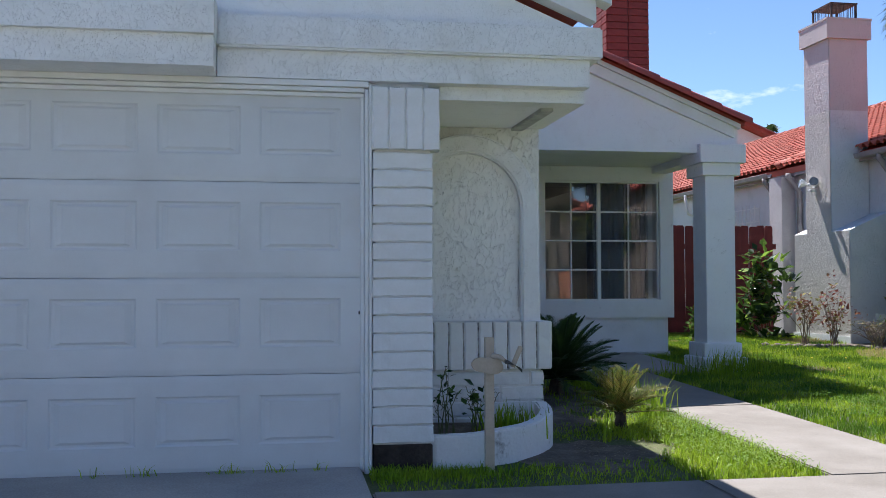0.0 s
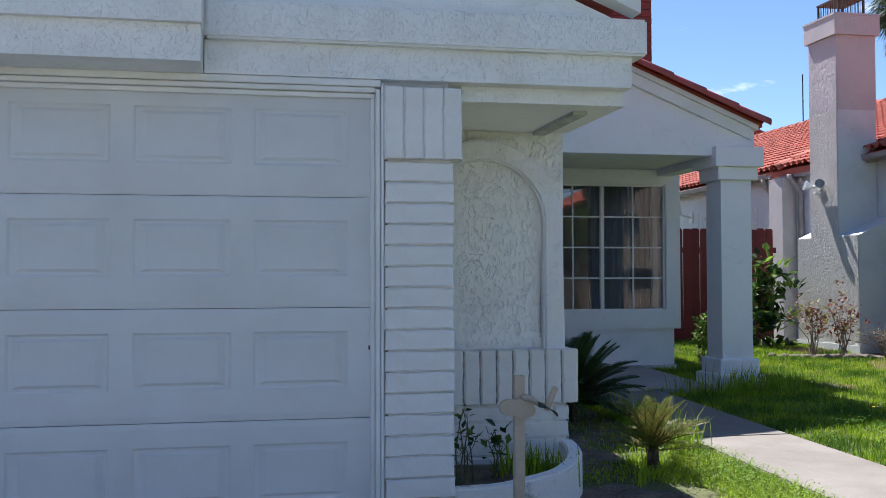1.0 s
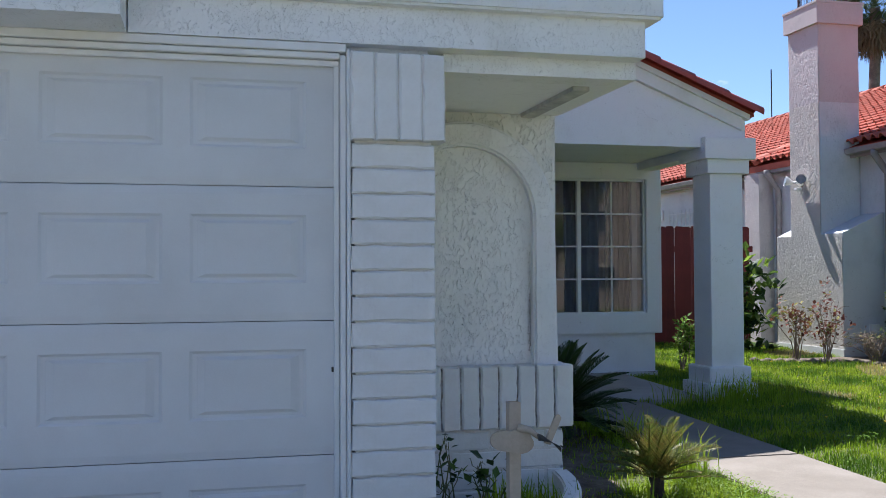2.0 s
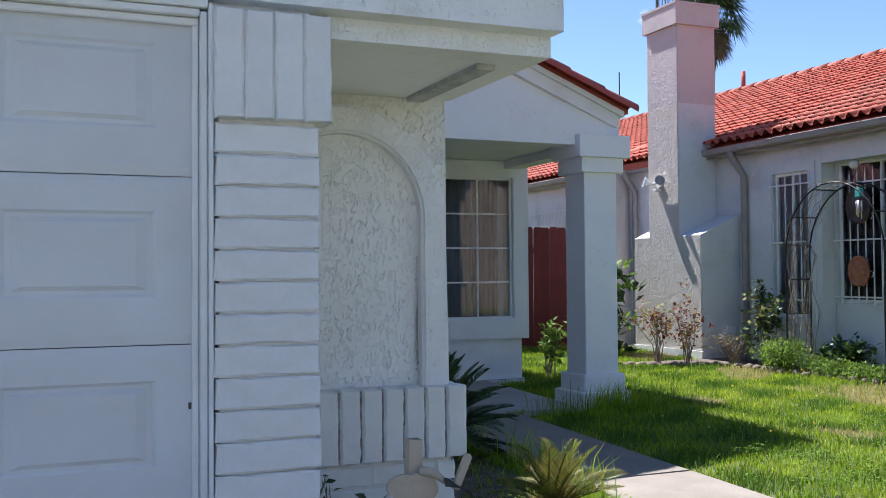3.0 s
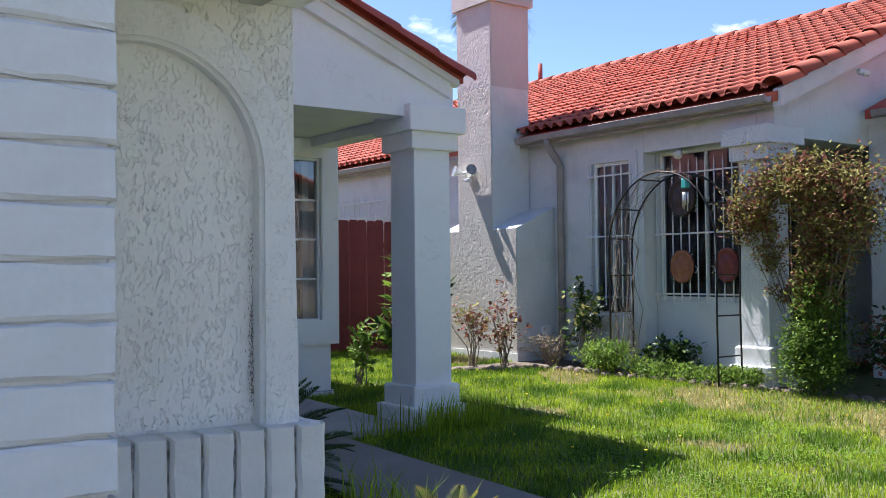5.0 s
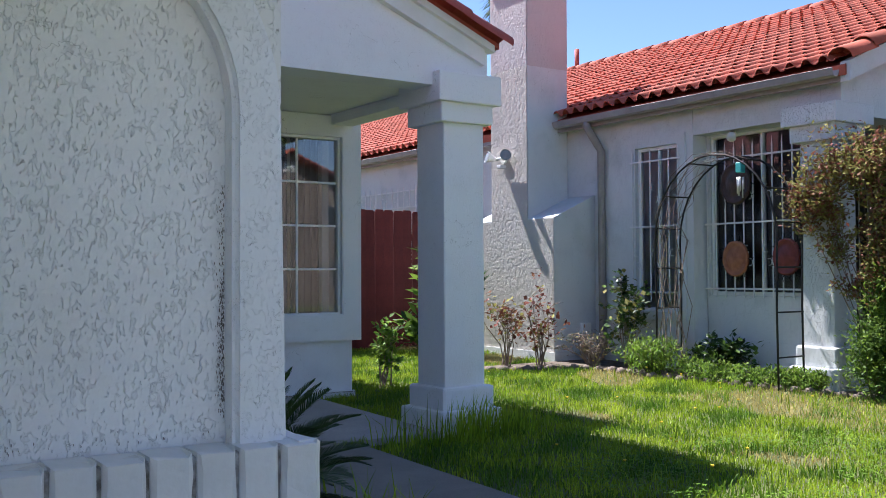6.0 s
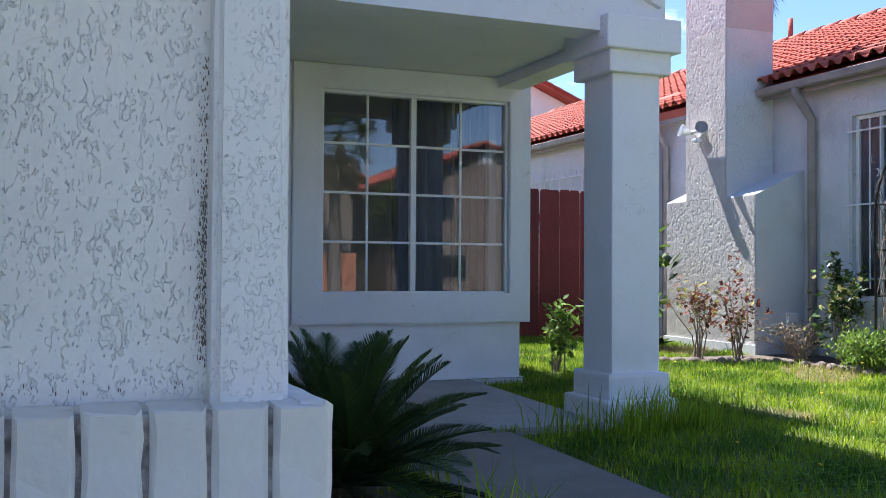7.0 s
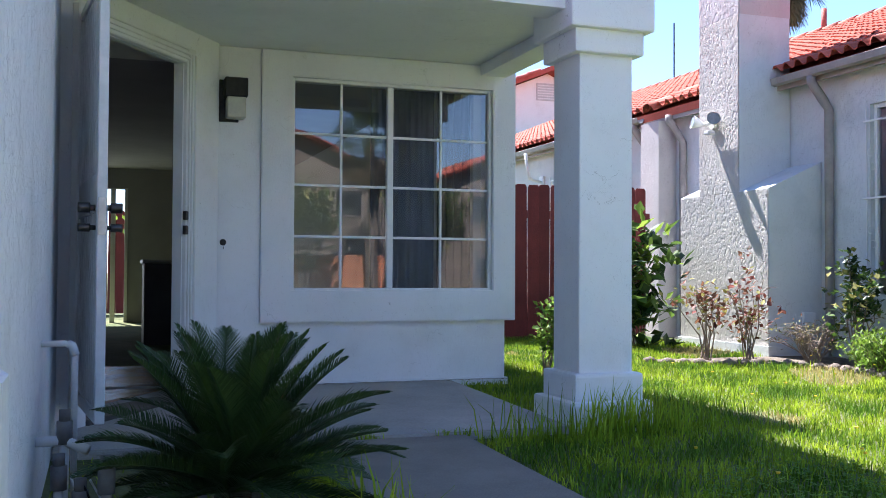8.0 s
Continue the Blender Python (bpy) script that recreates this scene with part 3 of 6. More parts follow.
# curved planter wall
planter = thing("planter", "low curved white-painted planter wall filled with dark soil", "planter")
bm = bmesh.new()
arc = []
for k in range(17):
    a = radians(-98 + 100 * k / 16)
    arc.append((0.92 + 0.86 * math.cos(a) * 1.0, 6.42 + 0.86 * math.sin(a)))
inn = [(0.92 + (x - 0.92) * 0.90, 6.42 + (y - 6.42) * 0.90) for x, y in arc]
zt = [0.315 + 0.003 * math.sin(k * 1.3) + 0.075 * (k / 16) ** 1.6 for k in range(17)]
o0 = [bm.verts.new((x, y, 0.05)) for x, y in arc]
o1 = [bm.verts.new((x, y, zt[k])) for k, (x, y) in enumerate(arc)]
i0 = [bm.verts.new((x, y, 0.05)) for x, y in inn]
i1 = [bm.verts.new((x, y, zt[k])) for k, (x, y) in enumerate(inn)]
for k in range(16):
    for a, b in ((o0, o1), (o1, i1), (i1, i0)):
        bm.faces.new((a[k], a[k + 1], b[k + 1], b[k]))
for k in (0, 16):
    bm.faces.new((o0[k], o1[k], i1[k], i0[k]))
bmesh.ops.bevel(bm, geom=[e for e in bm.edges if all(v.co.z > 0.2 for v in e.verts)], offset=0.01, segments=2, affect="EDGES")
part("planter_wall", bm, surface("flaking_white_paint", (0.22, 0.20, 0.17), (0.78, 0.77, 0.75), 7.0, 0.85, 0.5, 50.0, fine=0.25, ramp=(0.28, 0.42)), planter)
bm = bmesh.new()
c = bm.verts.new((0.95, 6.45, 0.27))
rim = [bm.verts.new((x, y, 0.25 + 0.02 * math.sin(3 * k))) for k, (x, y) in enumerate(inn)]
for k in range(16):
    bm.faces.new((c, rim[k], rim[k + 1]))
part("planter_soil", bm, SOIL, planter, "dark damp soil")

# ---- porch ----
YP = 9.84
AX, AY, BX, BY = 1.768, 10.326, 2.70, 11.655
bm = bmesh.new()
box(bm, 1.80, YP + 0.02, 2.565, 4.84, YP + 0.26, 2.93)
solid("porch_beam", bm, STUCCO_FINE, "white stucco beam across the porch front", "beam")
bm = bmesh.new()
box(bm, 4.60, YP + 0.27, 2.55, 4.80, 11.70, 2.93)
solid("porch_side_beam", bm, STUCCO_FINE, "white stucco side beam of the porch", "beam")
bm = bmesh.new()
box(bm, 1.50, YP + 0.265, 2.632, 4.595, 12.4, 2.78)
solid("ceiling_porch", bm, CEILING, "flat white stucco porch ceiling", "ceiling")
bm = bmesh.new()
plate(bm, [(1.5, YP + 0.035, 2.925), (4.42, YP + 0.035, 2.925), (1.5, YP + 0.035, 2.925 + 2.92 * PITCH)], (0, 0.18, 0))
solid("wall_gable_porch", bm, STUCCO_FINE, "white stucco gable above the porch", "wall")
for (dz0, dz1, y, xe) in ((-0.155, -0.035, YP - 0.02, 4.79), (-0.04, 0.01, YP - 0.055, 4.85)):
    bm = bmesh.new()
    ze = 2.868 - (xe - 4.83) * PITCH
    plate(bm, [(xe, y, ze + dz0), (xe, y, ze + dz1), (1.5, y, ze + dz1 + (xe - 1.5) * PITCH), (1.5, y, ze + dz0 + (xe - 1.5) * PITCH)], (0, 0.075, 0))
    solid("rake_trim", bm, WOOD_WHITE, "white painted rake board of the porch gable", "trim")

col = thing("porch_column", "square white stucco porch column with stepped cap and base", "column", kind="structure", at=(4.645, 10.035, 0))
def sq(h0, h1, r, bev=0.012):
    return soft_box(-r, -r, h0, r, r, h1, bev, 2)
part("shaft", sq(0.50, 2.34, 0.166), STUCCO_FINE, col)
part("necking", sq(2.325, 2.46, 0.214), STUCCO_FINE, col)
part("capital", sq(2.455, 2.655, 0.258), STUCCO_FINE, col)
part("base_upper", sq(0.395, 0.55, 0.212, 0.02), STUCCO_FINE, col)
part("base_lower", sq(0.12, 0.40, 0.254, 0.02), STUCCO_FINE, col)

# window wall
YW = 11.75
bm = bmesh.new()
WX0, WX1, WZ0, WZ1 = 3.214, 4.702, 0.965, 2.452
holed(bm, (2.70, 0.0, 4.82, 2.63), (WX0, WZ0, WX1, WZ1), YW + 0.01, YW + 0.2)
solid("wall_porch", bm, STUCCO_FINE, "white stucco wall round the front window", "wall")
bm = bmesh.new()
TY = YW - 0.05
holed(bm, (3.005, 0.755, 4.882, 2.628), (WX0, WZ0, WX1, WZ1), TY, YW + 0.008)
bmesh.ops.bevel(bm, geom=[e for e in bm.edges if all(abs(v.co.y - TY) < 1e-4 for v in e.verts)], offset=0.007, segments=2, affect="EDGES")
solid("window_surround", bm, STUCCO_FINE, "raised white stucco surround of the front window", "trim")
bm = bmesh.new()
box(bm, 4.64, YW + 0.205, 0.0, 4.82, 20.75, 2.9)
solid("wall_house_side", bm, STUCCO_FINE, "white stucco side wall of the house", "wall")
bm = bmesh.new()
box(bm, 2.72, YW - 0.02, 0.27, 4.835, YW + 0.008, 0.335)
solid("baseboard", bm, STUCCO_FINE, "white stucco base ledge along the porch wall", "trim")

win = thing("window_1", "white vinyl sliding window with a grid of sixteen panes", "window", kind="structure")
FY = YW - 0.012
for a in ((WX0, WZ0, WX0 + 0.024, WZ1), (WX1 - 0.024, WZ0, WX1, WZ1), (WX0 + 0.024, WZ0, WX1 - 0.024, WZ0 + 0.026), (WX0 + 0.024, WZ1 - 0.024, WX1 - 0.024, WZ1)):
    part("window_frame", soft_box(a[0], FY, a[1], a[2], FY + 0.07, a[3], 0.004), WINDOW_WHITE, win)
MX = 3.928
part("mullion", soft_box(MX - 0.022, FY + 0.008, WZ0 + 0.026, MX + 0.022, FY + 0.06, WZ1 - 0.024, 0.004), WINDOW_WHITE, win)
part("sill", soft_box(WX0 - 0.03, FY - 0.03, WZ0 - 0.012, WX1 + 0.012, FY + 0.03, WZ0 + 0.012, 0.004), WINDOW_WHITE, win)
x_l, x_r, z_b, z_t = WX0 + 0.024, WX1 - 0.024, WZ0 + 0.026, WZ1 - 0.024
halves = ((x_l, MX - 0.022), (MX + 0.022, x_r))
ph_ = (z_t - z_b) / 4
for a, b in halves:
    part("muntin", soft_box((a + b) / 2 - 0.009, FY + 0.022, z_b, (a + b) / 2 + 0.009, FY + 0.042, z_t, 0.003), WINDOW_WHITE, win)
    for k in (1, 2, 3):
        part("muntin", soft_box(a, FY + 0.024, z_b + k * ph_ - 0.009, b, FY + 0.040, z_b + k * ph_ + 0.009, 0.003), WINDOW_WHITE, win)
for a, b in halves:
    for c0, c1 in ((a, (a + b) / 2), ((a + b) / 2, b)):
        for k in range(4):
            y = FY + 0.032
            tilt = rng.uniform(-0.0012, 0.0012)
            pane([(c0, y, z_b + k * ph_), (c1, y + tilt, z_b + k * ph_), (c1, y + tilt, z_b + k * ph_ + ph_), (c0, y, z_b + k * ph_ + ph_)], (0, -1, 0), GLASS, win)


def curtain(name, x0, x1, y, z0, z1, material, label, waves, amp=0.03):
    bm = bmesh.new()
    n = 60
    a = [bm.verts.new((x0 + (x1 - x0) * i / n, y + amp * math.sin(waves * 2 * math.pi * i / n) + 0.01 * math.sin(i * 1.7), z0)) for i in range(n + 1)]
    b = [bm.verts.new((x0 + (x1 - x0) * i / n, y + 0.7 * amp * math.sin(waves * 2 * math.pi * i / n), z1)) for i in range(n + 1)]
    for i in range(n):
        bm.faces.new((a[i], a[i + 1], b[i + 1], b[i]))
    return solid(name, bm, material, label, "curtain", "", True, "curtains at the front window")


curtain("curtain", 3.86, 4.36, YW + 0.30, 0.55, 2.55, CURTAIN_DARK, "dark slate curtain hanging behind the window", 5)
curtain("curtain", 4.37, 4.70, YW + 0.26, 0.55, 2.55, CURTAIN_SHEER, "pale sheer curtain gathered at the window's end", 5)

# angled entrance wall with an open doorway
U = Vector((BX - AX, BY - AY, 0)).normalized()
NRM = Vector((U.y, -U.x, 0))
LEN = math.hypot(BX - AX, BY - AY)
ANG = math.degrees(math.atan2(U.y, U.x))
wall_pose = pose(AX, AY, 0, 0, 0, ANG)


def on_entry(bm):
    bm.transform(wall_pose)
    return bm


D0, D1, DZ0, DZ1 = 0.20, 1.17, 0.32, 2.40
bm = bmesh.new()
box(bm, -0.10, 0.0, 0.0, D0, 0.05, 2.63)
box(bm, D1, 0.0, 0.0, LEN + 0.02, 0.05, 2.63)
box(bm, D0, 0.0, DZ1, D1, 0.05, 2.63)
solid("wall_entry", on_entry(bm), STUCCO_FINE, "white stucco entrance wall set at an angle", "wall")
bm = bmesh.new()
box(bm, BX - 0.02, YW - 0.012, 0.0, 3.003, YW + 0.009, 2.63)
solid("wall_entry_end", bm, STUCCO_FINE, "narrow white stucco wall beside the window", "wall")
dfr = thing("door_frame", "white moulded frame of the front door", "door frame", kind="structure")
for a in ((D1, DZ0 - 0.05, D1 + 0.105, DZ1 + 0.10), (D0 - 0.10, DZ0 - 0.05, D0, DZ1 + 0.10)):
    part("casing", on_entry(soft_box(a[0], -0.045, a[1], a[2], 0.0, a[3], 0.006)), WOOD_WHITE, dfr)
part("head_casing", on_entry(soft_box(D0, -0.045, DZ1, D1, 0.0, DZ1 + 0.10, 0.006)), WOOD_WHITE, dfr)
for x in (D1 + 0.010, D1 + 0.043, D1 + 0.079):
    part("moulding", on_entry(soft_box(x, -0.058, DZ0 - 0.05, x + 0.014, -0.043, DZ1 + 0.06, 0.003)), WOOD_WHITE, dfr)
for z in (DZ1 + 0.02, DZ1 + 0.048, DZ1 + 0.078):
    part("moulding", on_entry(soft_box(D0 - 0.02, -0.058, z, D1 + 0.01, -0.043, z + 0.013, 0.003)), WOOD_WHITE, dfr)
part("jamb", on_entry(soft_box(D1 - 0.010, -0.02, DZ0, D1, 0.048, DZ1, 0.003)), WOOD_WHITE, dfr)
part("threshold", on_entry(soft_box(D0, -0.06, DZ0 - 0.06, D1, 0.18, DZ0, 0.006)), surface("worn_threshold", (0.05, 0.045, 0.04), (0.12, 0.10, 0.08), 8, 0.6), dfr, "dark worn threshold")

# ---- neighbour's house ----
NX = 8.61
house = thing("neighbour_house", "single-storey grey stucco house with a red tiled roof", "house", kind="structure")
bm = bmesh.new()
for y0, y1, z0, z1 in ((11.37, 11.57, 0.0, 3.05), (12.17, 24.0, 0.0, 3.05), (11.57, 12.17, 0.0, 0.89), (11.57, 12.17, 2.66, 3.05)):
    box(bm, NX, y0, z0, NX + 0.2, y1, z1)
part("wall", bm, STUCCO_GREY_FINE, house, "grey-blue stucco side wall")
bm = bmesh.new()
box(bm, NX + 0.003, 9.865, 2.72, NX + 0.22, 11.365, 3.05)
part("porch_beam", bm, STUCCO_GREY_FINE, house)
bm = bmesh.new()
plate(bm, [(NX, 9.66, 2.72), (17.0, 9.66, 2.72), (17.0, 9.66, 3.1), (13.0, 9.66, 5.02), (NX, 9.66, 3.12)], (0, 0.2, 0))
part("gable_wall", bm, STUCCO_GREY_FINE, house, "grey stucco gable")
RW = 8.80
bm = bmesh.new()
box(bm, RW + 0.005, 11.34, 0.0, 9.0, 11.36, 2.74)
for y0, y1, z0, z1 in ((9.95, 10.05, 0.0, 2.74), (11.31, 11.34, 0.0, 2.74), (10.05, 11.31, 0.0, 1.07), (10.05, 11.31, 2.71, 2.74)):
    box(bm, RW, y0, z0, RW + 0.2, y1, z1)
part("porch_wall", bm, STUCCO_GREY_FINE, house)
bm = bmesh.new()
box(bm, RW - 0.02, 9.96, 0.0, RW - 0.003, 11.33, 0.62)
part("plinth", bm, STUCCO_GREY_FINE, house)
bm = bmesh.new()
box(bm, NX + 0.225, 9.87, 2.745, 11.595, 12.9, 2.85)
part("porch_ceiling", bm, STUCCO_GREY_FINE, house)
bm = bmesh.new()
box(bm, 9.005, 12.8, 0.0, 11.595, 12.95, 2.74)
box(bm, 9.005, 11.365, 0.0, 9.03, 12.79, 2.74)
box(bm, 10.27, 3.0, 0.0, 10.45, 9.655, 2.95)
box(bm, 10.455, 9.50, 0.0, 11.595, 9.655, 2.715)
box(bm, 11.60, 9.50, 0.0, 11.75, 12.95, 2.74)
part("front_wall", bm, STUCCO_GREY_FINE, house)
bm = bmesh.new()
hexa(bm, [(10.08, 3.0, 2.98), (13.0, 3.0, 4.15), (13.0, 9.58, 4.15), (10.08, 9.58, 2.98), (10.08, 3.0, 3.08), (13.0, 3.0, 4.25), (13.0, 9.58, 4.25), (10.08, 9.58, 3.08)])
part("wing_roof", bm, TILE_DARK, house)
# dark rooms behind the neighbour's windows
bm = bmesh.new()
box(bm, 8.96, 10.12, 0.4, 8.99, 11.33, 2.7)
box(bm, 8.97, 11.38, 0.4, 8.99, 12.6, 2.7)
part("room_back", bm, ROOM_WALL, house)
# post
post = thing("porch_post", "grey stucco porch post with stepped cap and base", "post", kind="structure", at=(8.785, 9.925, 0))
part("shaft", sq(0.6, 2.55, 0.17), STUCCO_GREY, post)
part("necking", sq(2.49, 2.645, 0.235), STUCCO_GREY, post)
part("capital", sq(2.64, 2.825, 0.292), STUCCO_GREY, post)
part("base_upper", sq(0.44, 0.63, 0.215, 0.02), STUCCO_GREY, post)
part("base_lower", sq(0.2, 0.445, 0.26, 0.02), STUCCO_GREY, post)
# chimney
chim = thing("chimney", "rough grey stucco chimney with a stepped shoulder", "chimney", kind="structure")
bm = bmesh.new()
box(bm, 7.993, 13.30, 1.9, 8.60, 13.99, 4.80)
part("stack", bm, STUCCO_GREY_FINE, chim)
bm = bmesh.new()
hexa(bm, [(7.99, 12.84, 0.1), (8.605, 12.84, 0.1), (8.605, 14.35, 0.1), (7.99, 14.35, 0.1), (7.99, 12.84, 1.93), (8.605, 12.84, 2.2), (8.605, 14.35, 2.2), (7.99, 14.35, 1.93)])
part("shoulder", bm, STUCCO_GREY_FINE, chim)
def dashed_face(y0, y1, z0, z1, x, cell=0.008, depth=0.0022):
    """Rough dashed plaster: torn flat-topped lumps on a face that looks along -x."""
    ny, nz = int((y1 - y0) / cell), int((z1 - z0) / cell)
    bm = bmesh.new()
    rows = []
    for i in range(nz + 1):
        row = []
        for k in range(ny + 1):
            y, z = y0 + (y1 - y0) * k / ny, z0 + (z1 - z0) * i / nz
            n = noise.noise((y * 44.0 + 1.2 * noise.noise((y * 9.0, z * 9.0, 0.4)), z * 27.0, 3.1)) + 0.7 * noise.noise((y * 19.0, z * 15.0, 7.7))
            h = min(1.0, max(0.0, (n + 0.34) / 0.30))
            h = h * h * (3 - 2 * h) * depth
            if i in (0, nz) or k in (0, ny):
                h *= 0.3
            row.append(bm.verts.new((x - h, y, z)))
        rows.append(row)
    for i in range(nz):
        for k in range(ny):
            bm.faces.new((rows[i][k + 1], rows[i][k], rows[i + 1][k], rows[i + 1][k + 1]))
    return bm


part("rough_face", dashed_face(12.845, 14.345, 0.42, 1.925, 7.986), STUCCO_DASH, chim, "rough dashed stucco face")
part("rough_face", dashed_face(13.303, 13.987, 1.925, 3.72, 7.986), STUCCO_DASH, chim, "rough dashed stucco face")
part("rough_face", dashed_face(13.299, 13.991, 3.72, 4.78, 7.986), STUCCO_PINK, chim, "pinkish rough dashed stucco face")
bm = bmesh.new()
box(bm, 7.94, 13.25, 4.78, 8.65, 14.04, 5.06)
part("chimney_cap", bm, STUCCO_PINK, chim, "pinkish stucco cap")

# roof deck of the neighbour's house, gutter
bm = bmesh.new()
plate(bm, [(8.44, 9.5, 3.105), (13.0, 9.5, 3.105 + 4.56 * PITCH), (17.56, 9.5, 3.105), (17.56, 9.5, 3.01), (13.0, 9.5, 3.01 + 4.56 * PITCH), (8.44, 9.5, 3.01)], (0, 20.0, 0))
roof = part("roof", bm, TILE_RED, house, "terracotta barrel-tile roof")
# ---- fence ----
fence = thing("fence", "dark red board fence with dog-eared tops", "fence", kind="structure")
bm = bmesh.new()
plate(bm, [(-0.070, 0, 0), (0.070, 0, 0), (0.070, 0, 1.80), (0.050, 0, 1.83), (-0.050, 0, 1.83), (-0.070, 0, 1.80)], (0, 0.018, 0))
board_me = mesh_of("board", bm, FENCE_RED)
for i in range(24):
    piece("board", board_me, fence, pose(4.89 + i * 0.142, 15.5 + rng.uniform(-0.004, 0.004), 0.31 + rng.uniform(-0.012, 0.012), 0, rng.uniform(-0.4, 0.4), 0))
bm = bmesh.new()
for z in (0.6, 1.75):
    box(bm, 4.83, 15.525, z, 8.30, 15.565, z + 0.09)
part("rail", bm, FENCE_RED, fence)

# ---- roof tiles of the neighbour's house ----
TH = math.atan(PITCH)


def slope_pose(x, y, z, west=True):
    """Local x across the slope, y up it, z out of it."""
    up = Vector((math.cos(TH), 0, math.sin(TH))) if west else Vector((-math.cos(TH), 0, math.sin(TH)))
    out = Vector((-math.sin(TH), 0, math.cos(TH))) if west else Vector((math.sin(TH), 0, math.cos(TH)))
    across = up.cross(out)
    m = Matrix((across, up, out)).transposed().to_4x4()
    m.translation = (x, y, z)
    return m


def s_tile(w=0.172, ln=0.31, h=0.062, t=0.014):
    """One S-shaped clay tile: a barrel and a shallow pan, with a thick lower lip."""
    prof = [(-0.5, 0.004), (-0.40, 0.032), (-0.27, 0.056), (-0.12, 0.062), (0.03, 0.048), (0.14, 0.018), (0.26, 0.0), (0.40, -0.002), (0.5, 0.006)]
    v, f = [], []
    for y, lift in ((0.0, 0.032), (ln, 0.0)):
        for a, b in prof:
            v.append((a * w, y, b * h / 0.062 + lift))
    for a, b in prof:
        v.append((a * w, 0.0, b * h / 0.062 + 0.032 - t))
    n = len(prof)
    for i in range(n - 1):
        f.append((i, i + 1, n + i + 1, n + i))
        f.append((2 * n + i, 2 * n + i + 1, i + 1, i))
    return v, f


TV, TF = s_tile()
tile_me = raw_mesh("roof_tile", TV, TF, TILE_RED)
tile_me.shade_smooth()
ROWS_T, COL_W, EXPO = 20, 0.17, 0.253
EX, EZ = 8.42, 3.105
near_cols = 15
far_v, far_f = [], []
for c in range(112):
    y = 9.66 + c * COL_W
    for r in range(ROWS_T):
        dx, dz = r * EXPO * math.cos(TH), r * EXPO * math.sin(TH)
        m = slope_pose(EX + dx - 0.02 * math.sin(TH), y, EZ + dz + 0.02 + rng.uniform(-0.003, 0.004)) @ pose(0, rng.uniform(-0.008, 0.008), 0, 0, 0, rng.uniform(-0.8, 0.8))
        if c < near_cols:
            piece("roof_tile", tile_me, roof, m)
        else:
            o = len(far_v)
            far_v += [tuple(m @ Vector(p)) for p in TV]
            far_f += [tuple(i + o for i in q) for q in TF]
ob = new("roof_tiles", raw_mesh("roof_tiles", far_v, far_f, TILE_RED))
ob.parent = roof
tagged(ob, "rows of terracotta tiles", kind="stuff")


def barrel(r=0.105, ln=0.42, seg=8, t=0.014):
    """A half-round ridge or rake tile that tapers."""
    v, f = [], []
    for y, q in ((0.0, r), (ln, r * 0.86)):
        for k in range(seg + 1):
            a = math.pi * k / seg
            v.append((q * math.cos(a), y, q * math.sin(a) * 0.85))
    n = seg + 1
    for k in range(seg + 1):
        a = math.pi * k / seg
        v.append(((r - t) * math.cos(a), 0.0, (r - t) * math.sin(a) * 0.85))
    for k in range(seg):
        f.append((k, k + 1, n + k + 1, n + k))
        f.append((2 * n + k, 2 * n + k + 1, k + 1, k))
    return v, f


BV, BF = barrel(0.135, 0.43)
rake_me = raw_mesh("rake_tile", BV, BF, TILE_RED)
rake_me.shade_smooth()
for r in range(14):
    d = r * 0.37
    piece("rake_tile", rake_me, roof, slope_pose(EX + d * math.cos(TH), 9.535, EZ + 0.045 + d * math.sin(TH)) @ pose(0, 0, 0, -3.5, 0, 0))
for c in range(44):
    m = Matrix.Translation((13.0, 9.6 + c * 0.38, EZ + (13.0 - EX) * PITCH + 0.03))
    piece("ridge_tile", rake_me, roof, m)
# gable rake board, gutter and downspout
bm = bmesh.new()
plate(bm, [(8.46, 9.47, 2.96), (8.46, 9.47, 3.135), (13.0, 9.47, 3.135 + 4.54 * PITCH), (13.0, 9.47, 2.96 + 4.54 * PITCH)], (0, 0.09, 0))
part("rake_board", bm, STUCCO_GREY_FINE, house)


def gutter_run(y0, y1, x, z):
    bm = bmesh.new()
    prof = [(0.0, 0.0), (-0.02, -0.062), (-0.055, -0.078), (-0.095, -0.062), (-0.112, 0.0), (-0.106, 0.004), (-0.104, -0.002), (-0.09, -0.055), (-0.055, -0.07), (-0.024, -0.055), (-0.006, 0.0)]
    plate(bm, [(x + a, y0, z + b) for a, b in prof], (0, y1 - y0, 0))
    return bm


part("gutter", gutter_run(9.56, 13.27, 8.448, 3.075), GUTTER_GREY, house, "grey metal gutter")
part("gutter", gutter_run(15.9, 24.0, 8.448, 3.075), GUTTER_GREY, house, "grey metal gutter")
bm = bmesh.new()
box(bm, 8.45, 9.56, 2.965, 8.48, 24.0, 3.095)
part("eave_board", bm, surface("brown_eave", (0.30, 0.27, 0.26), (0.38, 0.34, 0.33), 4.0, 0.7, 0.2, 40.0), house, "brown eave board")


def downspout(y, x_wall=8.61, top=3.01, x_top=8.39):
    bm = bmesh.new()
    tube(bm, [(x_top, y, top), (x_top, y, top - 0.06), (x_top + 0.05, y, top - 0.12), (x_wall - 0.10, y - 0.03, top - 0.24), (x_wall - 0.05, y - 0.04, top - 0.32), (x_wall - 0.045, y - 0.04, 0.40), (x_wall - 0.06, y - 0.04, 0.33), (x_wall - 0.16, y - 0.05, 0.31)], 0.046, 8)
    return part("downspout", bm, GUTTER_GREY, house, "grey downspout", True)


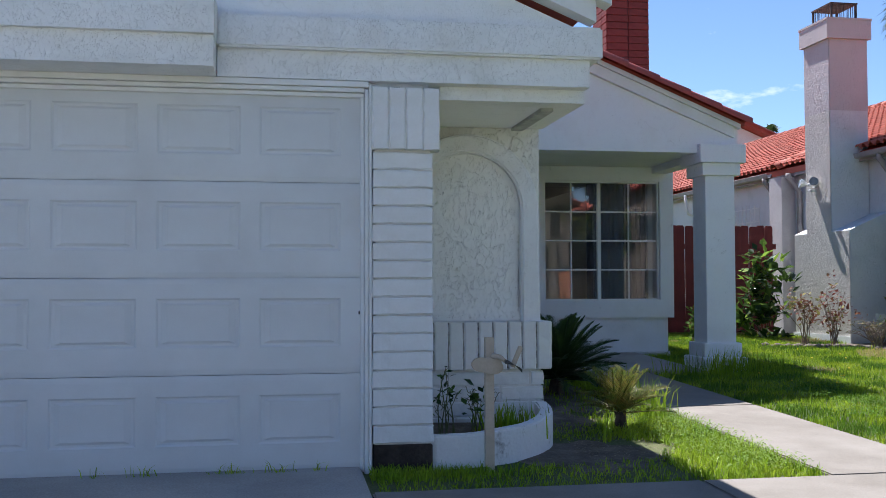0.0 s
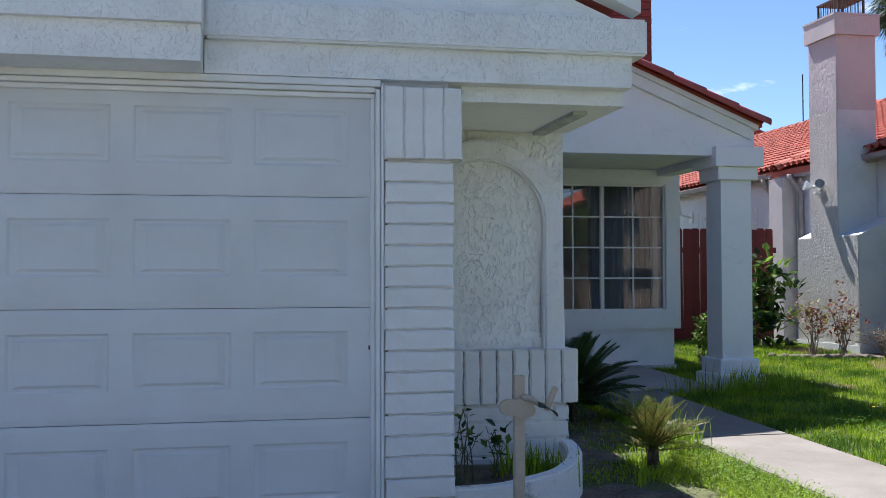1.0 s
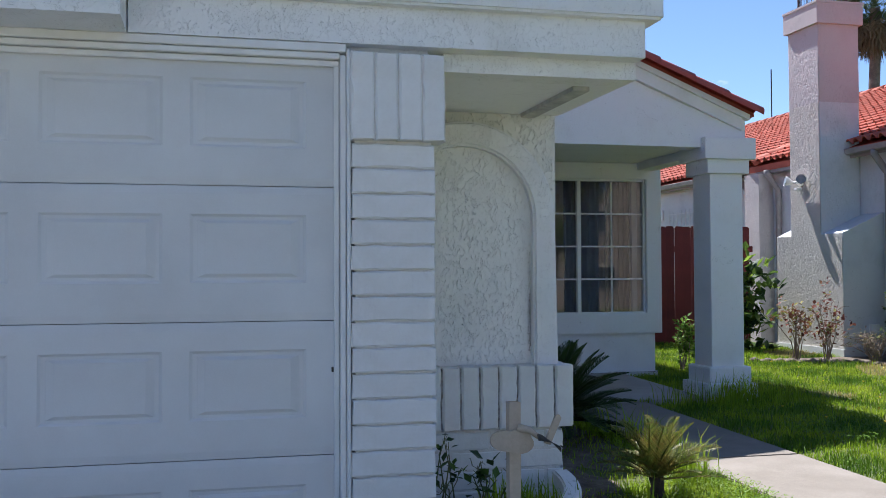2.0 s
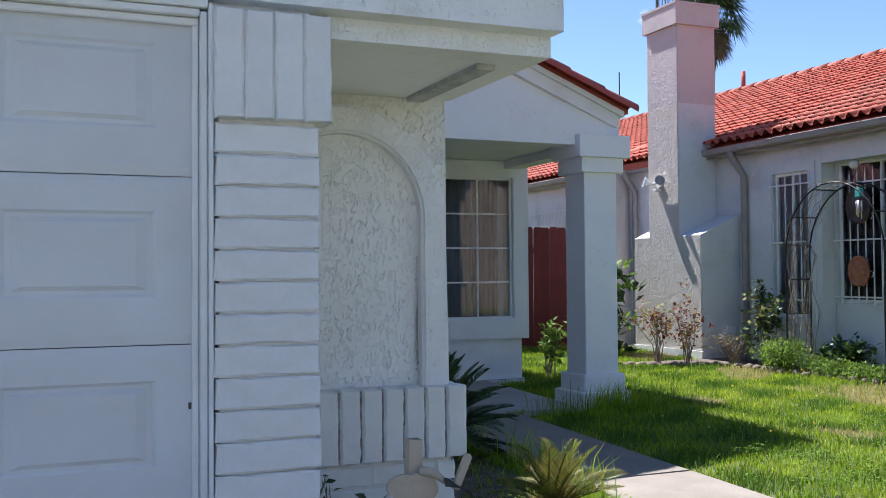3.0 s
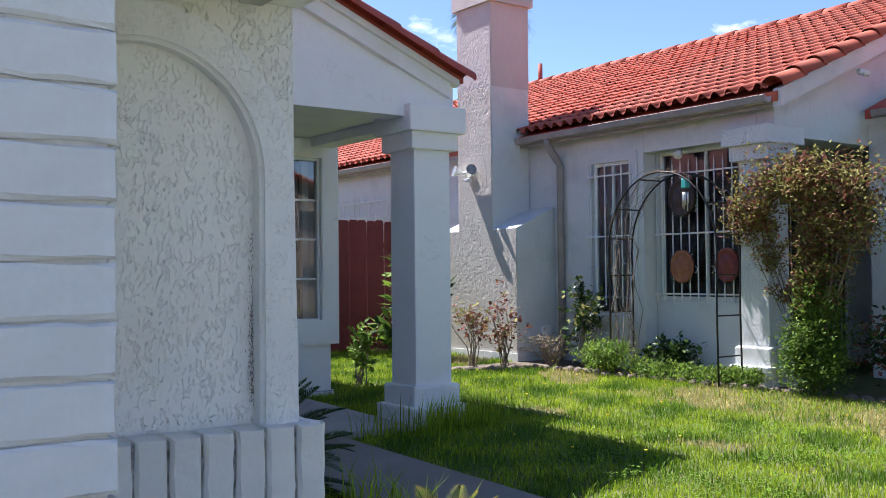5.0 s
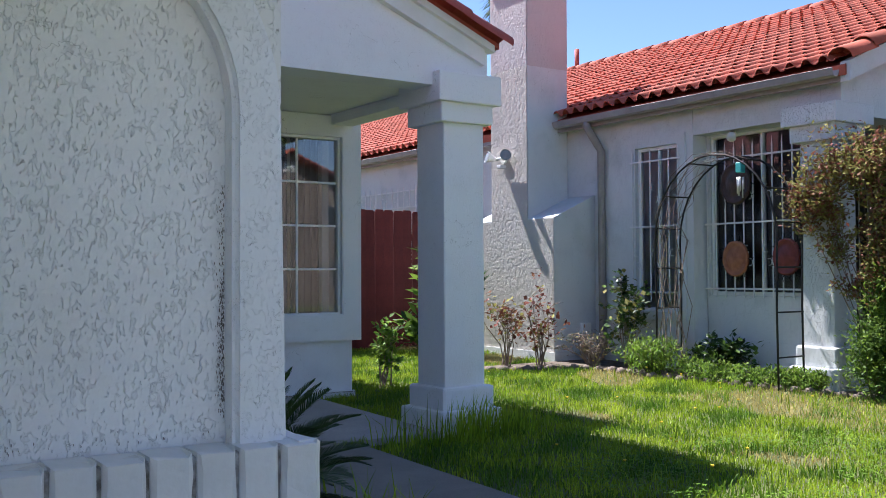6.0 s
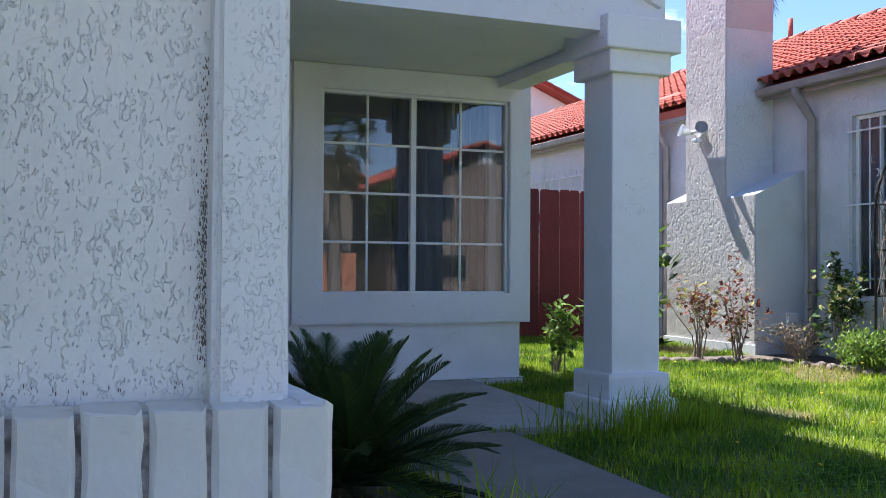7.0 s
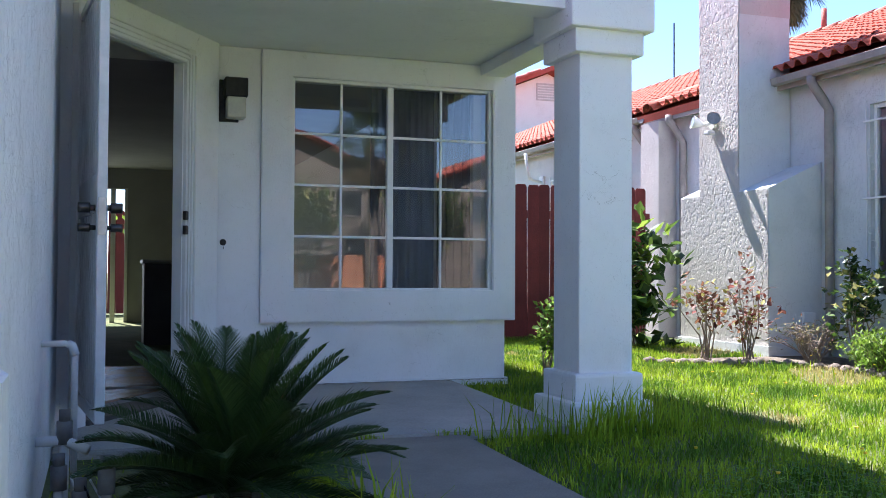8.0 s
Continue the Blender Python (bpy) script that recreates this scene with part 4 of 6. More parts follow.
part("gutter", gutter_run(3.0, 9.45, 10.07, 3.05), GUTTER_GREY, house, "grey metal gutter")
downspout(12.72)
downspout(15.24)
downspout(16.06)
bm = bmesh.new()
box(bm, 8.36, 15.42, 0.1, 8.61, 15.84, 2.97)
part("pilaster", bm, STUCCO_PINK, house)
for k in range(2):
    piece("rake_tile", rake_me, roof, slope_pose(8.34 + 0.33 * k, 15.62, 3.10 + 0.33 * k * PITCH))
bm = bmesh.new()
tube(bm, [(13.0, 18.0, 4.9), (13.0, 18.0, 5.42)], 0.045, 10)
part("vent_pipe", bm, TILE_DARK, house, "dark red vent pipe", True)
bm = bmesh.new()
tube(bm, [(13.1, 22.6, 4.8), (13.1, 22.6, 6.3)], 0.016, 6)
part("antenna_mast", bm, IRON_BLACK, house, "thin dark mast")

# chimney fittings
bm = bmesh.new()
box(bm, 7.93, 13.24, 5.055, 8.66, 14.05, 5.085)
part("cap_lip", bm, STUCCO_PINK, chim)
bm = bmesh.new()
box(bm, 7.990, 13.296, 3.72, 8.605, 13.994, 4.782)
part("upper_stack", bm, STUCCO_PINK, chim, "pinkish upper part of the stack")
arr = bmesh.new()
box(arr, 8.08, 13.38, 5.33, 8.52, 13.92, 5.35)
for x in (8.10, 8.50):
    for y in (13.40, 13.90):
        box(arr, x - 0.012, y - 0.012, 5.08, x + 0.012, y + 0.012, 5.33)
for k in range(9):
    y = 13.42 + 0.058 * k
    for x in (8.10, 8.50):
        box(arr, x - 0.003, y - 0.003, 5.08, x + 0.003, y + 0.003, 5.33)
for k in range(7):
    x = 8.13 + 0.058 * k
    for y in (13.40, 13.90):
        box(arr, x - 0.003, y - 0.003, 5.08, x + 0.003, y + 0.003, 5.33)
part("spark_arrestor", arr, surface("rusty_steel", (0.06, 0.045, 0.04), (0.14, 0.09, 0.07), 12.0, 0.7, 0.3, 60.0, metal=0.4), chim, "rusty steel spark arrestor cage")
part("vent_cover", soft_box(8.36, 12.80, 0.60, 8.50, 12.838, 0.74, 0.006), WINDOW_WHITE, chim, "small square white vent cover")
bm = bmesh.new()
box(bm, 7.965, 12.815, 0.1, 8.605, 14.38, 0.42)
part("footing", bm, STUCCO_GREY_FINE, chim)

# floodlight on the chimney
fl = thing("floodlight", "white twin floodlight with motion sensor on the chimney", "floodlight", at=(7.985, 13.72, 2.67))
METAL_WHITE = surface("white_enamel", (0.68, 0.68, 0.67), (0.78, 0.78, 0.77), 9.0, 0.35, 0.05, 60.0)
bm = bmesh.new()
tube(bm, [(0.0, 0, 0), (-0.03, 0, 0)], 0.06, 16)
part("back_plate", bm, METAL_WHITE, fl, smooth=False)


def lamp_head(y_out, turn):
    bm = bmesh.new()
    prof = [(0.0, 0.022), (0.03, 0.03), (0.07, 0.05), (0.11, 0.068), (0.125, 0.070)]
    rings = []
    for d, r in prof:
        rings.append([bm.verts.new((r * math.cos(k * math.pi / 8), -d, r * math.sin(k * math.pi / 8))) for k in range(16)])
    for a, b in zip(rings, rings[1:]):
        for k in range(16):
            bm.faces.new((a[k], a[(k + 1) % 16], b[(k + 1) % 16], b[k]))
    bm.faces.new(rings[0])
    bm.transform(pose(-0.06, y_out, 0.0, -12, 0, turn))
    head = part("lamp_head", bm, METAL_WHITE, fl, smooth=True)
    bm = bmesh.new()
    bm.faces.new([bm.verts.new((0.064 * math.cos(k * math.pi / 10), -0.118, 0.064 * math.sin(k * math.pi / 10))) for k in range(20)])
    bm.transform(pose(-0.06, y_out, 0.0, -12, 0, turn))
    part("lens", bm, surface("grey_lens", (0.22, 0.23, 0.23), (0.32, 0.33, 0.33), 20.0, 0.25), head, "grey glass lens")


lamp_head(-0.06, -28)
lamp_head(0.10, -105)
bm = bmesh.new()
tube(bm, [(-0.02, 0.10, 0), (-0.06, 0.08, 0), (-0.06, -0.05, 0)], 0.018, 8)
part("arm", bm, METAL_WHITE, fl, smooth=True)
part("sensor", soft_box(-0.13, -0.09, -0.125, -0.05, -0.01, -0.085, 0.01, 2), METAL_WHITE, fl)

# ---- neighbour's windows with iron grilles ----
def grille(at, width, height, bars, label, rails=(0.06, 0.5, 0.94), spikes=0.05):
    """An upright white iron window grille in the plane x = at.x, running towards -y."""
    g = thing("window_grille", label, "window grille", "window grilles", at=at)
    bar = bmesh.new()
    box(bar, -0.0055, -0.0055, 0, 0.0055, 0.0055, height)
    tube(bar, [(0, 0, height), (0, 0, height + spikes)], 0.008, 5, 0.001)
    bar_me = mesh_of("bar", bar, IRON_WHITE)
    for k in range(bars):
        piece("bar", bar_me, g, pose(0, -width * k / (bars - 1), 0, 0, 0, rng.uniform(-8, 8)))
    for r in rails:
        part("rail", soft_box(-0.012, -width - 0.03, height * r - 0.009, 0.004, 0.03, height * r + 0.009, 0.002), IRON_WHITE, g)
    for k in range(0, bars - 1, 2):
        y = -width * (k + 0.5) / (bars - 1)
        for r0 in (0.28, 0.72):
            for s in (1, -1):
                bm = bmesh.new()
                pts = []
                for i in range(15):
                    a = i / 14 * 3.6
                    rad = 0.042 * (1 - 0.2 * a / 3.6)
                    pts.append((-0.004, y + s * (0.012 + rad * math.sin(a) * 0.9), height * r0 + s * (0.10 - rad * (1 - math.cos(a)))))
                tube(bm, pts, 0.005, 5)
                part("scroll", bm, IRON_WHITE, g)
    return g


grille((8.57, 12.20, 1.00), 0.66, 1.60, 6, "white wrought-iron grille with scrolls over the narrow window")
grille((8.765, 11.32, 1.05), 1.26, 1.50, 12, "white wrought-iron grille over the porch window", spikes=0.08)
nw = thing("window_2", "narrow white-framed window with drawn blinds", "window", kind="structure")
for y0, y1, z0, z1 in ((11.57, 12.17, 0.89, 0.93), (11.57, 12.17, 2.62, 2.66), (11.57, 11.61, 0.93, 2.62), (12.13, 12.17, 0.93, 2.62), (11.85, 11.88, 0.93, 2.62)):
    part("window_frame", soft_box(8.63, y0, z0, 8.69, y1, z1, 0.004), WINDOW_WHITE, nw)
part("blind", soft_box(8.674, 11.612, 0.932, 8.680, 12.128, 2.618, 0.002), BLIND, nw, "pale drawn blind")
pane([(8.655, 11.61, 0.93), (8.655, 12.13, 0.93), (8.655, 12.13, 2.62), (8.655, 11.61, 2.62)], (-1, 0, 0), GLASS_SCREENED, nw)
bm = bmesh.new()
for y0, y1, z0, z1 in ((11.46, 11.57, 0.80, 2.76), (12.17, 12.30, 0.80, 2.76), (11.57, 12.17, 0.80, 0.89), (11.57, 12.17, 2.66, 2.76)):
    box(bm, 8.585, y0, z0, 8.608, y1, z1)
part("surround", bm, STUCCO_GREY_FINE, nw)
pw_ = thing("window_3", "wide porch window, dark inside", "window", kind="structure")
for y0, y1, z0, z1 in ((10.05, 11.31, 1.07, 1.11), (10.05, 11.31, 2.68, 2.71), (10.05, 10.08, 1.11, 2.68), (11.28, 11.31, 1.11, 2.68), (10.665, 10.695, 1.11, 2.68)):
    part("window_frame", soft_box(8.82, y0, z0, 8.87, y1, z1, 0.004), WINDOW_WHITE, pw_)
pane([(8.85, 10.08, 1.11), (8.85, 11.28, 1.11), (8.85, 11.28, 2.68), (8.85, 10.08, 2.68)], (-1, 0, 0), GLASS_DULL, pw_)
part("curtain", soft_box(8.91, 10.07, 1.1, 8.925, 11.30, 2.70, 0.003), surface("taupe_curtain", (0.16, 0.155, 0.145), (0.24, 0.23, 0.215), 6.0, 0.9, 0.3, 80.0), pw_, "drawn taupe curtain")
grille((8.56, 18.9, 2.02), 2.3, 0.55, 15, "white wrought-iron grille over the rear window")


def entry_gate(at, width, height):
    """A closed iron security door on a wall that looks along -x, running towards +y."""
    g = thing("entry_security_door", "white iron security door with a dark screen in the shaded entry", "security door", at=at)
    for y0, z0, y1, z1 in ((0, 0, 0.05, height), (width - 0.05, 0, width, height), (0.05, 0, width - 0.05, 0.08), (0.05, height - 0.05, width - 0.05, height), (0.05, 0.92, width - 0.05, 1.02)):
        part("frame_tube", soft_box(-0.02, y0, z0, 0.02, y1, z1, 0.004), IRON_WHITE, g)
    for k in range(7):
        y = 0.05 + (width - 0.1) * (k + 0.5) / 7
        part("bar", soft_box(-0.008, y - 0.007, 0.08, 0.006, y + 0.007, height - 0.05, 0.002), IRON_WHITE, g)
    part("screen", soft_box(0.010, 0.05, 0.08, 0.014, width - 0.05, height - 0.05, 0.001), surface("dark_screen", (0.03, 0.033, 0.035), (0.05, 0.052, 0.055), 40.0, 0.8), g, "dark mesh screen")
    part("lock_box", soft_box(-0.035, 0.04, 0.93, -0.018, 0.11, 1.10, 0.004), IRON_BLACK, g, "black lock")


entry_gate((11.565, 10.72, 0.26), 0.92, 2.08)
lan = thing("entry_lantern", "black metal lantern on a bracket in the entry", "lantern", at=(11.595, 10.52, 2.18))
part("bracket", soft_box(-0.02, -0.05, 0.10, 0.0, 0.05, 0.36, 0.004), IRON_BLACK, lan)
part("lantern_body", soft_box(-0.18, -0.07, 0.0, -0.04, 0.07, 0.26, 0.02, 2), IRON_BLACK, lan)
bm = bmesh.new()
tube(bm, [(-0.02, 0, 0.33), (-0.07, 0, 0.38), (-0.11, 0, 0.34), (-0.11, 0, 0.25)], 0.010, 6)
part("arm", bm, IRON_BLACK, lan, smooth=True)

# plaques, chime, small lamp at the neighbour's porch
CLAY = surface("terracotta_plaque", (0.28, 0.10, 0.05), (0.45, 0.18, 0.09), 14.0, 0.55, 0.4, 40.0)
DARK_CLAY = surface("dark_clay_plaque", (0.04, 0.025, 0.02), (0.09, 0.05, 0.04), 14.0, 0.5, 0.4, 40.0)


def plaque(y, z, ry, rz, material, label):
    """A domed oval plaque with a raised rim and plain boss, hung on the grille."""
    t = thing("wall_plaque", label, "plaque", "plaques on the porch window", at=(8.735, y, z))
    bm = bmesh.new()
    rings = []
    for d, k in ((0.0, 1.0), (-0.03, 0.99), (-0.035, 0.86), (-0.02, 0.80), (-0.045, 0.5), (-0.055, 0.2)):
        rings.append([bm.verts.new((d, ry * k * math.cos(a * math.pi / 14), rz * k * math.sin(a * math.pi / 14))) for a in range(28)])
    for a, b in zip(rings, rings[1:]):
        for k in range(28):
            bm.faces.new((a[k], a[(k + 1) % 28], b[(k + 1) % 28], b[k]))
    bm.faces.new(rings[-1])
    bm.faces.new(rings[0])
    part("disc", bm, material, t, smooth=True)
    for k in range(14):
        a = k * math.pi / 7
        bm = bmesh.new()
        tube(bm, [(-0.012, ry * math.cos(a), rz * math.sin(a)), (-0.012, ry * 1.18 * math.cos(a + 0.08), rz * 1.18 * math.sin(a + 0.08)), (-0.012, ry * 1.38 * math.cos(a - 0.05), rz * 1.38 * math.sin(a - 0.05))], 0.006, 5, 0.002)
        part("ray", bm, IRON_BLACK, t)


plaque(10.93, 1.44, 0.155, 0.18, CLAY, "round glazed terracotta plaque with a raised rim")
plaque(10.92, 2.19, 0.18, 0.21, DARK_CLAY, "large dark oval plaque with a raised rim")
plaque(10.33, 1.45, 0.15, 0.18, surface("red_clay_plaque", (0.16, 0.035, 0.03), (0.26, 0.06, 0.05), 14.0, 0.5), "dark red round plaque")
ch = thing("wind_chime", "turquoise wind chime with silver tubes", "wind chime", at=(8.45, 10.64, 2.0))
part("top", soft_box(-0.034, -0.034, 0.26, 0.034, 0.034, 0.36, 0.006), surface("turquoise_paint", (0.04, 0.32, 0.31), (0.08, 0.46, 0.44), 9.0, 0.5), ch, "turquoise top")
for k in range(5):
    bm = bmesh.new()
    a = k * 2 * math.pi / 5
    tube(bm, [(0.03 * math.cos(a), 0.03 * math.sin(a), 0.22), (0.03 * math.cos(a), 0.03 * math.sin(a), 0.02 + 0.02 * k)], 0.007, 6)
    part("tube", bm, surface("chime_silver", (0.6, 0.6, 0.6), (0.7, 0.7, 0.7), 9.0, 0.3, metal=0.8), ch, smooth=True)
bm = bmesh.new()
tube(bm, [(0, 0, 0.34), (0, 0, 0.50)], 0.003, 4)
part("cord", bm, IRON_BLACK, ch)
pl = thing("porch_spotlight", "small cream spotlight under the porch ceiling", "lamp", at=(8.72, 10.95, 2.745))
bm = bmesh.new()
tube(bm, [(0, 0, 0), (0, 0, -0.05)], 0.03, 10)
tube(bm, [(0, 0, -0.05), (-0.08, -0.05, -0.10)], 0.035, 10, 0.05)
part("spot_head", bm, METAL_WHITE, pl, smooth=True)
cm = thing("security_camera", "small white security camera under the gable", "camera", at=(9.82, 9.50, 3.46))
bm = bmesh.new()
tube(bm, [(0, 0, 0), (0, -0.05, -0.01)], 0.02, 10)
tube(bm, [(-0.04, -0.04, -0.02), (0.05, -0.10, -0.045)], 0.033, 12)
part("camera_body", bm, METAL_WHITE, cm, smooth=True)

# arbor
ar = thing("garden_arbor", "black iron garden arbor with bare vine stems", "arbor")
Y0, Y1, ZT = 11.42, 9.97, 2.42
RAD = (Y0 - Y1) / 2
for x in (8.10, 8.46):
    bm = bmesh.new()
    pts = [(x, Y0, 0.27), (x, Y0 - 0.01, 1.0)] + [(x, (Y0 + Y1) / 2 + RAD * math.cos(a * math.pi / 16), 1.62 + 0.80 * math.sin(a * math.pi / 16)) for a in range(17)] + [(x, Y1 + 0.01, 1.0), (x, Y1, 0.26)]
    tube(bm, pts, 0.010, 7)
    part("hoop", bm, IRON_BLACK, ar, smooth=True)
for k in range(4):
    for y in (Y0, Y1):
        bm = bmesh.new()
        tube(bm, [(8.10, y, 0.55 + 0.40 * k), (8.46, y, 0.55 + 0.40 * k)], 0.008, 6)
        part("rung", bm, IRON_BLACK, ar)
for a in (3, 6, 10, 13):
    bm = bmesh.new()
    y, z = (Y0 + Y1) / 2 + RAD * math.cos(a * math.pi / 16), 1.62 + 0.80 * math.sin(a * math.pi / 16)
    tube(bm, [(8.10, y, z), (8.46, y, z)], 0.008, 6)
    part("rung", bm, IRON_BLACK, ar)
TWIG = surface("grey_brown_twig", (0.16, 0.12, 0.09), (0.30, 0.24, 0.19), 12.0, 0.85, 0.3, 60.0)
bm = bmesh.new()
for k in range(14):
    y0 = Y0 - rng.uniform(0, 0.12)
    x0 = rng.uniform(8.08, 8.5)
    pts = [(x0, y0, 0.3)]
    a_end = rng.uniform(0.5, 2.2)
    for i in range(1, 10):
        q = i / 9
        if q < 0.45:
            pts.append((x0 + rng.uniform(-0.07, 0.07), y0 + rng.uniform(-0.05, 0.05), 0.3 + 1.35 * q / 0.45))
        else:
            a = (q - 0.45) / 0.55 * a_end
            pts.append((x0 + rng.uniform(-0.10, 0.10), (Y0 + Y1) / 2 + (RAD + rng.uniform(-0.05, 0.05)) * math.cos(a), 1.62 + (0.80 + rng.uniform(-0.05, 0.07)) * math.sin(a)))
    tube(bm, pts, 0.0045, 4, 0.002)
part("vine", bm, TWIG, ar, "dry grey climbing vine")

# ---- our roof, rake tiles, red chimney ----
bm = bmesh.new()
plate(bm, [(4.90, 9.80, 2.852), (4.90, 9.80, 2.885), (1.5, 9.80, 2.885 + 3.40 * PITCH), (1.5, 9.80, 2.852 + 3.40 * PITCH)], (0, 9.6, 0))
plate(bm, [(-2.2, 9.80, 2.852), (-2.2, 9.80, 2.885), (1.495, 9.80, 2.885 + 3.40 * PITCH), (1.495, 9.80, 2.852 + 3.40 * PITCH)], (0, 9.6, 0))
roof_main = solid("roof_house", bm, TILE_DARK, "dark red tiled roof of the house with barrel rake tiles", "roof")
BV2, BF2 = barrel(0.115, 0.43, 10)
rk = raw_mesh("rake_tile", BV2, BF2, TILE_DARK)
rk.shade_smooth()
for r in range(10):
    d = r * 0.37
    piece("rake_tile", rk, roof_main, slope_pose(4.925 - d * math.cos(TH), 9.79, 2.855 + d * math.sin(TH), False))
dk = raw_mesh("roof_tile", TV, TF, TILE_DARK)
for c in range(16):
    for r in range(3):
        d = r * EXPO
        piece("roof_tile", dk, roof_main, slope_pose(4.92 - d * math.cos(TH), 10.02 + c * COL_W, 2.880 + d * math.sin(TH), False))

rc = thing("brick_chimney", "dark red painted brick chimney with a white flue rim", "chimney", kind="structure")
part("mortar_core", soft_box(4.425, 12.815, 2.8, 5.015, 13.40, 5.6, 0.004), surface("dark_mortar", (0.08, 0.03, 0.03), (0.14, 0.05, 0.045), 12.0, 0.9, 0.3, 60.0), rc)
rb = [brick_mesh("brick", 0.292, 0.09, 0.088, 0.005, 90 + i, BRICK_RED, 0.002) for i in range(3)]
rs = [brick_mesh("brick", 0.192, 0.09, 0.088, 0.005, 95 + i, BRICK_RED, 0.002) for i in range(3)]
for c in range(26):
    z = 3.02 + c * 0.0965
    for k in range(2):
        piece("brick", rb[(c + k) % 3], rc, pose(4.57 + 0.30 * k if c % 2 == 0 else 4.56 + 0.31 * k, 12.80 + rng.uniform(-0.002, 0.002), z))
    for k in range(3):
        piece("brick", rs[(c + k) % 3], rc, pose(4.41, 12.905 + 0.2 * k, z, 0, 0, -90))
part("flue_rim", soft_box(4.52, 12.92, 5.6, 4.92, 13.3, 5.75, 0.01), STUCCO_PINK, rc)

# ---- front door side ----
sd = thing("security_door", "white iron security door standing open against the wall", "security door", kind="")
HX, HY, EX_, EY_ = 1.885, 10.43, 1.985, 9.60
dl = math.hypot(EX_ - HX, EY_ - HY)
dm = pose(HX, HY, 0.42, 0, 0, math.degrees(math.atan2(EY_ - HY, EX_ - HX)))
DH = 2.02


def door_part(name, bm, material, label="", parent=None, smooth=False):
    bm.transform(dm)
    return part(name, bm, material, parent or sd, label, smooth)


for a in ((0, 0, 0.045, DH), (dl - 0.045, 0, dl, DH), (0.045, 0, dl - 0.045, 0.06), (0.045, DH - 0.045, dl - 0.045, DH), (0.045, 0.95, dl - 0.045, 1.12)):
    door_part("door_frame_tube", soft_box(a[0], -0.022, a[1], a[2], 0.022, a[3], 0.004), IRON_WHITE)
for k in range(9):
    x = 0.10 + k * (dl - 0.2) / 8
    for z0, z1 in ((0.06, 0.95), (1.12, DH - 0.045)):
        door_part("bar", soft_box(x - 0.012, -0.014, z0, x + 0.012, 0.014, z1, 0.003), IRON_WHITE)
door_part("screen", soft_box(0.045, 0.012, 0.06, dl - 0.045, 0.016, DH - 0.045, 0.001), surface("pale_mesh_screen", (0.70, 0.70, 0.69), (0.78, 0.78, 0.77), 60.0, 0.7), "pale perforated screen")
LOCK = surface("aged_brass_black", (0.05, 0.045, 0.04), (0.12, 0.11, 0.10), 20.0, 0.35, metal=0.7)
door_part("edge_plate", soft_box(dl - 0.002, -0.018, 0.84, dl + 0.004, 0.018, 1.01, 0.002), surface("steel_plate", (0.45, 0.43, 0.40), (0.6, 0.58, 0.55), 20.0, 0.4, metal=0.8), "steel latch plate")
for z, r in ((0.965, 0.024), (0.875, 0.019)):
    for s in (1, -1):
        bm = bmesh.new()
        tube(bm, [(dl - 0.07, s * 0.02, z), (dl - 0.07, s * 0.045, z)], r * 0.6, 12)
        tube(bm, [(dl - 0.07, s * 0.045, z), (dl - 0.07, s * 0.055, z), (dl - 0.07, s * 0.085, z), (dl - 0.07, s * 0.095, z)], r, 12)
        door_part("knob" if r > 0.021 else "deadbolt", bm, LOCK, "dark metal lock", smooth=True)
for z in (0.2, 1.0, 1.85):
    bm = bmesh.new()
    tube(bm, [(-0.012, -0.02, z), (-0.012, -0.02, z + 0.10)], 0.011, 8)
    door_part("hinge", bm, IRON_BLACK)

# strikes on the jamb
for z in (1.33, 1.42):
    part("strike_plate", on_entry(soft_box(D1 - 0.035, -0.066, z, D1 - 0.005, -0.04, z + 0.055, 0.004)), LOCK, dfr, "dark strike plate")

wl = thing("wall_lamp", "black metal wall lamp with a frosted glass block", "wall lamp", at=(2.81, 11.738, 2.115))
part("back_plate", soft_box(-0.09, -0.015, 0.0, 0.04, 0.0, 0.285, 0.003), IRON_BLACK, wl)
part("housing", soft_box(-0.065, -0.15, 0.155, 0.085, -0.015, 0.282, 0.005), IRON_BLACK, wl)
part("glass_block", soft_box(-0.050, -0.14, 0.015, 0.075, -0.02, 0.155, 0.01, 2), surface("frosted_glass", (0.50, 0.47, 0.38), (0.60, 0.57, 0.46), 12.0, 0.35, 0.1, 60.0), wl, "yellowed frosted glass")
db = thing("doorbell_hole", "broken doorbell socket with bare wires", "doorbell", at=(2.755, 11.737, 1.30))
bm = bmesh.new()
tube(bm, [(0, 0.0, 0), (0, -0.008, 0)], 0.022, 12)
part("socket", bm, IRON_BLACK, db)
bm = bmesh.new()
tube(bm, [(0, -0.008, 0), (0.006, -0.03, -0.02), (0.0, -0.02, -0.045)], 0.003, 5)
part("wire", bm, IRON_BLACK, db)

# room seen through the doorway and the window
bm = bmesh.new()
box(bm, 0.2, 12.42, 0.20, 4.62, 20.6, 0.325)
plate(bm, [(0.2, 10.62, 0.2), (1.60, 10.62, 0.2), (2.45, 11.82, 0.2), (2.66, 11.96, 0.2), (4.62, 11.96, 0.2), (4.62, 12.415, 0.2), (0.2, 12.415, 0.2)], (0, 0, 0.125))
solid("floor", bm, ROOM_FLOOR, "brown laminate floor of the living room", "floor")
bm = bmesh.new()
box(bm, 0.1, 10.5, 0.2, 0.2, 20.6, 2.8)
# back opening widened on its unseen left to let more light in
box(bm, 0.2, 20.6, 0.2, 0.80, 20.75, 2.8)
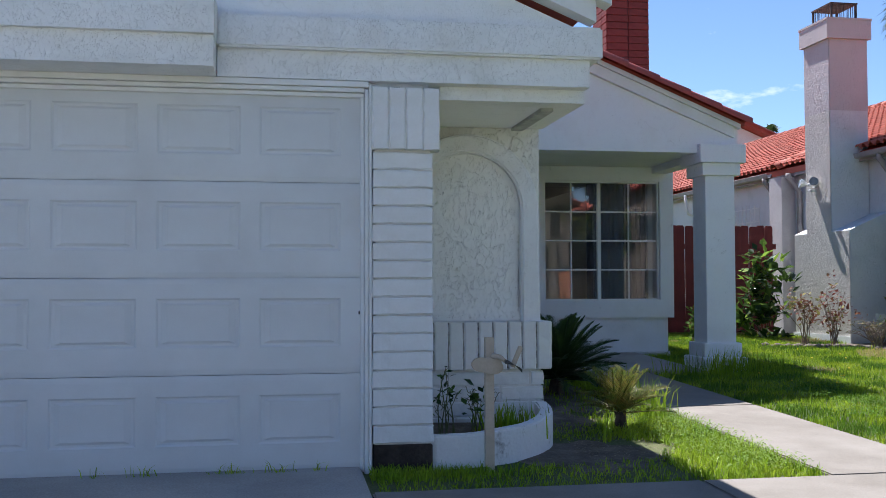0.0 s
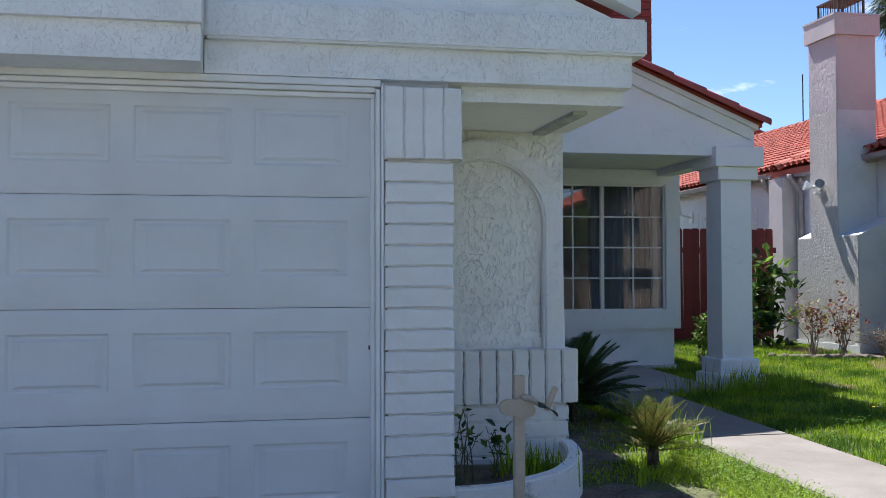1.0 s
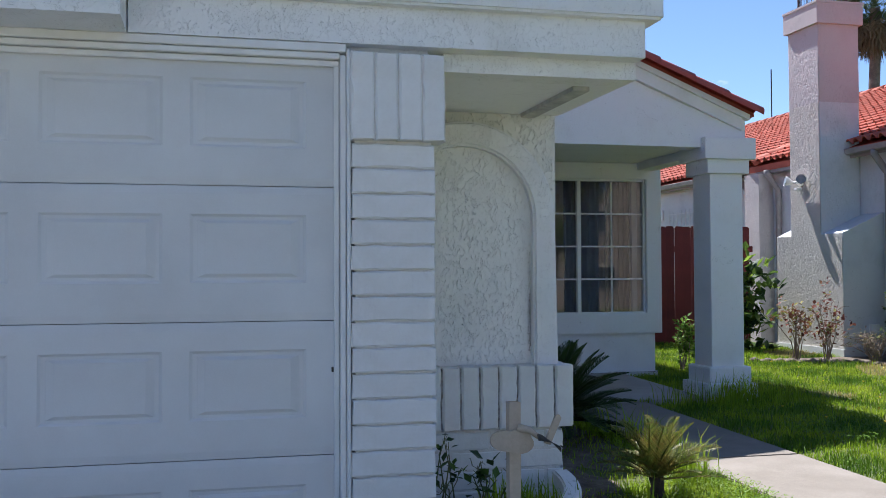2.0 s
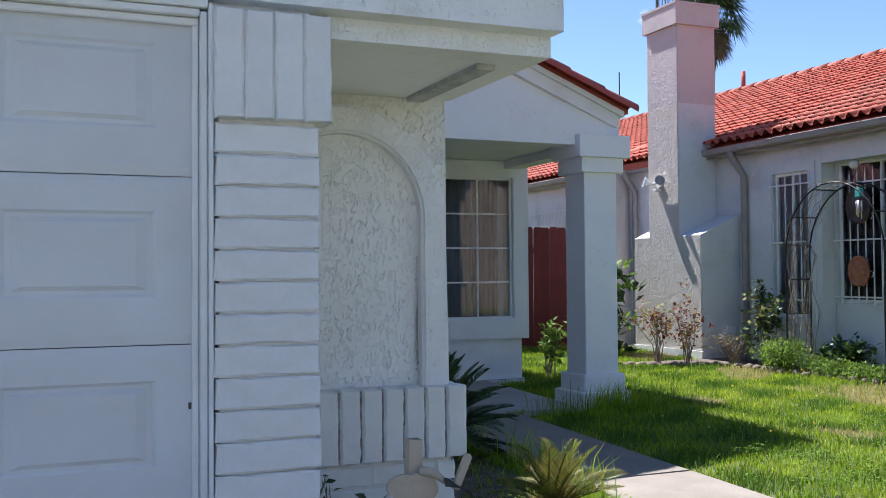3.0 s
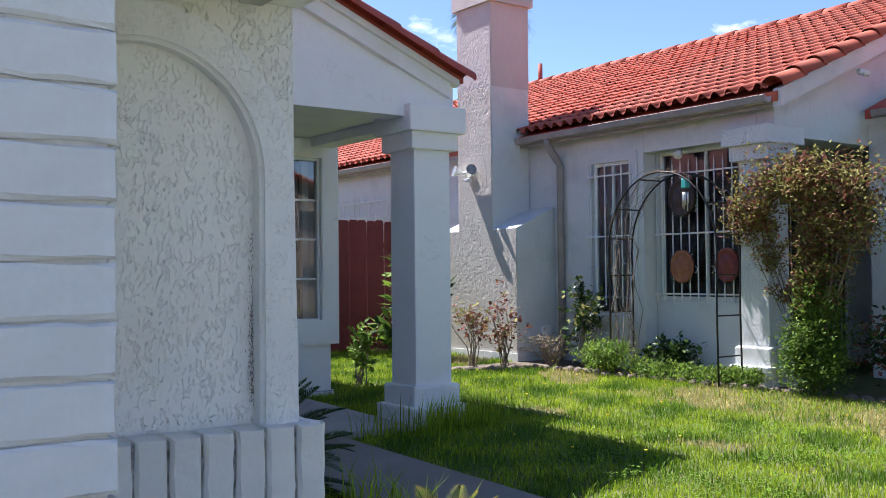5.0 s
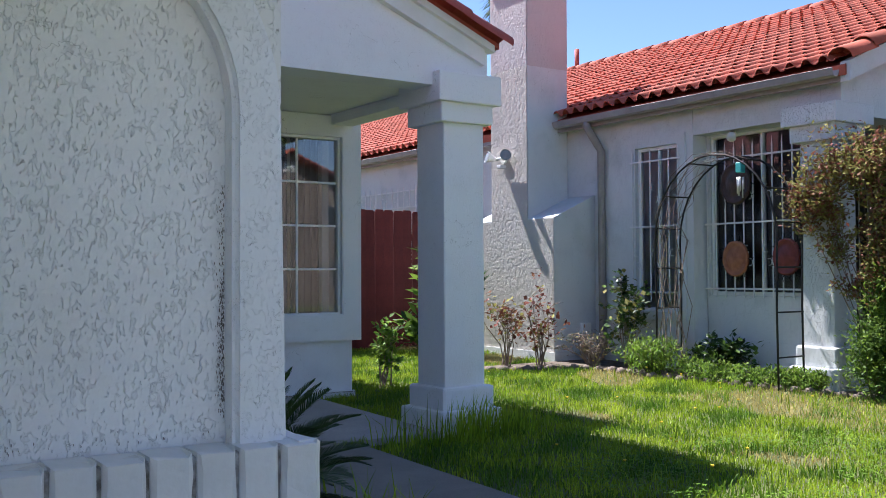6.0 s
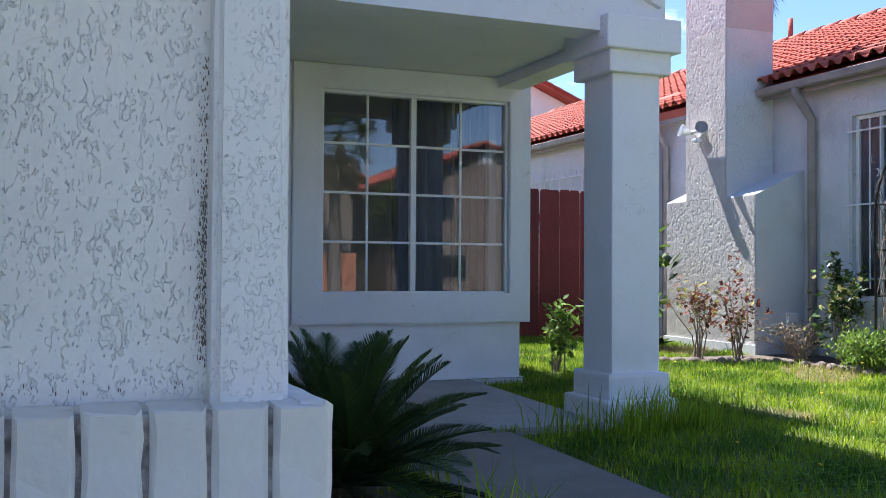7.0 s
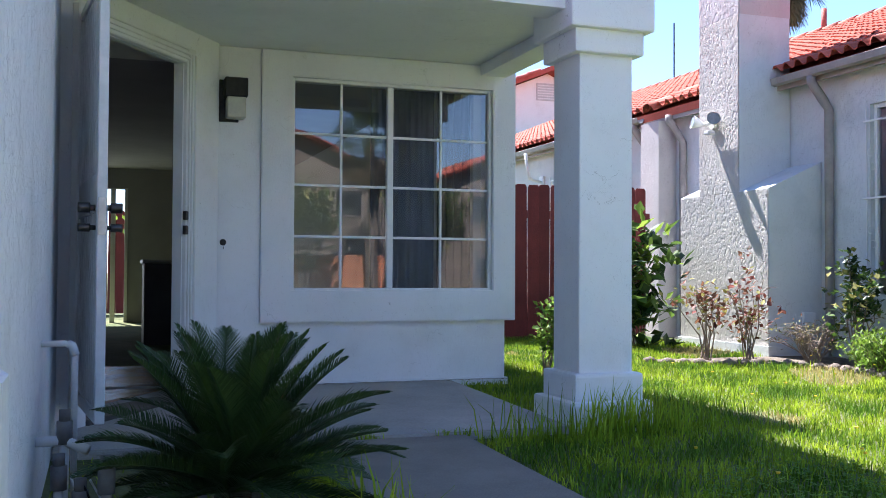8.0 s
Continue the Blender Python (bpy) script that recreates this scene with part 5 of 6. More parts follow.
box(bm, 2.33, 20.6, 0.2, 4.64, 20.75, 2.8)
box(bm, 0.80, 20.6, 2.35, 2.33, 20.75, 2.8)
box(bm, 0.2, 10.45, 0.2, 1.62, 10.6, 2.8)
solid("wall_room", bm, ROOM_WALL, "plain painted walls of the living room", "wall")
bm = bmesh.new()
box(bm, 0.1, 12.41, 2.66, 4.638, 20.6, 2.78)
solid("ceiling", bm, ROOM_WALL, "plain living room ceiling", "ceiling")
ct = thing("kitchen_counter", "dark kitchen counter with a pale worktop", "counter", at=(2.40, 15.6, 0.325))
part("carcass", soft_box(0, 0, 0, 1.5, 0.6, 0.86, 0.005), surface("dark_cabinet", (0.03, 0.027, 0.025), (0.05, 0.045, 0.04), 5.0, 0.5), ct)
part("worktop", soft_box(-0.02, -0.02, 0.86, 1.5, 0.62, 0.90, 0.006), surface("worktop_stone", (0.20, 0.19, 0.18), (0.3, 0.29, 0.28), 12.0, 0.3), ct)
bm = bmesh.new()
box(bm, 0.78, 20.58, 0.325, 0.825, 20.62, 2.36)
box(bm, 2.10, 20.585, 0.325, 2.17, 20.62, 2.36)
box(bm, 2.30, 20.58, 0.325, 2.345, 20.62, 2.36)
solid("door_back", bm, WOOD_WHITE, "white frame of the glazed back door", "door", "structure")

# ---- far houses, palms and the other side of the street ----
def small_house(at, turn, w, d, wall_h, wall_mat, roof_mat, label, vent=True, openings=((-2.6, 1.2, 0.9, 1.1), (1.0, 1.4, 0.9, 1.1))):
    h = thing("house", label, "house", "houses of the street", "structure", at, turn)
    bm = bmesh.new()
    rise = w / 2 * PITCH
    plate(bm, [(-w / 2, 0, 0), (w / 2, 0, 0), (w / 2, 0, wall_h), (0, 0, wall_h + rise), (-w / 2, 0, wall_h)], (0, d, 0))
    part("wall", bm, wall_mat, h)
    bm = bmesh.new()
    for s in (1, -1):
        o = 0.45
        plate(bm, [(s * (w / 2 + o), -0.4, wall_h - o * PITCH + 0.03), (s * 0.003, -0.4, wall_h + rise + 0.03), (s * 0.003, -0.4, wall_h + rise + 0.17), (s * (w / 2 + o), -0.4, wall_h - o * PITCH + 0.17)], (0, d + 0.8, 0))
    rf = part("roof", bm, roof_mat, h)
    for s in (1, -1):
        n = int((w / 2 + 0.4) / 0.36)
        for k in range(n):
            x = s * (w / 2 + 0.45 - k * 0.36 * math.cos(TH))
            piece("rake_tile", rk, rf, slope_pose(x, -0.36, wall_h - 0.45 * PITCH + 0.14 + k * 0.36 * math.sin(TH), s < 0))
    if vent:
        vt = part("gable_vent", soft_box(-0.35, -0.03, wall_h + rise * 0.52, 0.35, -0.004, wall_h + rise * 0.52 + 0.5, 0.005), surface("vent_grey", (0.5, 0.5, 0.5), (0.6, 0.6, 0.6), 9.0), h)
        for k in range(6):
            part("slat", soft_box(-0.32, -0.05, wall_h + rise * 0.52 + 0.04 + 0.075 * k, 0.32, -0.032, wall_h + rise * 0.52 + 0.07 + 0.075 * k, 0.003), METAL_WHITE, vt)
    for x, ww, z, hh in openings:
        wn = part("window", soft_box(x, -0.05, z, x + ww, -0.004, z + hh, 0.005), GUTTER_GREY, h)
        part("pane", soft_box(x + 0.06, -0.056, z + 0.06, x + ww - 0.06, -0.052, z + hh - 0.06, 0.001), surface("dark_pane", (0.02, 0.022, 0.025), (0.035, 0.04, 0.045), 2.0, 0.1), wn)
    return h


small_house((14.1, 30.9, 0.35), 0, 8.0, 9.0, 4.9, STUCCO_FINE, TILE_DARK, "distant white stucco house with a vented gable", openings=())
BEIGE = stucco("beige_stucco", (0.22, 0.18, 0.15), (0.17, 0.14, 0.115), 0.4, 20.0, 0.005)
OCHRE = stucco("ochre_stucco", (0.52, 0.22, 0.12), (0.42, 0.17, 0.09), 0.4, 20.0, 0.005)
TWO = ((-3.4, 1.2, 0.9, 1.1), (1.0, 1.6, 0.9, 1.1), (-3.2, 1.1, 3.5, 1.1), (1.6, 1.1, 3.5, 1.1))
small_house((8.6, -20.0, -0.15), 180, 9.0, 9.0, 5.0, BEIGE, TILE_RED, "two-storey beige stucco house across the street", openings=TWO)
small_house((19.6, -21.0, -0.15), 180, 9.0, 9.0, 5.0, BEIGE, TILE_RED, "two-storey brown stucco house across the street", openings=TWO)
small_house((-4.0, -21.0, -0.15), 180, 10.0, 9.0, 3.0, STUCCO_GREY_FINE, TILE_RED, "grey stucco house across the street")
bm = soft_box(5.5, -17.2, -0.2, 12.4, -17.0, 1.75, 0.02)
solid("garden_wall", bm, OCHRE, "ochre garden wall across the street", "garden wall")

PALM_LEAF = leaf_mat("palm_leaf", (0.035, 0.06, 0.02), (0.07, 0.10, 0.03), 0.3, 0.5, 0.2)
PALM_DRY = leaf_mat("palm_skirt", (0.12, 0.09, 0.05), (0.20, 0.15, 0.09), 0.3, 0.8, 0.1)
BARK = surface("palm_bark", (0.12, 0.095, 0.075), (0.22, 0.18, 0.145), 4.0, 0.9, 0.8, 14.0, fine=0.4, bump_dist=0.03)


def fan_palm(at, height, crown, leaves=46, seed=3):
    g = random.Random(seed)
    t = thing("palm_tree", "tall fan palm with a shaggy skirt of dead leaves", "palm tree", "palm trees", at=at)
    bm = bmesh.new()
    tube(bm, [(0.05 * math.sin(i), 0.04 * math.cos(i * 1.3), height * i / 8) for i in range(9)], 0.26, 12, 0.17)
    part("trunk", bm, BARK, t, smooth=True)
    for mat, name, lo, hi, n in ((PALM_LEAF, "crown", -0.5, 1.3, leaves), (PALM_DRY, "skirt", -1.5, -0.9, leaves // 2)):
        v, f = [], []
        for i in range(n):
            el, az = g.uniform(lo, hi), g.uniform(0, 2 * math.pi)
            d = Vector((math.cos(el) * math.cos(az), math.cos(el) * math.sin(az), math.sin(el)))
            side = d.cross(Vector((0, 0, 1)))
            side = side.normalized() if side.length > 0.05 else Vector((1, 0, 0))
            up = side.cross(d)
            stem = crown * g.uniform(0.45, 0.6)
            root = Vector((0, 0, height))
            hub = root + d * stem
            o = len(v)
            v += [tuple(root + side * 0.02), tuple(root - side * 0.02), tuple(hub)]
            f.append((o, o + 1, o + 2))
            for k in range(15):
                a = radians(-105 + 210 * k / 14)
                q = (d * math.cos(a) + side * math.sin(a)) * crown * g.uniform(0.42, 0.52)
                tip = hub + q - Vector((0, 0, crown * 0.16 * g.uniform(0.5, 1.4)))
                w = side * 0.035 * math.cos(a) - d * 0.035 * math.sin(a)
                mid = hub + q * 0.55 + up * 0.02
                o = len(v)
                v += [tuple(hub), tuple(mid + w), tuple(tip), tuple(mid - w)]
                f.append((o, o + 1, o + 2, o + 3))
        part_ob = new(name, raw_mesh(name, v, f, mat))
        part_ob.parent = t
    return t


fan_palm((22.95, 31.8, 0.3), 10.5, 1.65, 90)
fan_palm((11.3, -16.2, -0.2), 6.2, 1.9, 46, 5)
fan_palm((21.6, 41.0, 0.3), 7.3, 0.9, 18, 9)

# ---- stake ornament in front of the planter ----
wg = thing("garden_stake", "beige wooden garden stake with a paddle ornament", "garden stake", at=(1.178, 5.475, 0.12))
bm = bmesh.new()
o_ = [(-0.024, -0.024), (0.024, -0.024), (0.024, 0.024), (-0.024, 0.024)]
for (z0, z1) in ((0.0, 0.757),):
    a = [bm.verts.new((x, y, z0)) for x, y in o_]
    b = [bm.verts.new((x, y, z1)) for x, y in o_]
    c = [bm.verts.new((x * 0.82, y * 0.82, z1)) for x, y in o_]
    d = [bm.verts.new((x * 0.82, y * 0.82, z1 - 0.06)) for x, y in o_]
    for k in range(4):
        for p, q in ((a, b), (b, c), (c, d)):
            bm.faces.new((p[k], p[(k + 1) % 4], q[(k + 1) % 4], q[k]))
    bm.faces.new(d)
part("post", bm, PLASTIC_BEIGE, wg)
bm = bmesh.new()
out = []
for k in range(26):
    a = 2 * math.pi * k / 26
    r = 0.068 + 0.02 * math.cos(2 * a + 0.5) + (0.012 if 0.4 < a < 1.6 else 0)
    out.append((-0.018 + r * 1.05 * math.cos(a), -0.046, 0.600 + r * 0.82 * math.sin(a)))
plate(bm, out, (0, 0.02, 0))
part("paddle_body", bm, PLASTIC_BEIGE, wg, "rounded beige board")
bm = bmesh.new()
tube(bm, [(0.01, -0.035, 0.655), (0.05, -0.06, 0.650), (0.085, -0.075, 0.620)], 0.018, 8, 0.010)
part("neck", bm, PLASTIC_BEIGE, wg, smooth=True)
bm = bmesh.new()
plate(bm, [(0.10, -0.10, 0.60), (0.124, -0.10, 0.592), (0.168, -0.11, 0.70), (0.160, -0.11, 0.712), (0.146, -0.11, 0.712)], (0, 0.018, 0))
part("blade", bm, PLASTIC_BEIGE, wg)
bm = bmesh.new()
wing = []
for k in range(9):
    q = k / 8
    wing.append([bm.verts.new((0.062 + 0.10 * q, -0.12 + s * 0.035 * math.sin(math.pi * min(1, q * 0.9 + 0.08)), 0.628 - 0.055 * q * q + 0.012 * s * math.cos(q * 2.4))) for s in (-1, 1)])
for a, b in zip(wing, wing[1:]):
    bm.faces.new((a[0], a[1], b[1], b[0]))
bmesh.ops.solidify(bm, geom=bm.faces[:], thickness=0.006)
part("wing", bm, surface("weathered_dark_board", (0.10, 0.09, 0.075), (0.20, 0.18, 0.15), 16.0, 0.8), wg, "weathered dark wing")

# ---- white pipes and valves by the garage wall ----
PVC = surface("white_pvc", (0.60, 0.60, 0.58), (0.70, 0.70, 0.68), 9.0, 0.5, 0.05, 60.0)
pp = thing("water_pipe", "white plastic pipe elbowing out of the wall to the ground", "pipe")
bm = bmesh.new()
tube(bm, [(1.765, 8.95, 0.825), (1.86, 8.95, 0.825), (1.885, 8.95, 0.815), (1.895, 8.95, 0.79), (1.895, 8.95, 0.20)], 0.0125, 10)
part("pipe_run", bm, PVC, pp, smooth=True)
bm = bmesh.new()
tube(bm, [(1.868, 8.95, 0.826), (1.885, 8.95, 0.818), (1.898, 8.95, 0.78)], 0.016, 10)
part("elbow", bm, PVC, pp, smooth=True)
sv = thing("sprinkler_manifold", "sprinkler valves on white and beige plastic pipes", "valve")
for x, y, h, mat in ((1.86, 8.5, 0.40, PVC), (1.93, 8.42, 0.33, PVC), (2.01, 8.30, 0.42, PLASTIC_BEIGE), (1.87, 8.7, 0.52, PVC)):
    bm = bmesh.new()
    tube(bm, [(x, y, 0.15), (x, y, h)], 0.016, 10)
    part("riser", bm, mat, sv, smooth=True)
    bm = bmesh.new()
    tube(bm, [(x, y, h - 0.03), (x, y, h + 0.05)], 0.027, 12)
    tube(bm, [(x, y, h + 0.05), (x, y, h + 0.09)], 0.020, 10)
    part("valve", bm, surface("grey_valve", (0.10, 0.10, 0.10), (0.20, 0.19, 0.18), 12.0, 0.6), sv, "grey valve body", True)
bm = bmesh.new()
tube(bm, [(1.77, 8.7, 0.50), (1.87, 8.7, 0.50), (1.95, 8.66, 0.47)], 0.019, 10)
part("riser", bm, PVC, sv, smooth=True)
for k in range(4):
    bm = bmesh.new()
    tube(bm, [(1.90 + 0.03 * k, 8.44 - 0.03 * k, 0.42), (1.95 + 0.02 * k, 8.40, 0.30 + 0.03 * k), (1.92 + 0.04 * k, 8.36, 0.22), (1.99, 8.33 - 0.03 * k, 0.21)], 0.004, 5)
    part("wire", bm, IRON_BLACK if k % 2 else PVC, sv)

# ---- plants ----
g2 = random.Random(21)
SAGO = leaf_mat("sago_leaflet", (0.022, 0.045, 0.016), (0.055, 0.095, 0.028), 0.25, 0.35, 0.12)
SAGO_YEL = leaf_mat("yellowed_sago_leaflet", (0.06, 0.135, 0.022), (0.27, 0.19, 0.05), 0.5, 0.45, 0.25, 13.0)
STEM_GREEN = surface("green_stem", (0.08, 0.09, 0.03), (0.15, 0.15, 0.06), 9.0, 0.6)


def frond_mesh(name, length, droop, width, pairs, material, seed, thick=0.0045):
    """A feather frond: arched midrib and two combs of narrow leaflets set in a V. Lies along +x and rises in z."""
    g = random.Random(seed)
    v, f = [], []
    n = 12
    mid = []
    for i in range(n + 1):
        q = i / n
        mid.append(Vector((length * (q - 0.12 * q ** 3), 0.02 * math.sin(3 * q + seed), length * (0.10 * q - droop * q ** 2.2))))
    for i, p in enumerate(mid):
        r = 0.009 * (1 - 0.8 * i / n)
        v += [tuple(p + Vector((0, r, 0))), tuple(p + Vector((0, -r, 0))), tuple(p + Vector((0, 0, r)))]
    for i in range(n):
        a, b = 3 * i, 3 * i + 3
        f += [(a, a + 1, b + 1, b), (a + 1, a + 2, b + 2, b + 1), (a + 2, a, b, b + 2)]
    for k in range(pairs):
        q = 0.14 + 0.86 * k / (pairs - 1)
        i = min(int(q * n), n - 1)
        fr = q * n - i
        p = mid[i].lerp(mid[i + 1], fr)
        t = (mid[i + 1] - mid[i]).normalized()
        ll = width * (math.sin(math.pi * min(1, 0.18 + 0.80 * q)) ** 0.7) * g.uniform(0.9, 1.08)
        for s in (1, -1):
            out = (t * (0.70 + 0.75 * q + g.uniform(-0.12, 0.12)) + Vector((0, s * 1.0, 0)) + Vector((0, 0, 0.46 + g.uniform(-0.08, 0.08)))).normalized()
            w = t * thick * length
            tip = p + out * ll - Vector((0, 0, ll * 0.10))
            m = p + out * ll * 0.55 + Vector((0, 0, 0.004))
            o = len(v)
            v += [tuple(p - w), tuple(p + w), tuple(m + w), tuple(m - w), tuple(tip)]
            f += [(o, o + 1, o + 2, o + 3), (o + 3, o + 2, o + 4)]
    return raw_mesh(name, v, f, material)


def sago(at, size, count, material, label, lo, hi, seed, trunk_h=0.18, wide=0.15, pairs=48, thick=0.0045):
    g = random.Random(seed)
    t = thing("sago_palm", label, "sago palm", "sago palms", at=at)
    bm = bmesh.new()
    tube(bm, [(0, 0, -0.03), (0, 0, trunk_h * 0.5), (0, 0, trunk_h)], 0.10 * size / 0.8, 10, 0.07 * size / 0.8)
    for v in bm.verts:
        v.co += Vector((g.uniform(-0.012, 0.012), g.uniform(-0.012, 0.012), g.uniform(-0.01, 0.01)))
    part("trunk", bm, surface("sago_trunk", (0.05, 0.035, 0.025), (0.11, 0.08, 0.055), 20.0, 0.95, 0.8, 40.0), t)
    kinds = [frond_mesh("frond", size * q, d, size * wide, pairs, material, seed + i, thick) for i, (q, d) in enumerate(((1.0, 0.22), (0.92, 0.30), (1.05, 0.14), (0.85, 0.38), (0.78, 0.20), (0.97, 0.42), (1.08, 0.26)))]
    for k in range(count):
        el = lo + (hi - lo) * ((k / (count - 1)) ** 0.8) + g.uniform(-6, 6)
        az = k * 137.5 + g.uniform(-22, 22)
        kind = kinds[2] if el > 50 else kinds[g.randrange(7)]
        piece("frond", kind, t, pose(0, 0, trunk_h * 0.95, 0, 0, az) @ pose(0, 0, 0, g.uniform(-26, 26), -el, 0))
    return t


sago((2.43, 8.45, 0.20), 0.66, 74, SAGO, "big dark green sago palm beside the front walk", -6, 74, 5, 0.14, 0.215, 74, 0.0042)
sago((2.36, 6.62, 0.155), 0.40, 34, SAGO_YEL, "small yellowing sago palm in the grass", 8, 66, 15, 0.13, 0.24, 36, 0.0062)


def leaf_shape(v, f, p, d, nrm, ln, w, fold=0.25):
    side = d.cross(nrm)
    side = side.normalized() if side.length > 0.01 else Vector((1, 0, 0))
    up = side.cross(d).normalized()
    o = len(v)
    v += [tuple(p), tuple(p + d * ln * 0.45 + side * w + up * w * fold), tuple(p + d * ln), tuple(p + d * ln * 0.45 - side * w + up * w * fold), tuple(p + d * ln * 0.5)]
    f += [(o, o + 1, o + 4), (o + 1, o + 2, o + 4), (o + 2, o + 3, o + 4), (o + 3, o, o + 4)]


def shrub(name, label, category, at, blobs, size, mats, stems=10, stem_mat=TWIG, seed=1, group="", slim=0.32, up=0.3, stem_r=0.008):
    """A plant: thin branching stems from the ground and a loose crown of single folded leaves, blob by blob (x, y, z, rx, ry, rz, count)."""
    g = random.Random(seed)
    t = thing(name, label, category, group, at=at)
    bm = bmesh.new()
    twigs = []
    for k in range(stems):
        b = blobs[k % len(blobs)]
        e = Vector((b[0] + g.uniform(-0.7, 0.7) * b[3], b[1] + g.uniform(-0.7, 0.7) * b[4], b[2] + g.uniform(-0.5, 0.8) * b[5]))
        s0 = Vector((g.uniform(-0.05, 0.05), g.uniform(-0.05, 0.05), -0.02))
        m1 = s0.lerp(e, 0.35) + Vector((g.uniform(-0.05, 0.05), g.uniform(-0.05, 0.05), 0.05))
        m2 = s0.lerp(e, 0.7) + Vector((g.uniform(-0.05, 0.05), g.uniform(-0.05, 0.05), 0.05))
        tube(bm, [s0, m1, m2, e], stem_r, 5, stem_r * 0.3)
        twigs += [m1.lerp(m2, 0.5), m2, m2.lerp(e, 0.5), e]
        for j in range(2):
            q = m2.lerp(e, g.random())
            e2 = q + Vector((g.uniform(-1, 1) * b[3], g.uniform(-1, 1) * b[4], g.uniform(0, 0.6) * b[5])) * 0.5
            tube(bm, [q, q.lerp(e2, 0.5) + Vector((0, 0, 0.02)), e2], stem_r * 0.5, 4, stem_r * 0.2)
            twigs.append(e2)
    part("branchwork", bm, stem_mat, t)
    sets = [([], []) for _ in mats]
    for b in blobs:
        clumps = [Vector((b[0] + g.gauss(0, 0.5) * b[3], b[1] + g.gauss(0, 0.5) * b[4], b[2] + g.gauss(0, 0.5) * b[5])) for _ in range(max(3, b[6] // 9))]
        for k in range(b[6]):
            if g.random() < 0.25:
                c = twigs[g.randrange(len(twigs))]
            else:
                c = clumps[g.randrange(len(clumps))]
            p = c + Vector((g.gauss(0, 1), g.gauss(0, 1), g.gauss(0, 1))) * 0.16 * min(b[3], b[5]) + Vector((g.uniform(-1, 1), g.uniform(-1, 1), g.uniform(-1, 1))) * size * 0.6
            p.z = max(p.z, 0.01)
            d = Vector((g.uniform(-1, 1), g.uniform(-1, 1), g.uniform(-0.6, 1) * 0.6 + up)).normalized()
            nr = Vector((g.uniform(-0.7, 0.7), g.uniform(-0.7, 0.7), 1)).normalized()
            v, f = sets[min(int(g.random() ** 1.5 * len(mats)), len(mats) - 1)]
            leaf_shape(v, f, p, d, nr, size * g.uniform(0.6, 1.25), size * slim * g.uniform(0.7, 1.2))
    for (v, f), m in zip(sets, mats):
        if v:
            o = new("foliage", raw_mesh("foliage", v, f, m))
            o.parent = t
    return t


LEAF_BRIGHT = leaf_mat("bright_leaf", (0.14, 0.25, 0.03), (0.28, 0.37, 0.06), 0.3, 0.55, 0.4)
LEAF_MID = leaf_mat("mid_green_leaf", (0.06, 0.12, 0.022), (0.13, 0.20, 0.04), 0.3, 0.55, 0.3)
LEAF_DARK = leaf_mat("dark_green_leaf", (0.02, 0.045, 0.015), (0.045, 0.085, 0.025), 0.3, 0.35, 0.15)
LEAF_RED = leaf_mat("reddish_leaf", (0.14, 0.042, 0.036), (0.28, 0.11, 0.075), 0.3, 0.45, 0.3)
LEAF_BROWN = leaf_mat("rusty_leaf", (0.15, 0.065, 0.035), (0.25, 0.13, 0.07), 0.35, 0.6, 0.3)
LEAF_OLIVE = leaf_mat("olive_leaf", (0.20, 0.20, 0.06), (0.34, 0.31, 0.10), 0.3, 0.65, 0.3)

# by the fence and the chimney
shrub("leafy_shrub", "glossy broad-leaved shrub against the red fence", "shrub", (7.30, 14.1, 0.34), [(0, 0, 0.85, 0.30, 0.25, 0.40, 260), (-0.05, 0, 0.35, 0.36, 0.25, 0.3, 220)], 0.19, [LEAF_MID, LEAF_BRIGHT, LEAF_DARK, LEAF_DARK], 9, seed=3, slim=0.26)
shrub("small_shrub", "small yellow-green shrub at the wall's foot", "shrub", (5.34, 12.1, 0.30), [(0, 0, 0.28, 0.14, 0.12, 0.22, 260), (0.05, 0, 0.45, 0.10, 0.10, 0.14, 90)], 0.065, [LEAF_BRIGHT, LEAF_MID], 8, seed=4, slim=0.34)
shrub("leggy_weed", "tall thin weed with arching stems", "weed", (5.05, 12.9, 0.32), [(0, 0, 0.55, 0.22, 0.2, 0.4, 26)], 0.07, [LEAF_MID, LEAF_OLIVE], 7, seed=41)
shrub("rose_bush", "half-bare rose bush with rusty leaves", "rose bush", (7.20, 12.72, 0.31), [(-0.1, 0, 0.60, 0.30, 0.2, 0.18, 120), (0.1, 0, 0.40, 0.26, 0.18, 0.22, 110)], 0.068, [LEAF_BROWN, LEAF_OLIVE, LEAF_RED], 10, seed=5, group="rose bushes")
shrub("rose_bush", "half-bare rose bush with dark red leaves", "rose bush", (7.58, 12.62, 0.31), [(0.0, 0, 0.62, 0.30, 0.2, 0.24, 110), (0.05, 0, 0.33, 0.26, 0.18, 0.22, 110)], 0.068, [LEAF_RED, LEAF_BROWN, LEAF_RED, LEAF_OLIVE], 11, seed=6, group="rose bushes")
shrub("rose_bush", "dark-leaved rose bush by the arbor", "rose bush", (8.30, 12.0, 0.30), [(0, 0, 0.55, 0.22, 0.28, 0.32, 420), (0, 0.1, 0.85, 0.10, 0.12, 0.18, 90)], 0.08, [LEAF_DARK, LEAF_MID, LEAF_OLIVE], 11, seed=7, group="rose bushes")
shrub("dry_shrub", "spreading dry shrub with thin brown branches", "shrub", (8.02, 12.25, 0.30), [(0, 0.1, 0.25, 0.42, 0.30, 0.14, 220)], 0.05, [LEAF_OLIVE, LEAF_OLIVE, LEAF_BROWN], 40, seed=8, slim=0.14)
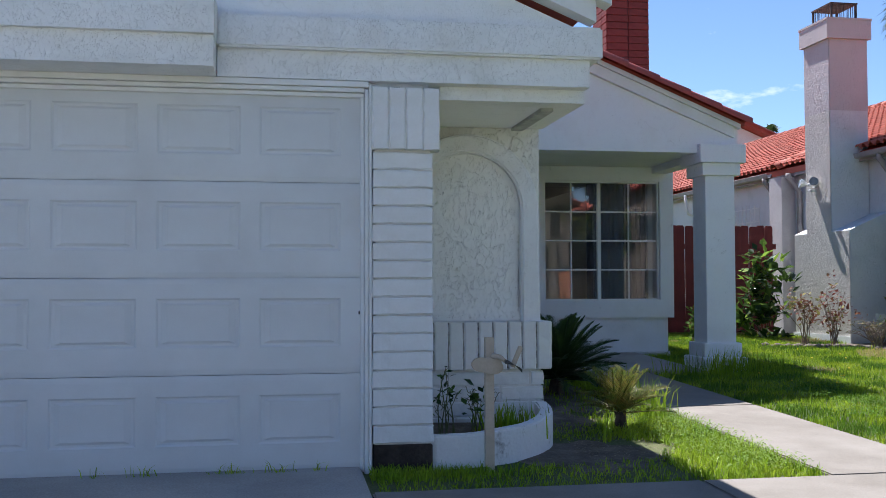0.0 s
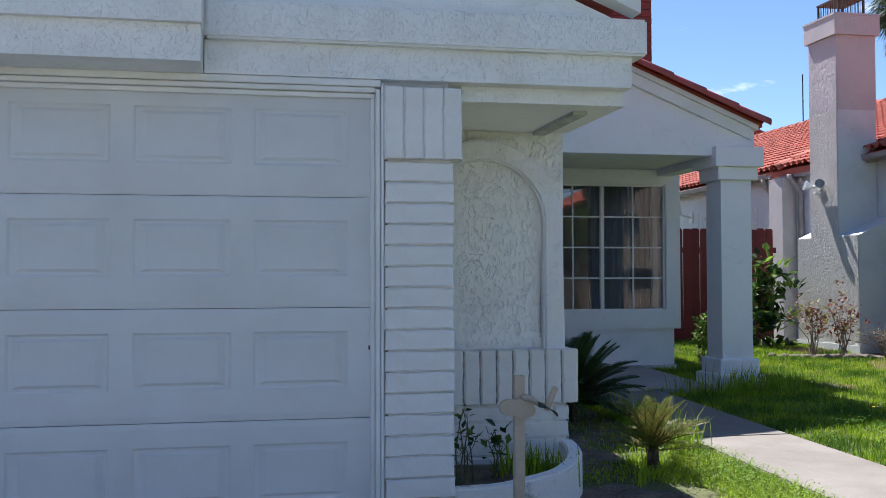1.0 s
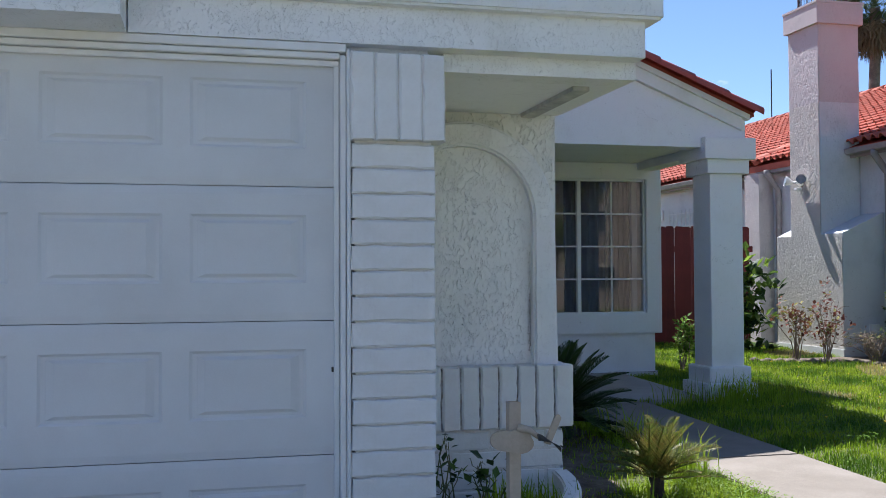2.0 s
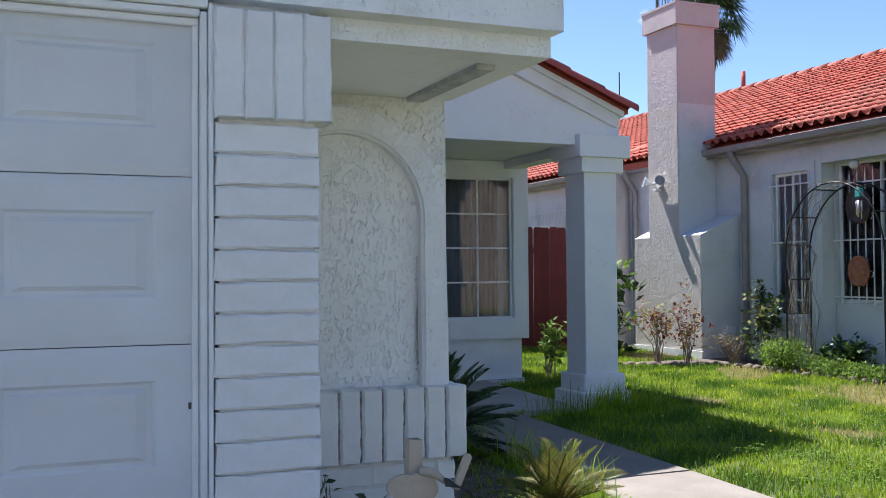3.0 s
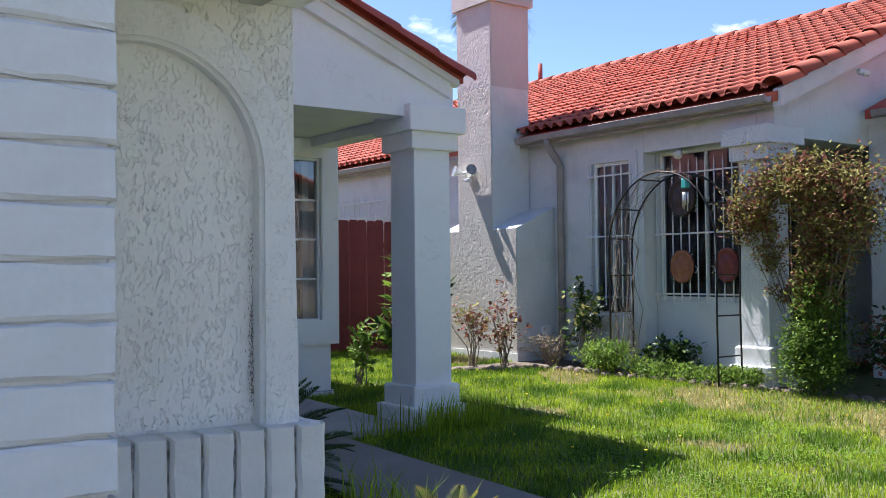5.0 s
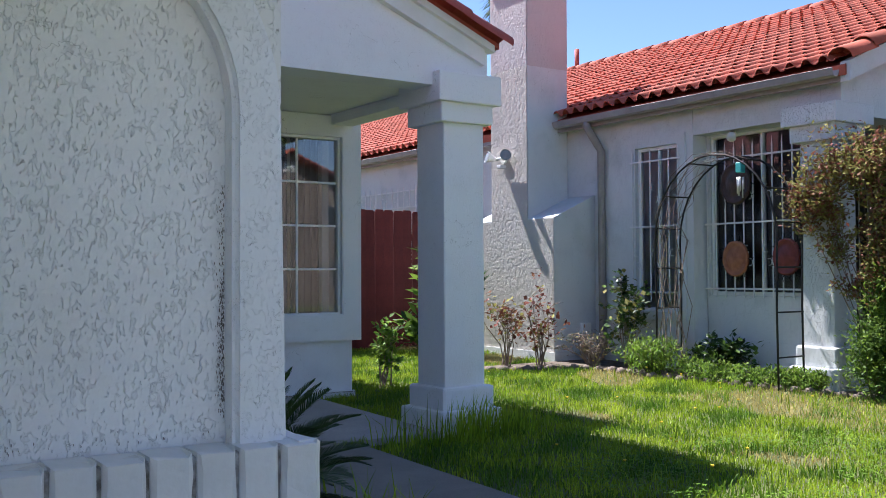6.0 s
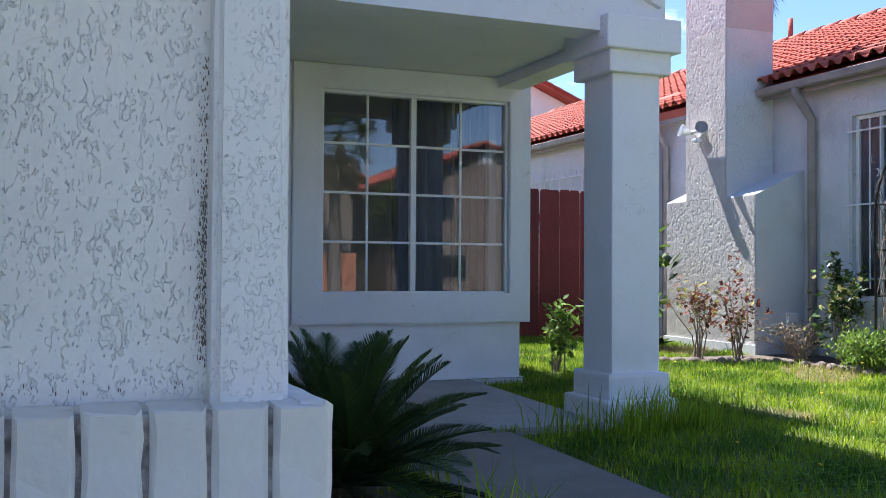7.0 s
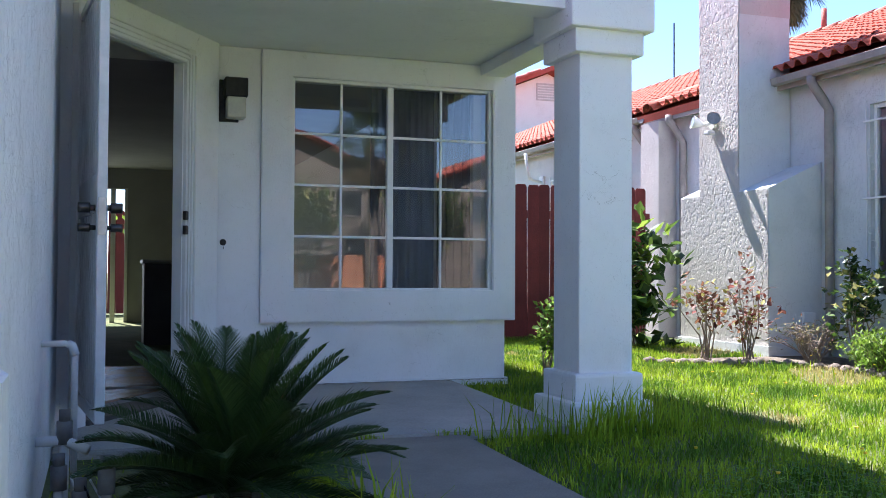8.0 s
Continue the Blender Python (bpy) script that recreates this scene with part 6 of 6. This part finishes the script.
# flower bed
shrub("feathery_plant", "bright feathery green plant in the flower bed", "plant", (8.05, 11.45, 0.28), [(0, 0, 0.18, 0.24, 0.28, 0.16, 2200)], 0.055, [LEAF_BRIGHT, LEAF_BRIGHT, LEAF_MID], 16, STEM_GREEN, 9, "bed plants", 0.16, 0.6)
shrub("feathery_plant", "bright feathery green plant in the flower bed", "plant", (8.22, 11.0, 0.27), [(0, 0, 0.10, 0.22, 0.28, 0.09, 1100)], 0.05, [LEAF_BRIGHT, LEAF_MID], 12, STEM_GREEN, 10, "bed plants", 0.16, 0.6)
shrub("dark_low_plant", "low dark green plant under the porch window", "plant", (8.58, 11.0, 0.27), [(0, 0, 0.20, 0.16, 0.34, 0.16, 500)], 0.08, [LEAF_DARK, LEAF_MID], 10, STEM_GREEN, 11, "bed plants")
for i, (x, y) in enumerate(((8.30, 10.62), (8.36, 10.35), (8.44, 10.08), (8.2, 10.8), (8.48, 9.85))):
    shrub("low_green_plant", "low yellow-green ground plant in the flower bed", "plant", (x, y, 0.255), [(0, 0, 0.07, 0.22, 0.22, 0.08, 900)], 0.045, [LEAF_BRIGHT, LEAF_MID, LEAF_BRIGHT], 8, STEM_GREEN, 30 + i, "bed plants", 0.22, 0.6)
# vine on the porch post
shrub("climbing_vine", "dense climbing vine with olive and reddish leaves on the post", "vine", (8.50, 9.20, 0.24),
      [(0.0, 0.05, 1.98, 0.30, 0.60, 0.22, 9500), (0.0, 0.66, 1.70, 0.16, 0.28, 0.26, 2800), (0.0, -0.35, 1.64, 0.25, 0.34, 0.26, 4800), (0.0, -0.04, 1.12, 0.18, 0.20, 0.36, 4200)],
      0.048, [LEAF_OLIVE, LEAF_RED, LEAF_OLIVE, LEAF_BROWN], 26, seed=12, slim=0.26, stem_r=0.007)
shrub("ferny_climber", "soft green ferny climber at the foot of the vine", "vine", (8.46, 9.12, 0.24), [(0.0, 0.0, 0.75, 0.17, 0.20, 0.38, 4600), (0.0, 0.02, 0.30, 0.24, 0.30, 0.28, 4600)], 0.05, [LEAF_MID, LEAF_BRIGHT], 14, STEM_GREEN, 19, slim=0.2)
shrub("leafy_mound", "bright green mound of foliage at the post's foot", "plant", (8.42, 9.22, 0.24), [(0, 0, 0.40, 0.20, 0.22, 0.34, 3000)], 0.05, [LEAF_MID, LEAF_BRIGHT, LEAF_MID], 12, STEM_GREEN, 13, slim=0.2)
shrub("rose_bush", "dark rose bush with maroon leaves", "rose bush", (8.9, 8.55, 0.22), [(0, 0, 0.42, 0.3, 0.38, 0.34, 1000)], 0.075, [LEAF_DARK, LEAF_RED, LEAF_DARK], 14, seed=14, group="rose bushes")
# in the planter
shrub("leggy_plant", "leggy seedling with a few broad leaves in the planter", "plant", (1.02, 5.98, 0.25), [(0, 0, 0.20, 0.10, 0.08, 0.09, 30), (0.0, 0.02, 0.40, 0.02, 0.02, 0.04, 6)], 0.055, [LEAF_DARK, LEAF_MID], 8, STEM_GREEN, 16, stem_r=0.005)
shrub("leggy_plant", "leggy seedling with a few broad leaves in the planter", "plant", (1.22, 6.05, 0.25), [(0, 0, 0.20, 0.10, 0.10, 0.10, 26)], 0.07, [LEAF_DARK, LEAF_MID], 6, STEM_GREEN, 17, stem_r=0.005)

# stones edging the bed
edge = thing("stone_edging", "row of rounded grey-brown edging stones round the flower bed", "edging")
STONE = surface("edging_stone", (0.12, 0.095, 0.075), (0.25, 0.20, 0.165), 9.0, 0.9, 0.5, 50.0, vary=0.2, fine=0.3)
stones = []
for i in range(5):
    bm = bmesh.new()
    bmesh.ops.create_icosphere(bm, subdivisions=2, radius=1.0)
    gs = random.Random(50 + i)
    for v in bm.verts:
        v.co *= 1 + gs.uniform(-0.08, 0.08)
        v.co.z = v.co.z * 0.62
        v.co.x *= 0.75
    stones.append(mesh_of("stone", bm, STONE, True))
line = [(6.62, 12.70), (7.1, 12.40), (7.7, 12.22), (7.95, 11.9), (7.92, 11.3), (8.08, 10.75), (8.28, 10.1), (8.42, 9.4), (8.55, 8.7), (8.75, 7.9)]
for (x0, y0), (x1, y1) in zip(line, line[1:]):
    n = max(1, int(math.hypot(x1 - x0, y1 - y0) / 0.125))
    for k in range(n):
        q = k / n
        x, y = x0 + (x1 - x0) * q + g2.uniform(-0.012, 0.012), y0 + (y1 - y0) * q
        sc = g2.uniform(0.055, 0.072)
        m = pose(x, y, ground_z(y) + 0.002, g2.uniform(-10, 10), g2.uniform(-10, 10), math.degrees(math.atan2(y1 - y0, x1 - x0)) + 90 + g2.uniform(-15, 15)) @ Matrix.Diagonal((sc, sc, sc * 1.15, 1))
        piece("stone", stones[g2.randrange(5)], edge, m)
bm = bmesh.new()
poly = [(x, y, ground_z(y) + 0.006) for x, y in line] + [(8.8, 7.9, ground_z(7.9) + 0.006), (8.8, 9.9, ground_z(9.9) + 0.006), (8.79, 11.36, ground_z(11.36) + 0.006), (8.60, 11.4, ground_z(11.4) + 0.006), (8.60, 12.83, ground_z(12.83) + 0.006), (6.62, 12.83, ground_z(12.83) + 0.006)]
bm.faces.new([bm.verts.new(p) for p in poly])
bmesh.ops.triangulate(bm, faces=bm.faces[:])
solid("flower_bed", bm, SOIL, "dark soil of the flower bed", "flower bed")

# bare soil by the planter and under the big sago
for (cx, cy, rx, ry) in ((1.86, 5.80, 0.46, 0.46), (2.25, 8.3, 0.62, 0.9), (1.95, 7.2, 0.35, 0.55)):
    bm = bmesh.new()
    gs = random.Random(int(cx * 100))
    c = bm.verts.new((cx, cy, ground_z(cy) + 0.010))
    rim = []
    for k in range(28):
        a = 2 * math.pi * k / 28
        r = 1 + gs.uniform(-0.18, 0.18)
        x, y = min(2.95, cx + rx * r * math.cos(a)), cy + ry * r * math.sin(a)
        rim.append(bm.verts.new((max(1.0 if cy < 6.5 else 1.79, x), y, ground_z(y) - 0.008)))
    for k in range(28):
        bm.faces.new((c, rim[k], rim[(k + 1) % 28]))
    solid("soil_patch", bm, SOIL, "bare dry soil patch in the lawn", "soil")


# ---- grass ----
nrng = np.random.default_rng(11)


def blades(name, xy, h, w, material, label, lean=0.5, parent=None, zlift=0.0):
    """Curved grass blades of five corners each, in one mesh."""
    n = len(xy)
    x, y = xy[:, 0], xy[:, 1]
    z = 0.025 * np.clip(y, -6, 14) - 0.012 + zlift
    az = nrng.uniform(0, 2 * np.pi, n)
    ca, sa = np.cos(az), np.sin(az)
    tilt = nrng.uniform(0.05, 1.0, n) * lean
    face = nrng.uniform(0, 2 * np.pi, n)
    wx, wy = np.cos(face) * w, np.sin(face) * w
    mx, my, mz = x + ca * tilt * h * 0.35, y + sa * tilt * h * 0.35, z + h * 0.6
    tx, ty, tz = x + ca * tilt * h, y + sa * tilt * h, z + h * (1.0 - 0.25 * tilt)
    v = np.empty((n, 5, 3))
    v[:, 0] = np.stack((x - wx, y - wy, z), 1)
    v[:, 1] = np.stack((x + wx, y + wy, z), 1)
    v[:, 2] = np.stack((mx + wx * 0.8, my + wy * 0.8, mz), 1)
    v[:, 3] = np.stack((mx - wx * 0.8, my - wy * 0.8, mz), 1)
    v[:, 4] = np.stack((tx, ty, tz), 1)
    me = bpy.data.meshes.new(name)
    me.vertices.add(n * 5)
    me.vertices.foreach_set("co", v.ravel())
    o = np.arange(n)[:, None] * 5
    loops = np.concatenate((o + np.array([0, 1, 2, 3]), o + np.array([3, 2, 4])), 1).ravel()
    me.loops.add(n * 7)
    me.loops.foreach_set("vertex_index", loops.astype(np.int32))
    starts = (np.arange(n)[:, None] * 7 + np.array([0, 4])).ravel()
    me.polygons.add(n * 2)
    me.polygons.foreach_set("loop_start", starts.astype(np.int32))
    me.update(calc_edges=True)
    me.materials.append(material)
    return tagged(new(name, me), label, "grass", kind="stuff")


def patchy(x, y, a=1.0):
    return 0.5 + 0.25 * np.sin(1.7 * x * a + 0.6 * np.sin(2.3 * y * a)) + 0.25 * np.sin(2.1 * y * a + 1.3 * np.sin(1.1 * x * a + 2))


def scatter(x0, y0, x1, y1, n):
    return np.stack((nrng.uniform(x0, x1, n), nrng.uniform(y0, y1, n)), 1)


def bed_side(p):
    """True on the lawn side of the stone edging."""
    lx = np.interp(-p[:, 1], [-q[1] for q in line], [q[0] for q in line])
    return p[:, 0] < lx


def keep_lawn(p):
    x, y = p[:, 0], p[:, 1]
    ok = ~((x < 3.81) & (y < 9.85)) & ~((x < 4.44) & (y > 9.70) & (y < 11.75)) & ~((x < 4.90) & (y > 11.68)) & ~((abs(x - 4.645) < 0.26) & (abs(y - 10.035) < 0.26)) & ~((x > 7.95) & (y > 12.8)) & ~((x < 8.6) & (x > 6.6) & (y > 12.55) & (y < 12.85))
    return ok & (bed_side(p) | (y > 12.7))


p = scatter(3.80, 4.2, 8.9, 15.4, 170000)
p = p[keep_lawn(p)]
dry = ((patchy(p[:, 0], p[:, 1], 1.6) > 0.78) & (p[:, 0] > 5.6)) | ((p[:, 0] > 7.0) & (p[:, 1] < 10.3) & (nrng.random(len(p)) < 0.55))
g_ = p[~dry]
deep = patchy(g_[:, 0] * 2.3 + 1, g_[:, 1] * 2.1, 1.9) + nrng.normal(0, 0.16, len(g_)) > 0.62
deep_ = g_[deep]
GRASS_DEEP = leaf_mat("deep_green_blades", (0.08, 0.17, 0.016), (0.17, 0.27, 0.026), 0.35, 0.45, 0.3)
blades("deep_grass", deep_, 0.025 + 0.05 * nrng.random(len(deep_)), 0.0024 + 0.0016 * nrng.random(len(deep_)), GRASS_DEEP, "darker green tufts in the lawn", 0.8)
g_ = g_[~deep]
blades("lawn_grass", g_, 0.022 + 0.036 * nrng.random(len(g_)) * (0.5 + patchy(g_[:, 0], g_[:, 1])), 0.0022 + 0.0015 * nrng.random(len(g_)), GRASS, "uneven green lawn grass", 0.8)
d_ = p[dry]
d_ = d_[nrng.random(len(d_)) < 0.7]
blades("dry_grass", d_, 0.02 + 0.035 * nrng.random(len(d_)), 0.0022 + 0.001 * nrng.random(len(d_)), GRASS_DRY, "short straw-coloured dry grass", 1.0)
p = scatter(3.80, 7.5, 8.2, 12.6, 1500)
p = p[keep_lawn(p) & (patchy(p[:, 0] + 3, p[:, 1], 2.2) > 0.45)]
blades("tall_grass", p, 0.05 + 0.08 * nrng.random(len(p)), 0.003 + 0.002 * nrng.random(len(p)), GRASS, "taller tufts of lawn grass", 0.7)
# tall grass round the foot of the column and along the walk
q = np.concatenate((np.stack((4.645 + nrng.normal(0, 0.24, 420), 9.70 + nrng.normal(0, 0.07, 420)), 1), np.stack((4.34 + nrng.normal(0, 0.05, 110), 9.85 + nrng.normal(0, 0.2, 110)), 1), np.stack((4.1 + nrng.normal(0, 0.18, 110), 9.66 + nrng.normal(0, 0.06, 110)), 1)))
q = q[keep_lawn(q)]
blades("long_grass", q, 0.10 + 0.24 * nrng.random(len(q)) ** 1.6, 0.003 + 0.002 * nrng.random(len(q)), GRASS, "long uncut grass round the column foot", 0.6)
# patch between the planter and the walk
p = scatter(0.52, 4.97, 2.95, 9.75, 46000)
x, y = p[:, 0], p[:, 1]
ok = ~((x < 1.80) & (y > 5.52)) & ~(((x - 1.95) / 0.5) ** 2 + ((y - 5.95) / 0.36) ** 2 < 0.9 + 0.3 * patchy(x, y, 5)) & ~((y > 6.9) & (x < 2.75) & (nrng.random(len(p)) < 0.85))
ok &= (x > 2.25) | (nrng.random(len(p)) < 0.35)
p = p[ok]
blades("patch_grass", p, (0.025 + 0.055 * nrng.random(len(p))) * np.where(p[:, 0] > 2.25, 1.1, 0.6), 0.0024 + 0.0016 * nrng.random(len(p)), GRASS, "lush green grass beside the walk", 1.2)
q = np.concatenate((np.stack((2.86 + nrng.normal(0, 0.05, 120), 7.55 + nrng.normal(0, 0.25, 120)), 1), np.stack((2.84 + nrng.normal(0, 0.05, 50), 8.5 + nrng.normal(0, 0.4, 50)), 1), np.stack((2.1 + nrng.normal(0, 0.03, 10), 6.25 + nrng.normal(0, 0.03, 10)), 1), np.stack((2.70 + nrng.normal(0, 0.05, 60), 6.9 + nrng.normal(0, 0.06, 60)), 1)))
blades("long_grass", q, 0.12 + 0.26 * nrng.random(len(q)) ** 1.5, 0.0035 + 0.0025 * nrng.random(len(q)), GRASS, "long grass blades along the edge of the walk", 0.6)
q = np.stack((1.45 + nrng.normal(0, 0.10, 150), 6.12 + nrng.normal(0, 0.11, 150)), 1)
blades("planter_grass", q, 0.09 + 0.13 * nrng.random(len(q)), 0.004 + 0.003 * nrng.random(len(q)), GRASS, "grassy weeds growing in the planter", 0.5, zlift=0.10)
# weeds in the joint under the garage door, at the pier and the pipes
c_ = np.array([-0.95, -0.72, -0.66, -0.33, -0.25, -0.20, 0.0, 0.05, 0.22])
q = np.stack((c_[nrng.integers(0, 9, 120)] + nrng.normal(0, 0.035, 120), 5.50 + nrng.normal(0, 0.012, 120)), 1)
blades("joint_weeds", q, 0.02 + 0.07 * nrng.random(len(q)), 0.0026 + 0.001 * nrng.random(len(q)), GRASS, "small weeds in the joint under the garage door", 1.1, zlift=0.02)
q = np.stack((0.50 + np.abs(nrng.normal(0, 0.45, 1000)), 5.40 + nrng.normal(0, 0.08, 1000)), 1)
q = q[(q[:, 0] < 1.9) & (q[:, 1] < 5.49)]
blades("pier_weeds", q, 0.03 + 0.05 * nrng.random(len(q)), 0.0026 + 0.001 * nrng.random(len(q)), GRASS, "weeds along the foot of the pier and planter", 0.8)
# leafy weeds in the lush strip and litter on the bare soil
gw = random.Random(303)
v, f = [], []
for k in range(5200):
    x, y = gw.uniform(2.30, 2.94), gw.uniform(5.05, 7.7)
    if x < 2.30 + 0.35 * gw.random():
        continue
    h = gw.uniform(0.02, 0.09)
    a = gw.uniform(0, 6.28)
    leaf_shape(v, f, Vector((x, y, ground_z(y) + h)), Vector((math.cos(a), math.sin(a), gw.uniform(-0.2, 0.6))).normalized(), Vector((0, 0, 1)), gw.uniform(0.016, 0.034), 0.005)
tagged(new("leafy_weeds", raw_mesh("leafy_weeds", v, f, LEAF_BRIGHT)), "leafy green weeds beside the walk", "weeds", kind="stuff")
v, f = [], []
for k in range(900):
    x, y = gw.gauss(1.98, 0.30), gw.gauss(5.85, 0.26)
    if x < 1.80 and y > 5.5 or y < 5.0 or x > 2.9:
        continue
    a = gw.uniform(0, 6.28)
    leaf_shape(v, f, Vector((x, y, ground_z(y) + 0.012)), Vector((math.cos(a), math.sin(a), gw.uniform(-0.1, 0.2))).normalized(), Vector((0, 0, 1)), gw.uniform(0.008, 0.03), 0.005)
tagged(new("leaf_litter", raw_mesh("leaf_litter", v, f, leaf_mat("dead_leaf", (0.16, 0.12, 0.08), (0.34, 0.28, 0.20), 0.4, 0.9, 0.1))), "dry leaf litter on the bare soil", "litter", kind="stuff")
v, f = [], []
for k in range(420):
    x, y = gw.uniform(2.75, 4.84), 11.722 - abs(gw.gauss(0, 0.012))
    z = ground_z(y) + 0.0335
    a, r = gw.uniform(0, 6.28), gw.uniform(0.003, 0.012)
    o = len(v)
    v += [(x + r * math.cos(a + i * 1.57) * 1.6, y + 0.5 * r * math.sin(a + i * 1.57), z + 0.004 * gw.random()) for i in range(4)]
    f.append((o, o + 1, o + 2, o + 3))
tagged(new("wall_foot_debris", raw_mesh("wall_foot_debris", v, f, SOIL)), "dark debris along the foot of the porch wall", "debris", kind="stuff")
q = np.concatenate((np.stack((3.25 + nrng.normal(0, 0.05, 46), 9.79 + nrng.normal(0, 0.008, 46)), 1), np.stack((3.72 + nrng.normal(0, 0.06, 40), 9.79 + nrng.normal(0, 0.008, 40)), 1)))
blades("joint_grass", q, 0.03 + 0.04 * nrng.random(len(q)), 0.0026 + 0.001 * nrng.random(len(q)), GRASS, "small grass tufts in the slab joint", 1.4, zlift=0.02)
# clover and dandelions
v, f = [], []
pts = scatter(3.85, 5.6, 6.6, 8.6, 9000)
pts = pts[(patchy(pts[:, 0], pts[:, 1], 2.6) > 0.52) & (pts[:, 0] > 3.84)]
for x, y in pts:
    h = g2.uniform(0.03, 0.075)
    for k in range(3):
        a = 2.1 * k + g2.uniform(0, 6)
        leaf_shape(v, f, Vector((x, y, ground_z(y) + h)), Vector((math.cos(a), math.sin(a), g2.uniform(-0.1, 0.4))).normalized(), Vector((0, 0, 1)), g2.uniform(0.010, 0.017), 0.006)
CLOVER = leaf_mat("clover_leaf", (0.09, 0.19, 0.016), (0.19, 0.31, 0.028), 0.35, 0.5, 0.3)
tagged(new("clover", raw_mesh("clover", v, f, CLOVER)), "low clover leaves in the lawn", "clover", kind="stuff")
bm = bmesh.new()
for x, y in scatter(4.2, 7.6, 8.0, 12.0, 34):
    if not keep_lawn(np.array([[x, y]]))[0]:
        continue
    z = ground_z(y) + g2.uniform(0.07, 0.14)
    tube(bm, [(x, y, z), (x, y, z + 0.008)], 0.007, 8, 0.010)
tagged(new("dandelions", mesh_of("dandelions", bm, surface("yellow_petal", (0.75, 0.50, 0.02), (0.85, 0.62, 0.05), 30.0, 0.7))), "small yellow dandelion heads in the lawn", "dandelion", kind="stuff")

# back yard beyond the house
yard = thing("back_fence", "brown board fence of the back yard", "fence", kind="structure")
for i in range(30):
    piece("board", board_me, yard, pose(0.3 + i * 0.142, 23.4, 0.36, 0, rng.uniform(-0.4, 0.4), 0))
shrub("leafy_shrub", "green shrub in the back yard", "shrub", (2.62, 22.8, 0.35), [(0, 0, 1.5, 0.25, 0.2, 0.5, 240)], 0.14, [LEAF_BRIGHT, LEAF_MID], 6, seed=77)
for x, sd_ in ((8.6, 61), (13.4, 62)):
    shrub("street_tree", "bushy dark green tree across the street", "tree", (x, -16.0, -0.15), [(0, 0, 3.5, 1.2, 1.1, 0.8, 900), (0.4, 0, 3.0, 0.9, 0.9, 0.5, 500)], 0.28, [LEAF_DARK, LEAF_MID, LEAF_OLIVE], 9, BARK, sd_, "street trees", stem_r=0.06)

# flaking paint along the inner edge of the arch and at the top of the dado
v, f = [], []
gf = random.Random(91)
for k in range(620):
    if k < 570:
        z = gf.choice((gf.uniform(0.98, 1.52), gf.uniform(1.02, 1.30)))
        p = Vector((1.633 - abs(gf.gauss(0, 0.008)), YA + 0.0525 + 0.001 * gf.random(), z))
    else:
        p = Vector((gf.uniform(1.0, 1.62), YA + 0.0525, 0.945 + abs(gf.gauss(0, 0.012))))
    a, r = gf.uniform(0, 6.28), gf.uniform(0.0005, 0.0020)
    o = len(v)
    for i in range(5):
        q = a + i * 1.2566
        rr = r * gf.uniform(0.6, 1.3)
        v.append((p.x + 0.7 * rr * math.cos(q), p.y, p.z + 2.4 * rr * math.sin(q)))
    f.append(tuple(range(o, o + 5)))
# thin dark dashes laid along the outer edge of the arch
for k in range(420):
    a = radians(gf.uniform(28, 118))
    p = Vector((CX + (RX + 0.124) * math.cos(a), YA + 0.046, ZS + (RZ + 0.133) * math.sin(a)))
    if p.x > 1.72 or abs(math.sin(k * 0.7)) < 0.25:
        continue
    o, r = len(v), gf.uniform(0.001, 0.0026)
    along = Vector((-math.sin(a), 0, math.cos(a)))
    for du, dv in ((-3, 0), (0, 1), (3, 0), (0, -1)):
        q = p + along * r * du * gf.uniform(0.7, 1.6) + Vector((math.cos(a), 0, math.sin(a))) * r * dv
        v.append((q.x, q.y, q.z))
    f.append(tuple(range(o, o + 4)))
tagged(new("flakes_and_arch_dashes", raw_mesh("flakes_and_arch_dashes", v, f, surface("dark_speck", (0.13, 0.11, 0.09), (0.26, 0.23, 0.20), 30.0, 0.95))), "specks of bare cement where paint has flaked, dark dashes round the outer arch", "flaked paint", kind="stuff")

bk = thing("wall_bracket", "white metal antenna bracket on the rear wall", "bracket", at=(8.60, 19.3, 2.55))
bm = bmesh.new()
tube(bm, [(0, 0, 0), (-0.25, -0.05, 0.05), (-0.32, -0.06, 0.45)], 0.025, 8)
part("arm", bm, METAL_WHITE, bk, smooth=True)
part("plate", soft_box(-0.02, -0.08, -0.10, 0.008, 0.08, 0.10, 0.004), METAL_WHITE, bk)
# worn latch and chipped spots beside the garage door
lt = thing("door_latch", "small rusted latch on the garage door jamb", "latch", at=(0.452, YG + 0.006, 1.02))
part("latch_plate", soft_box(-0.004, 0.016, -0.010, 0.004, 0.026, 0.010, 0.001), LOCK, lt)
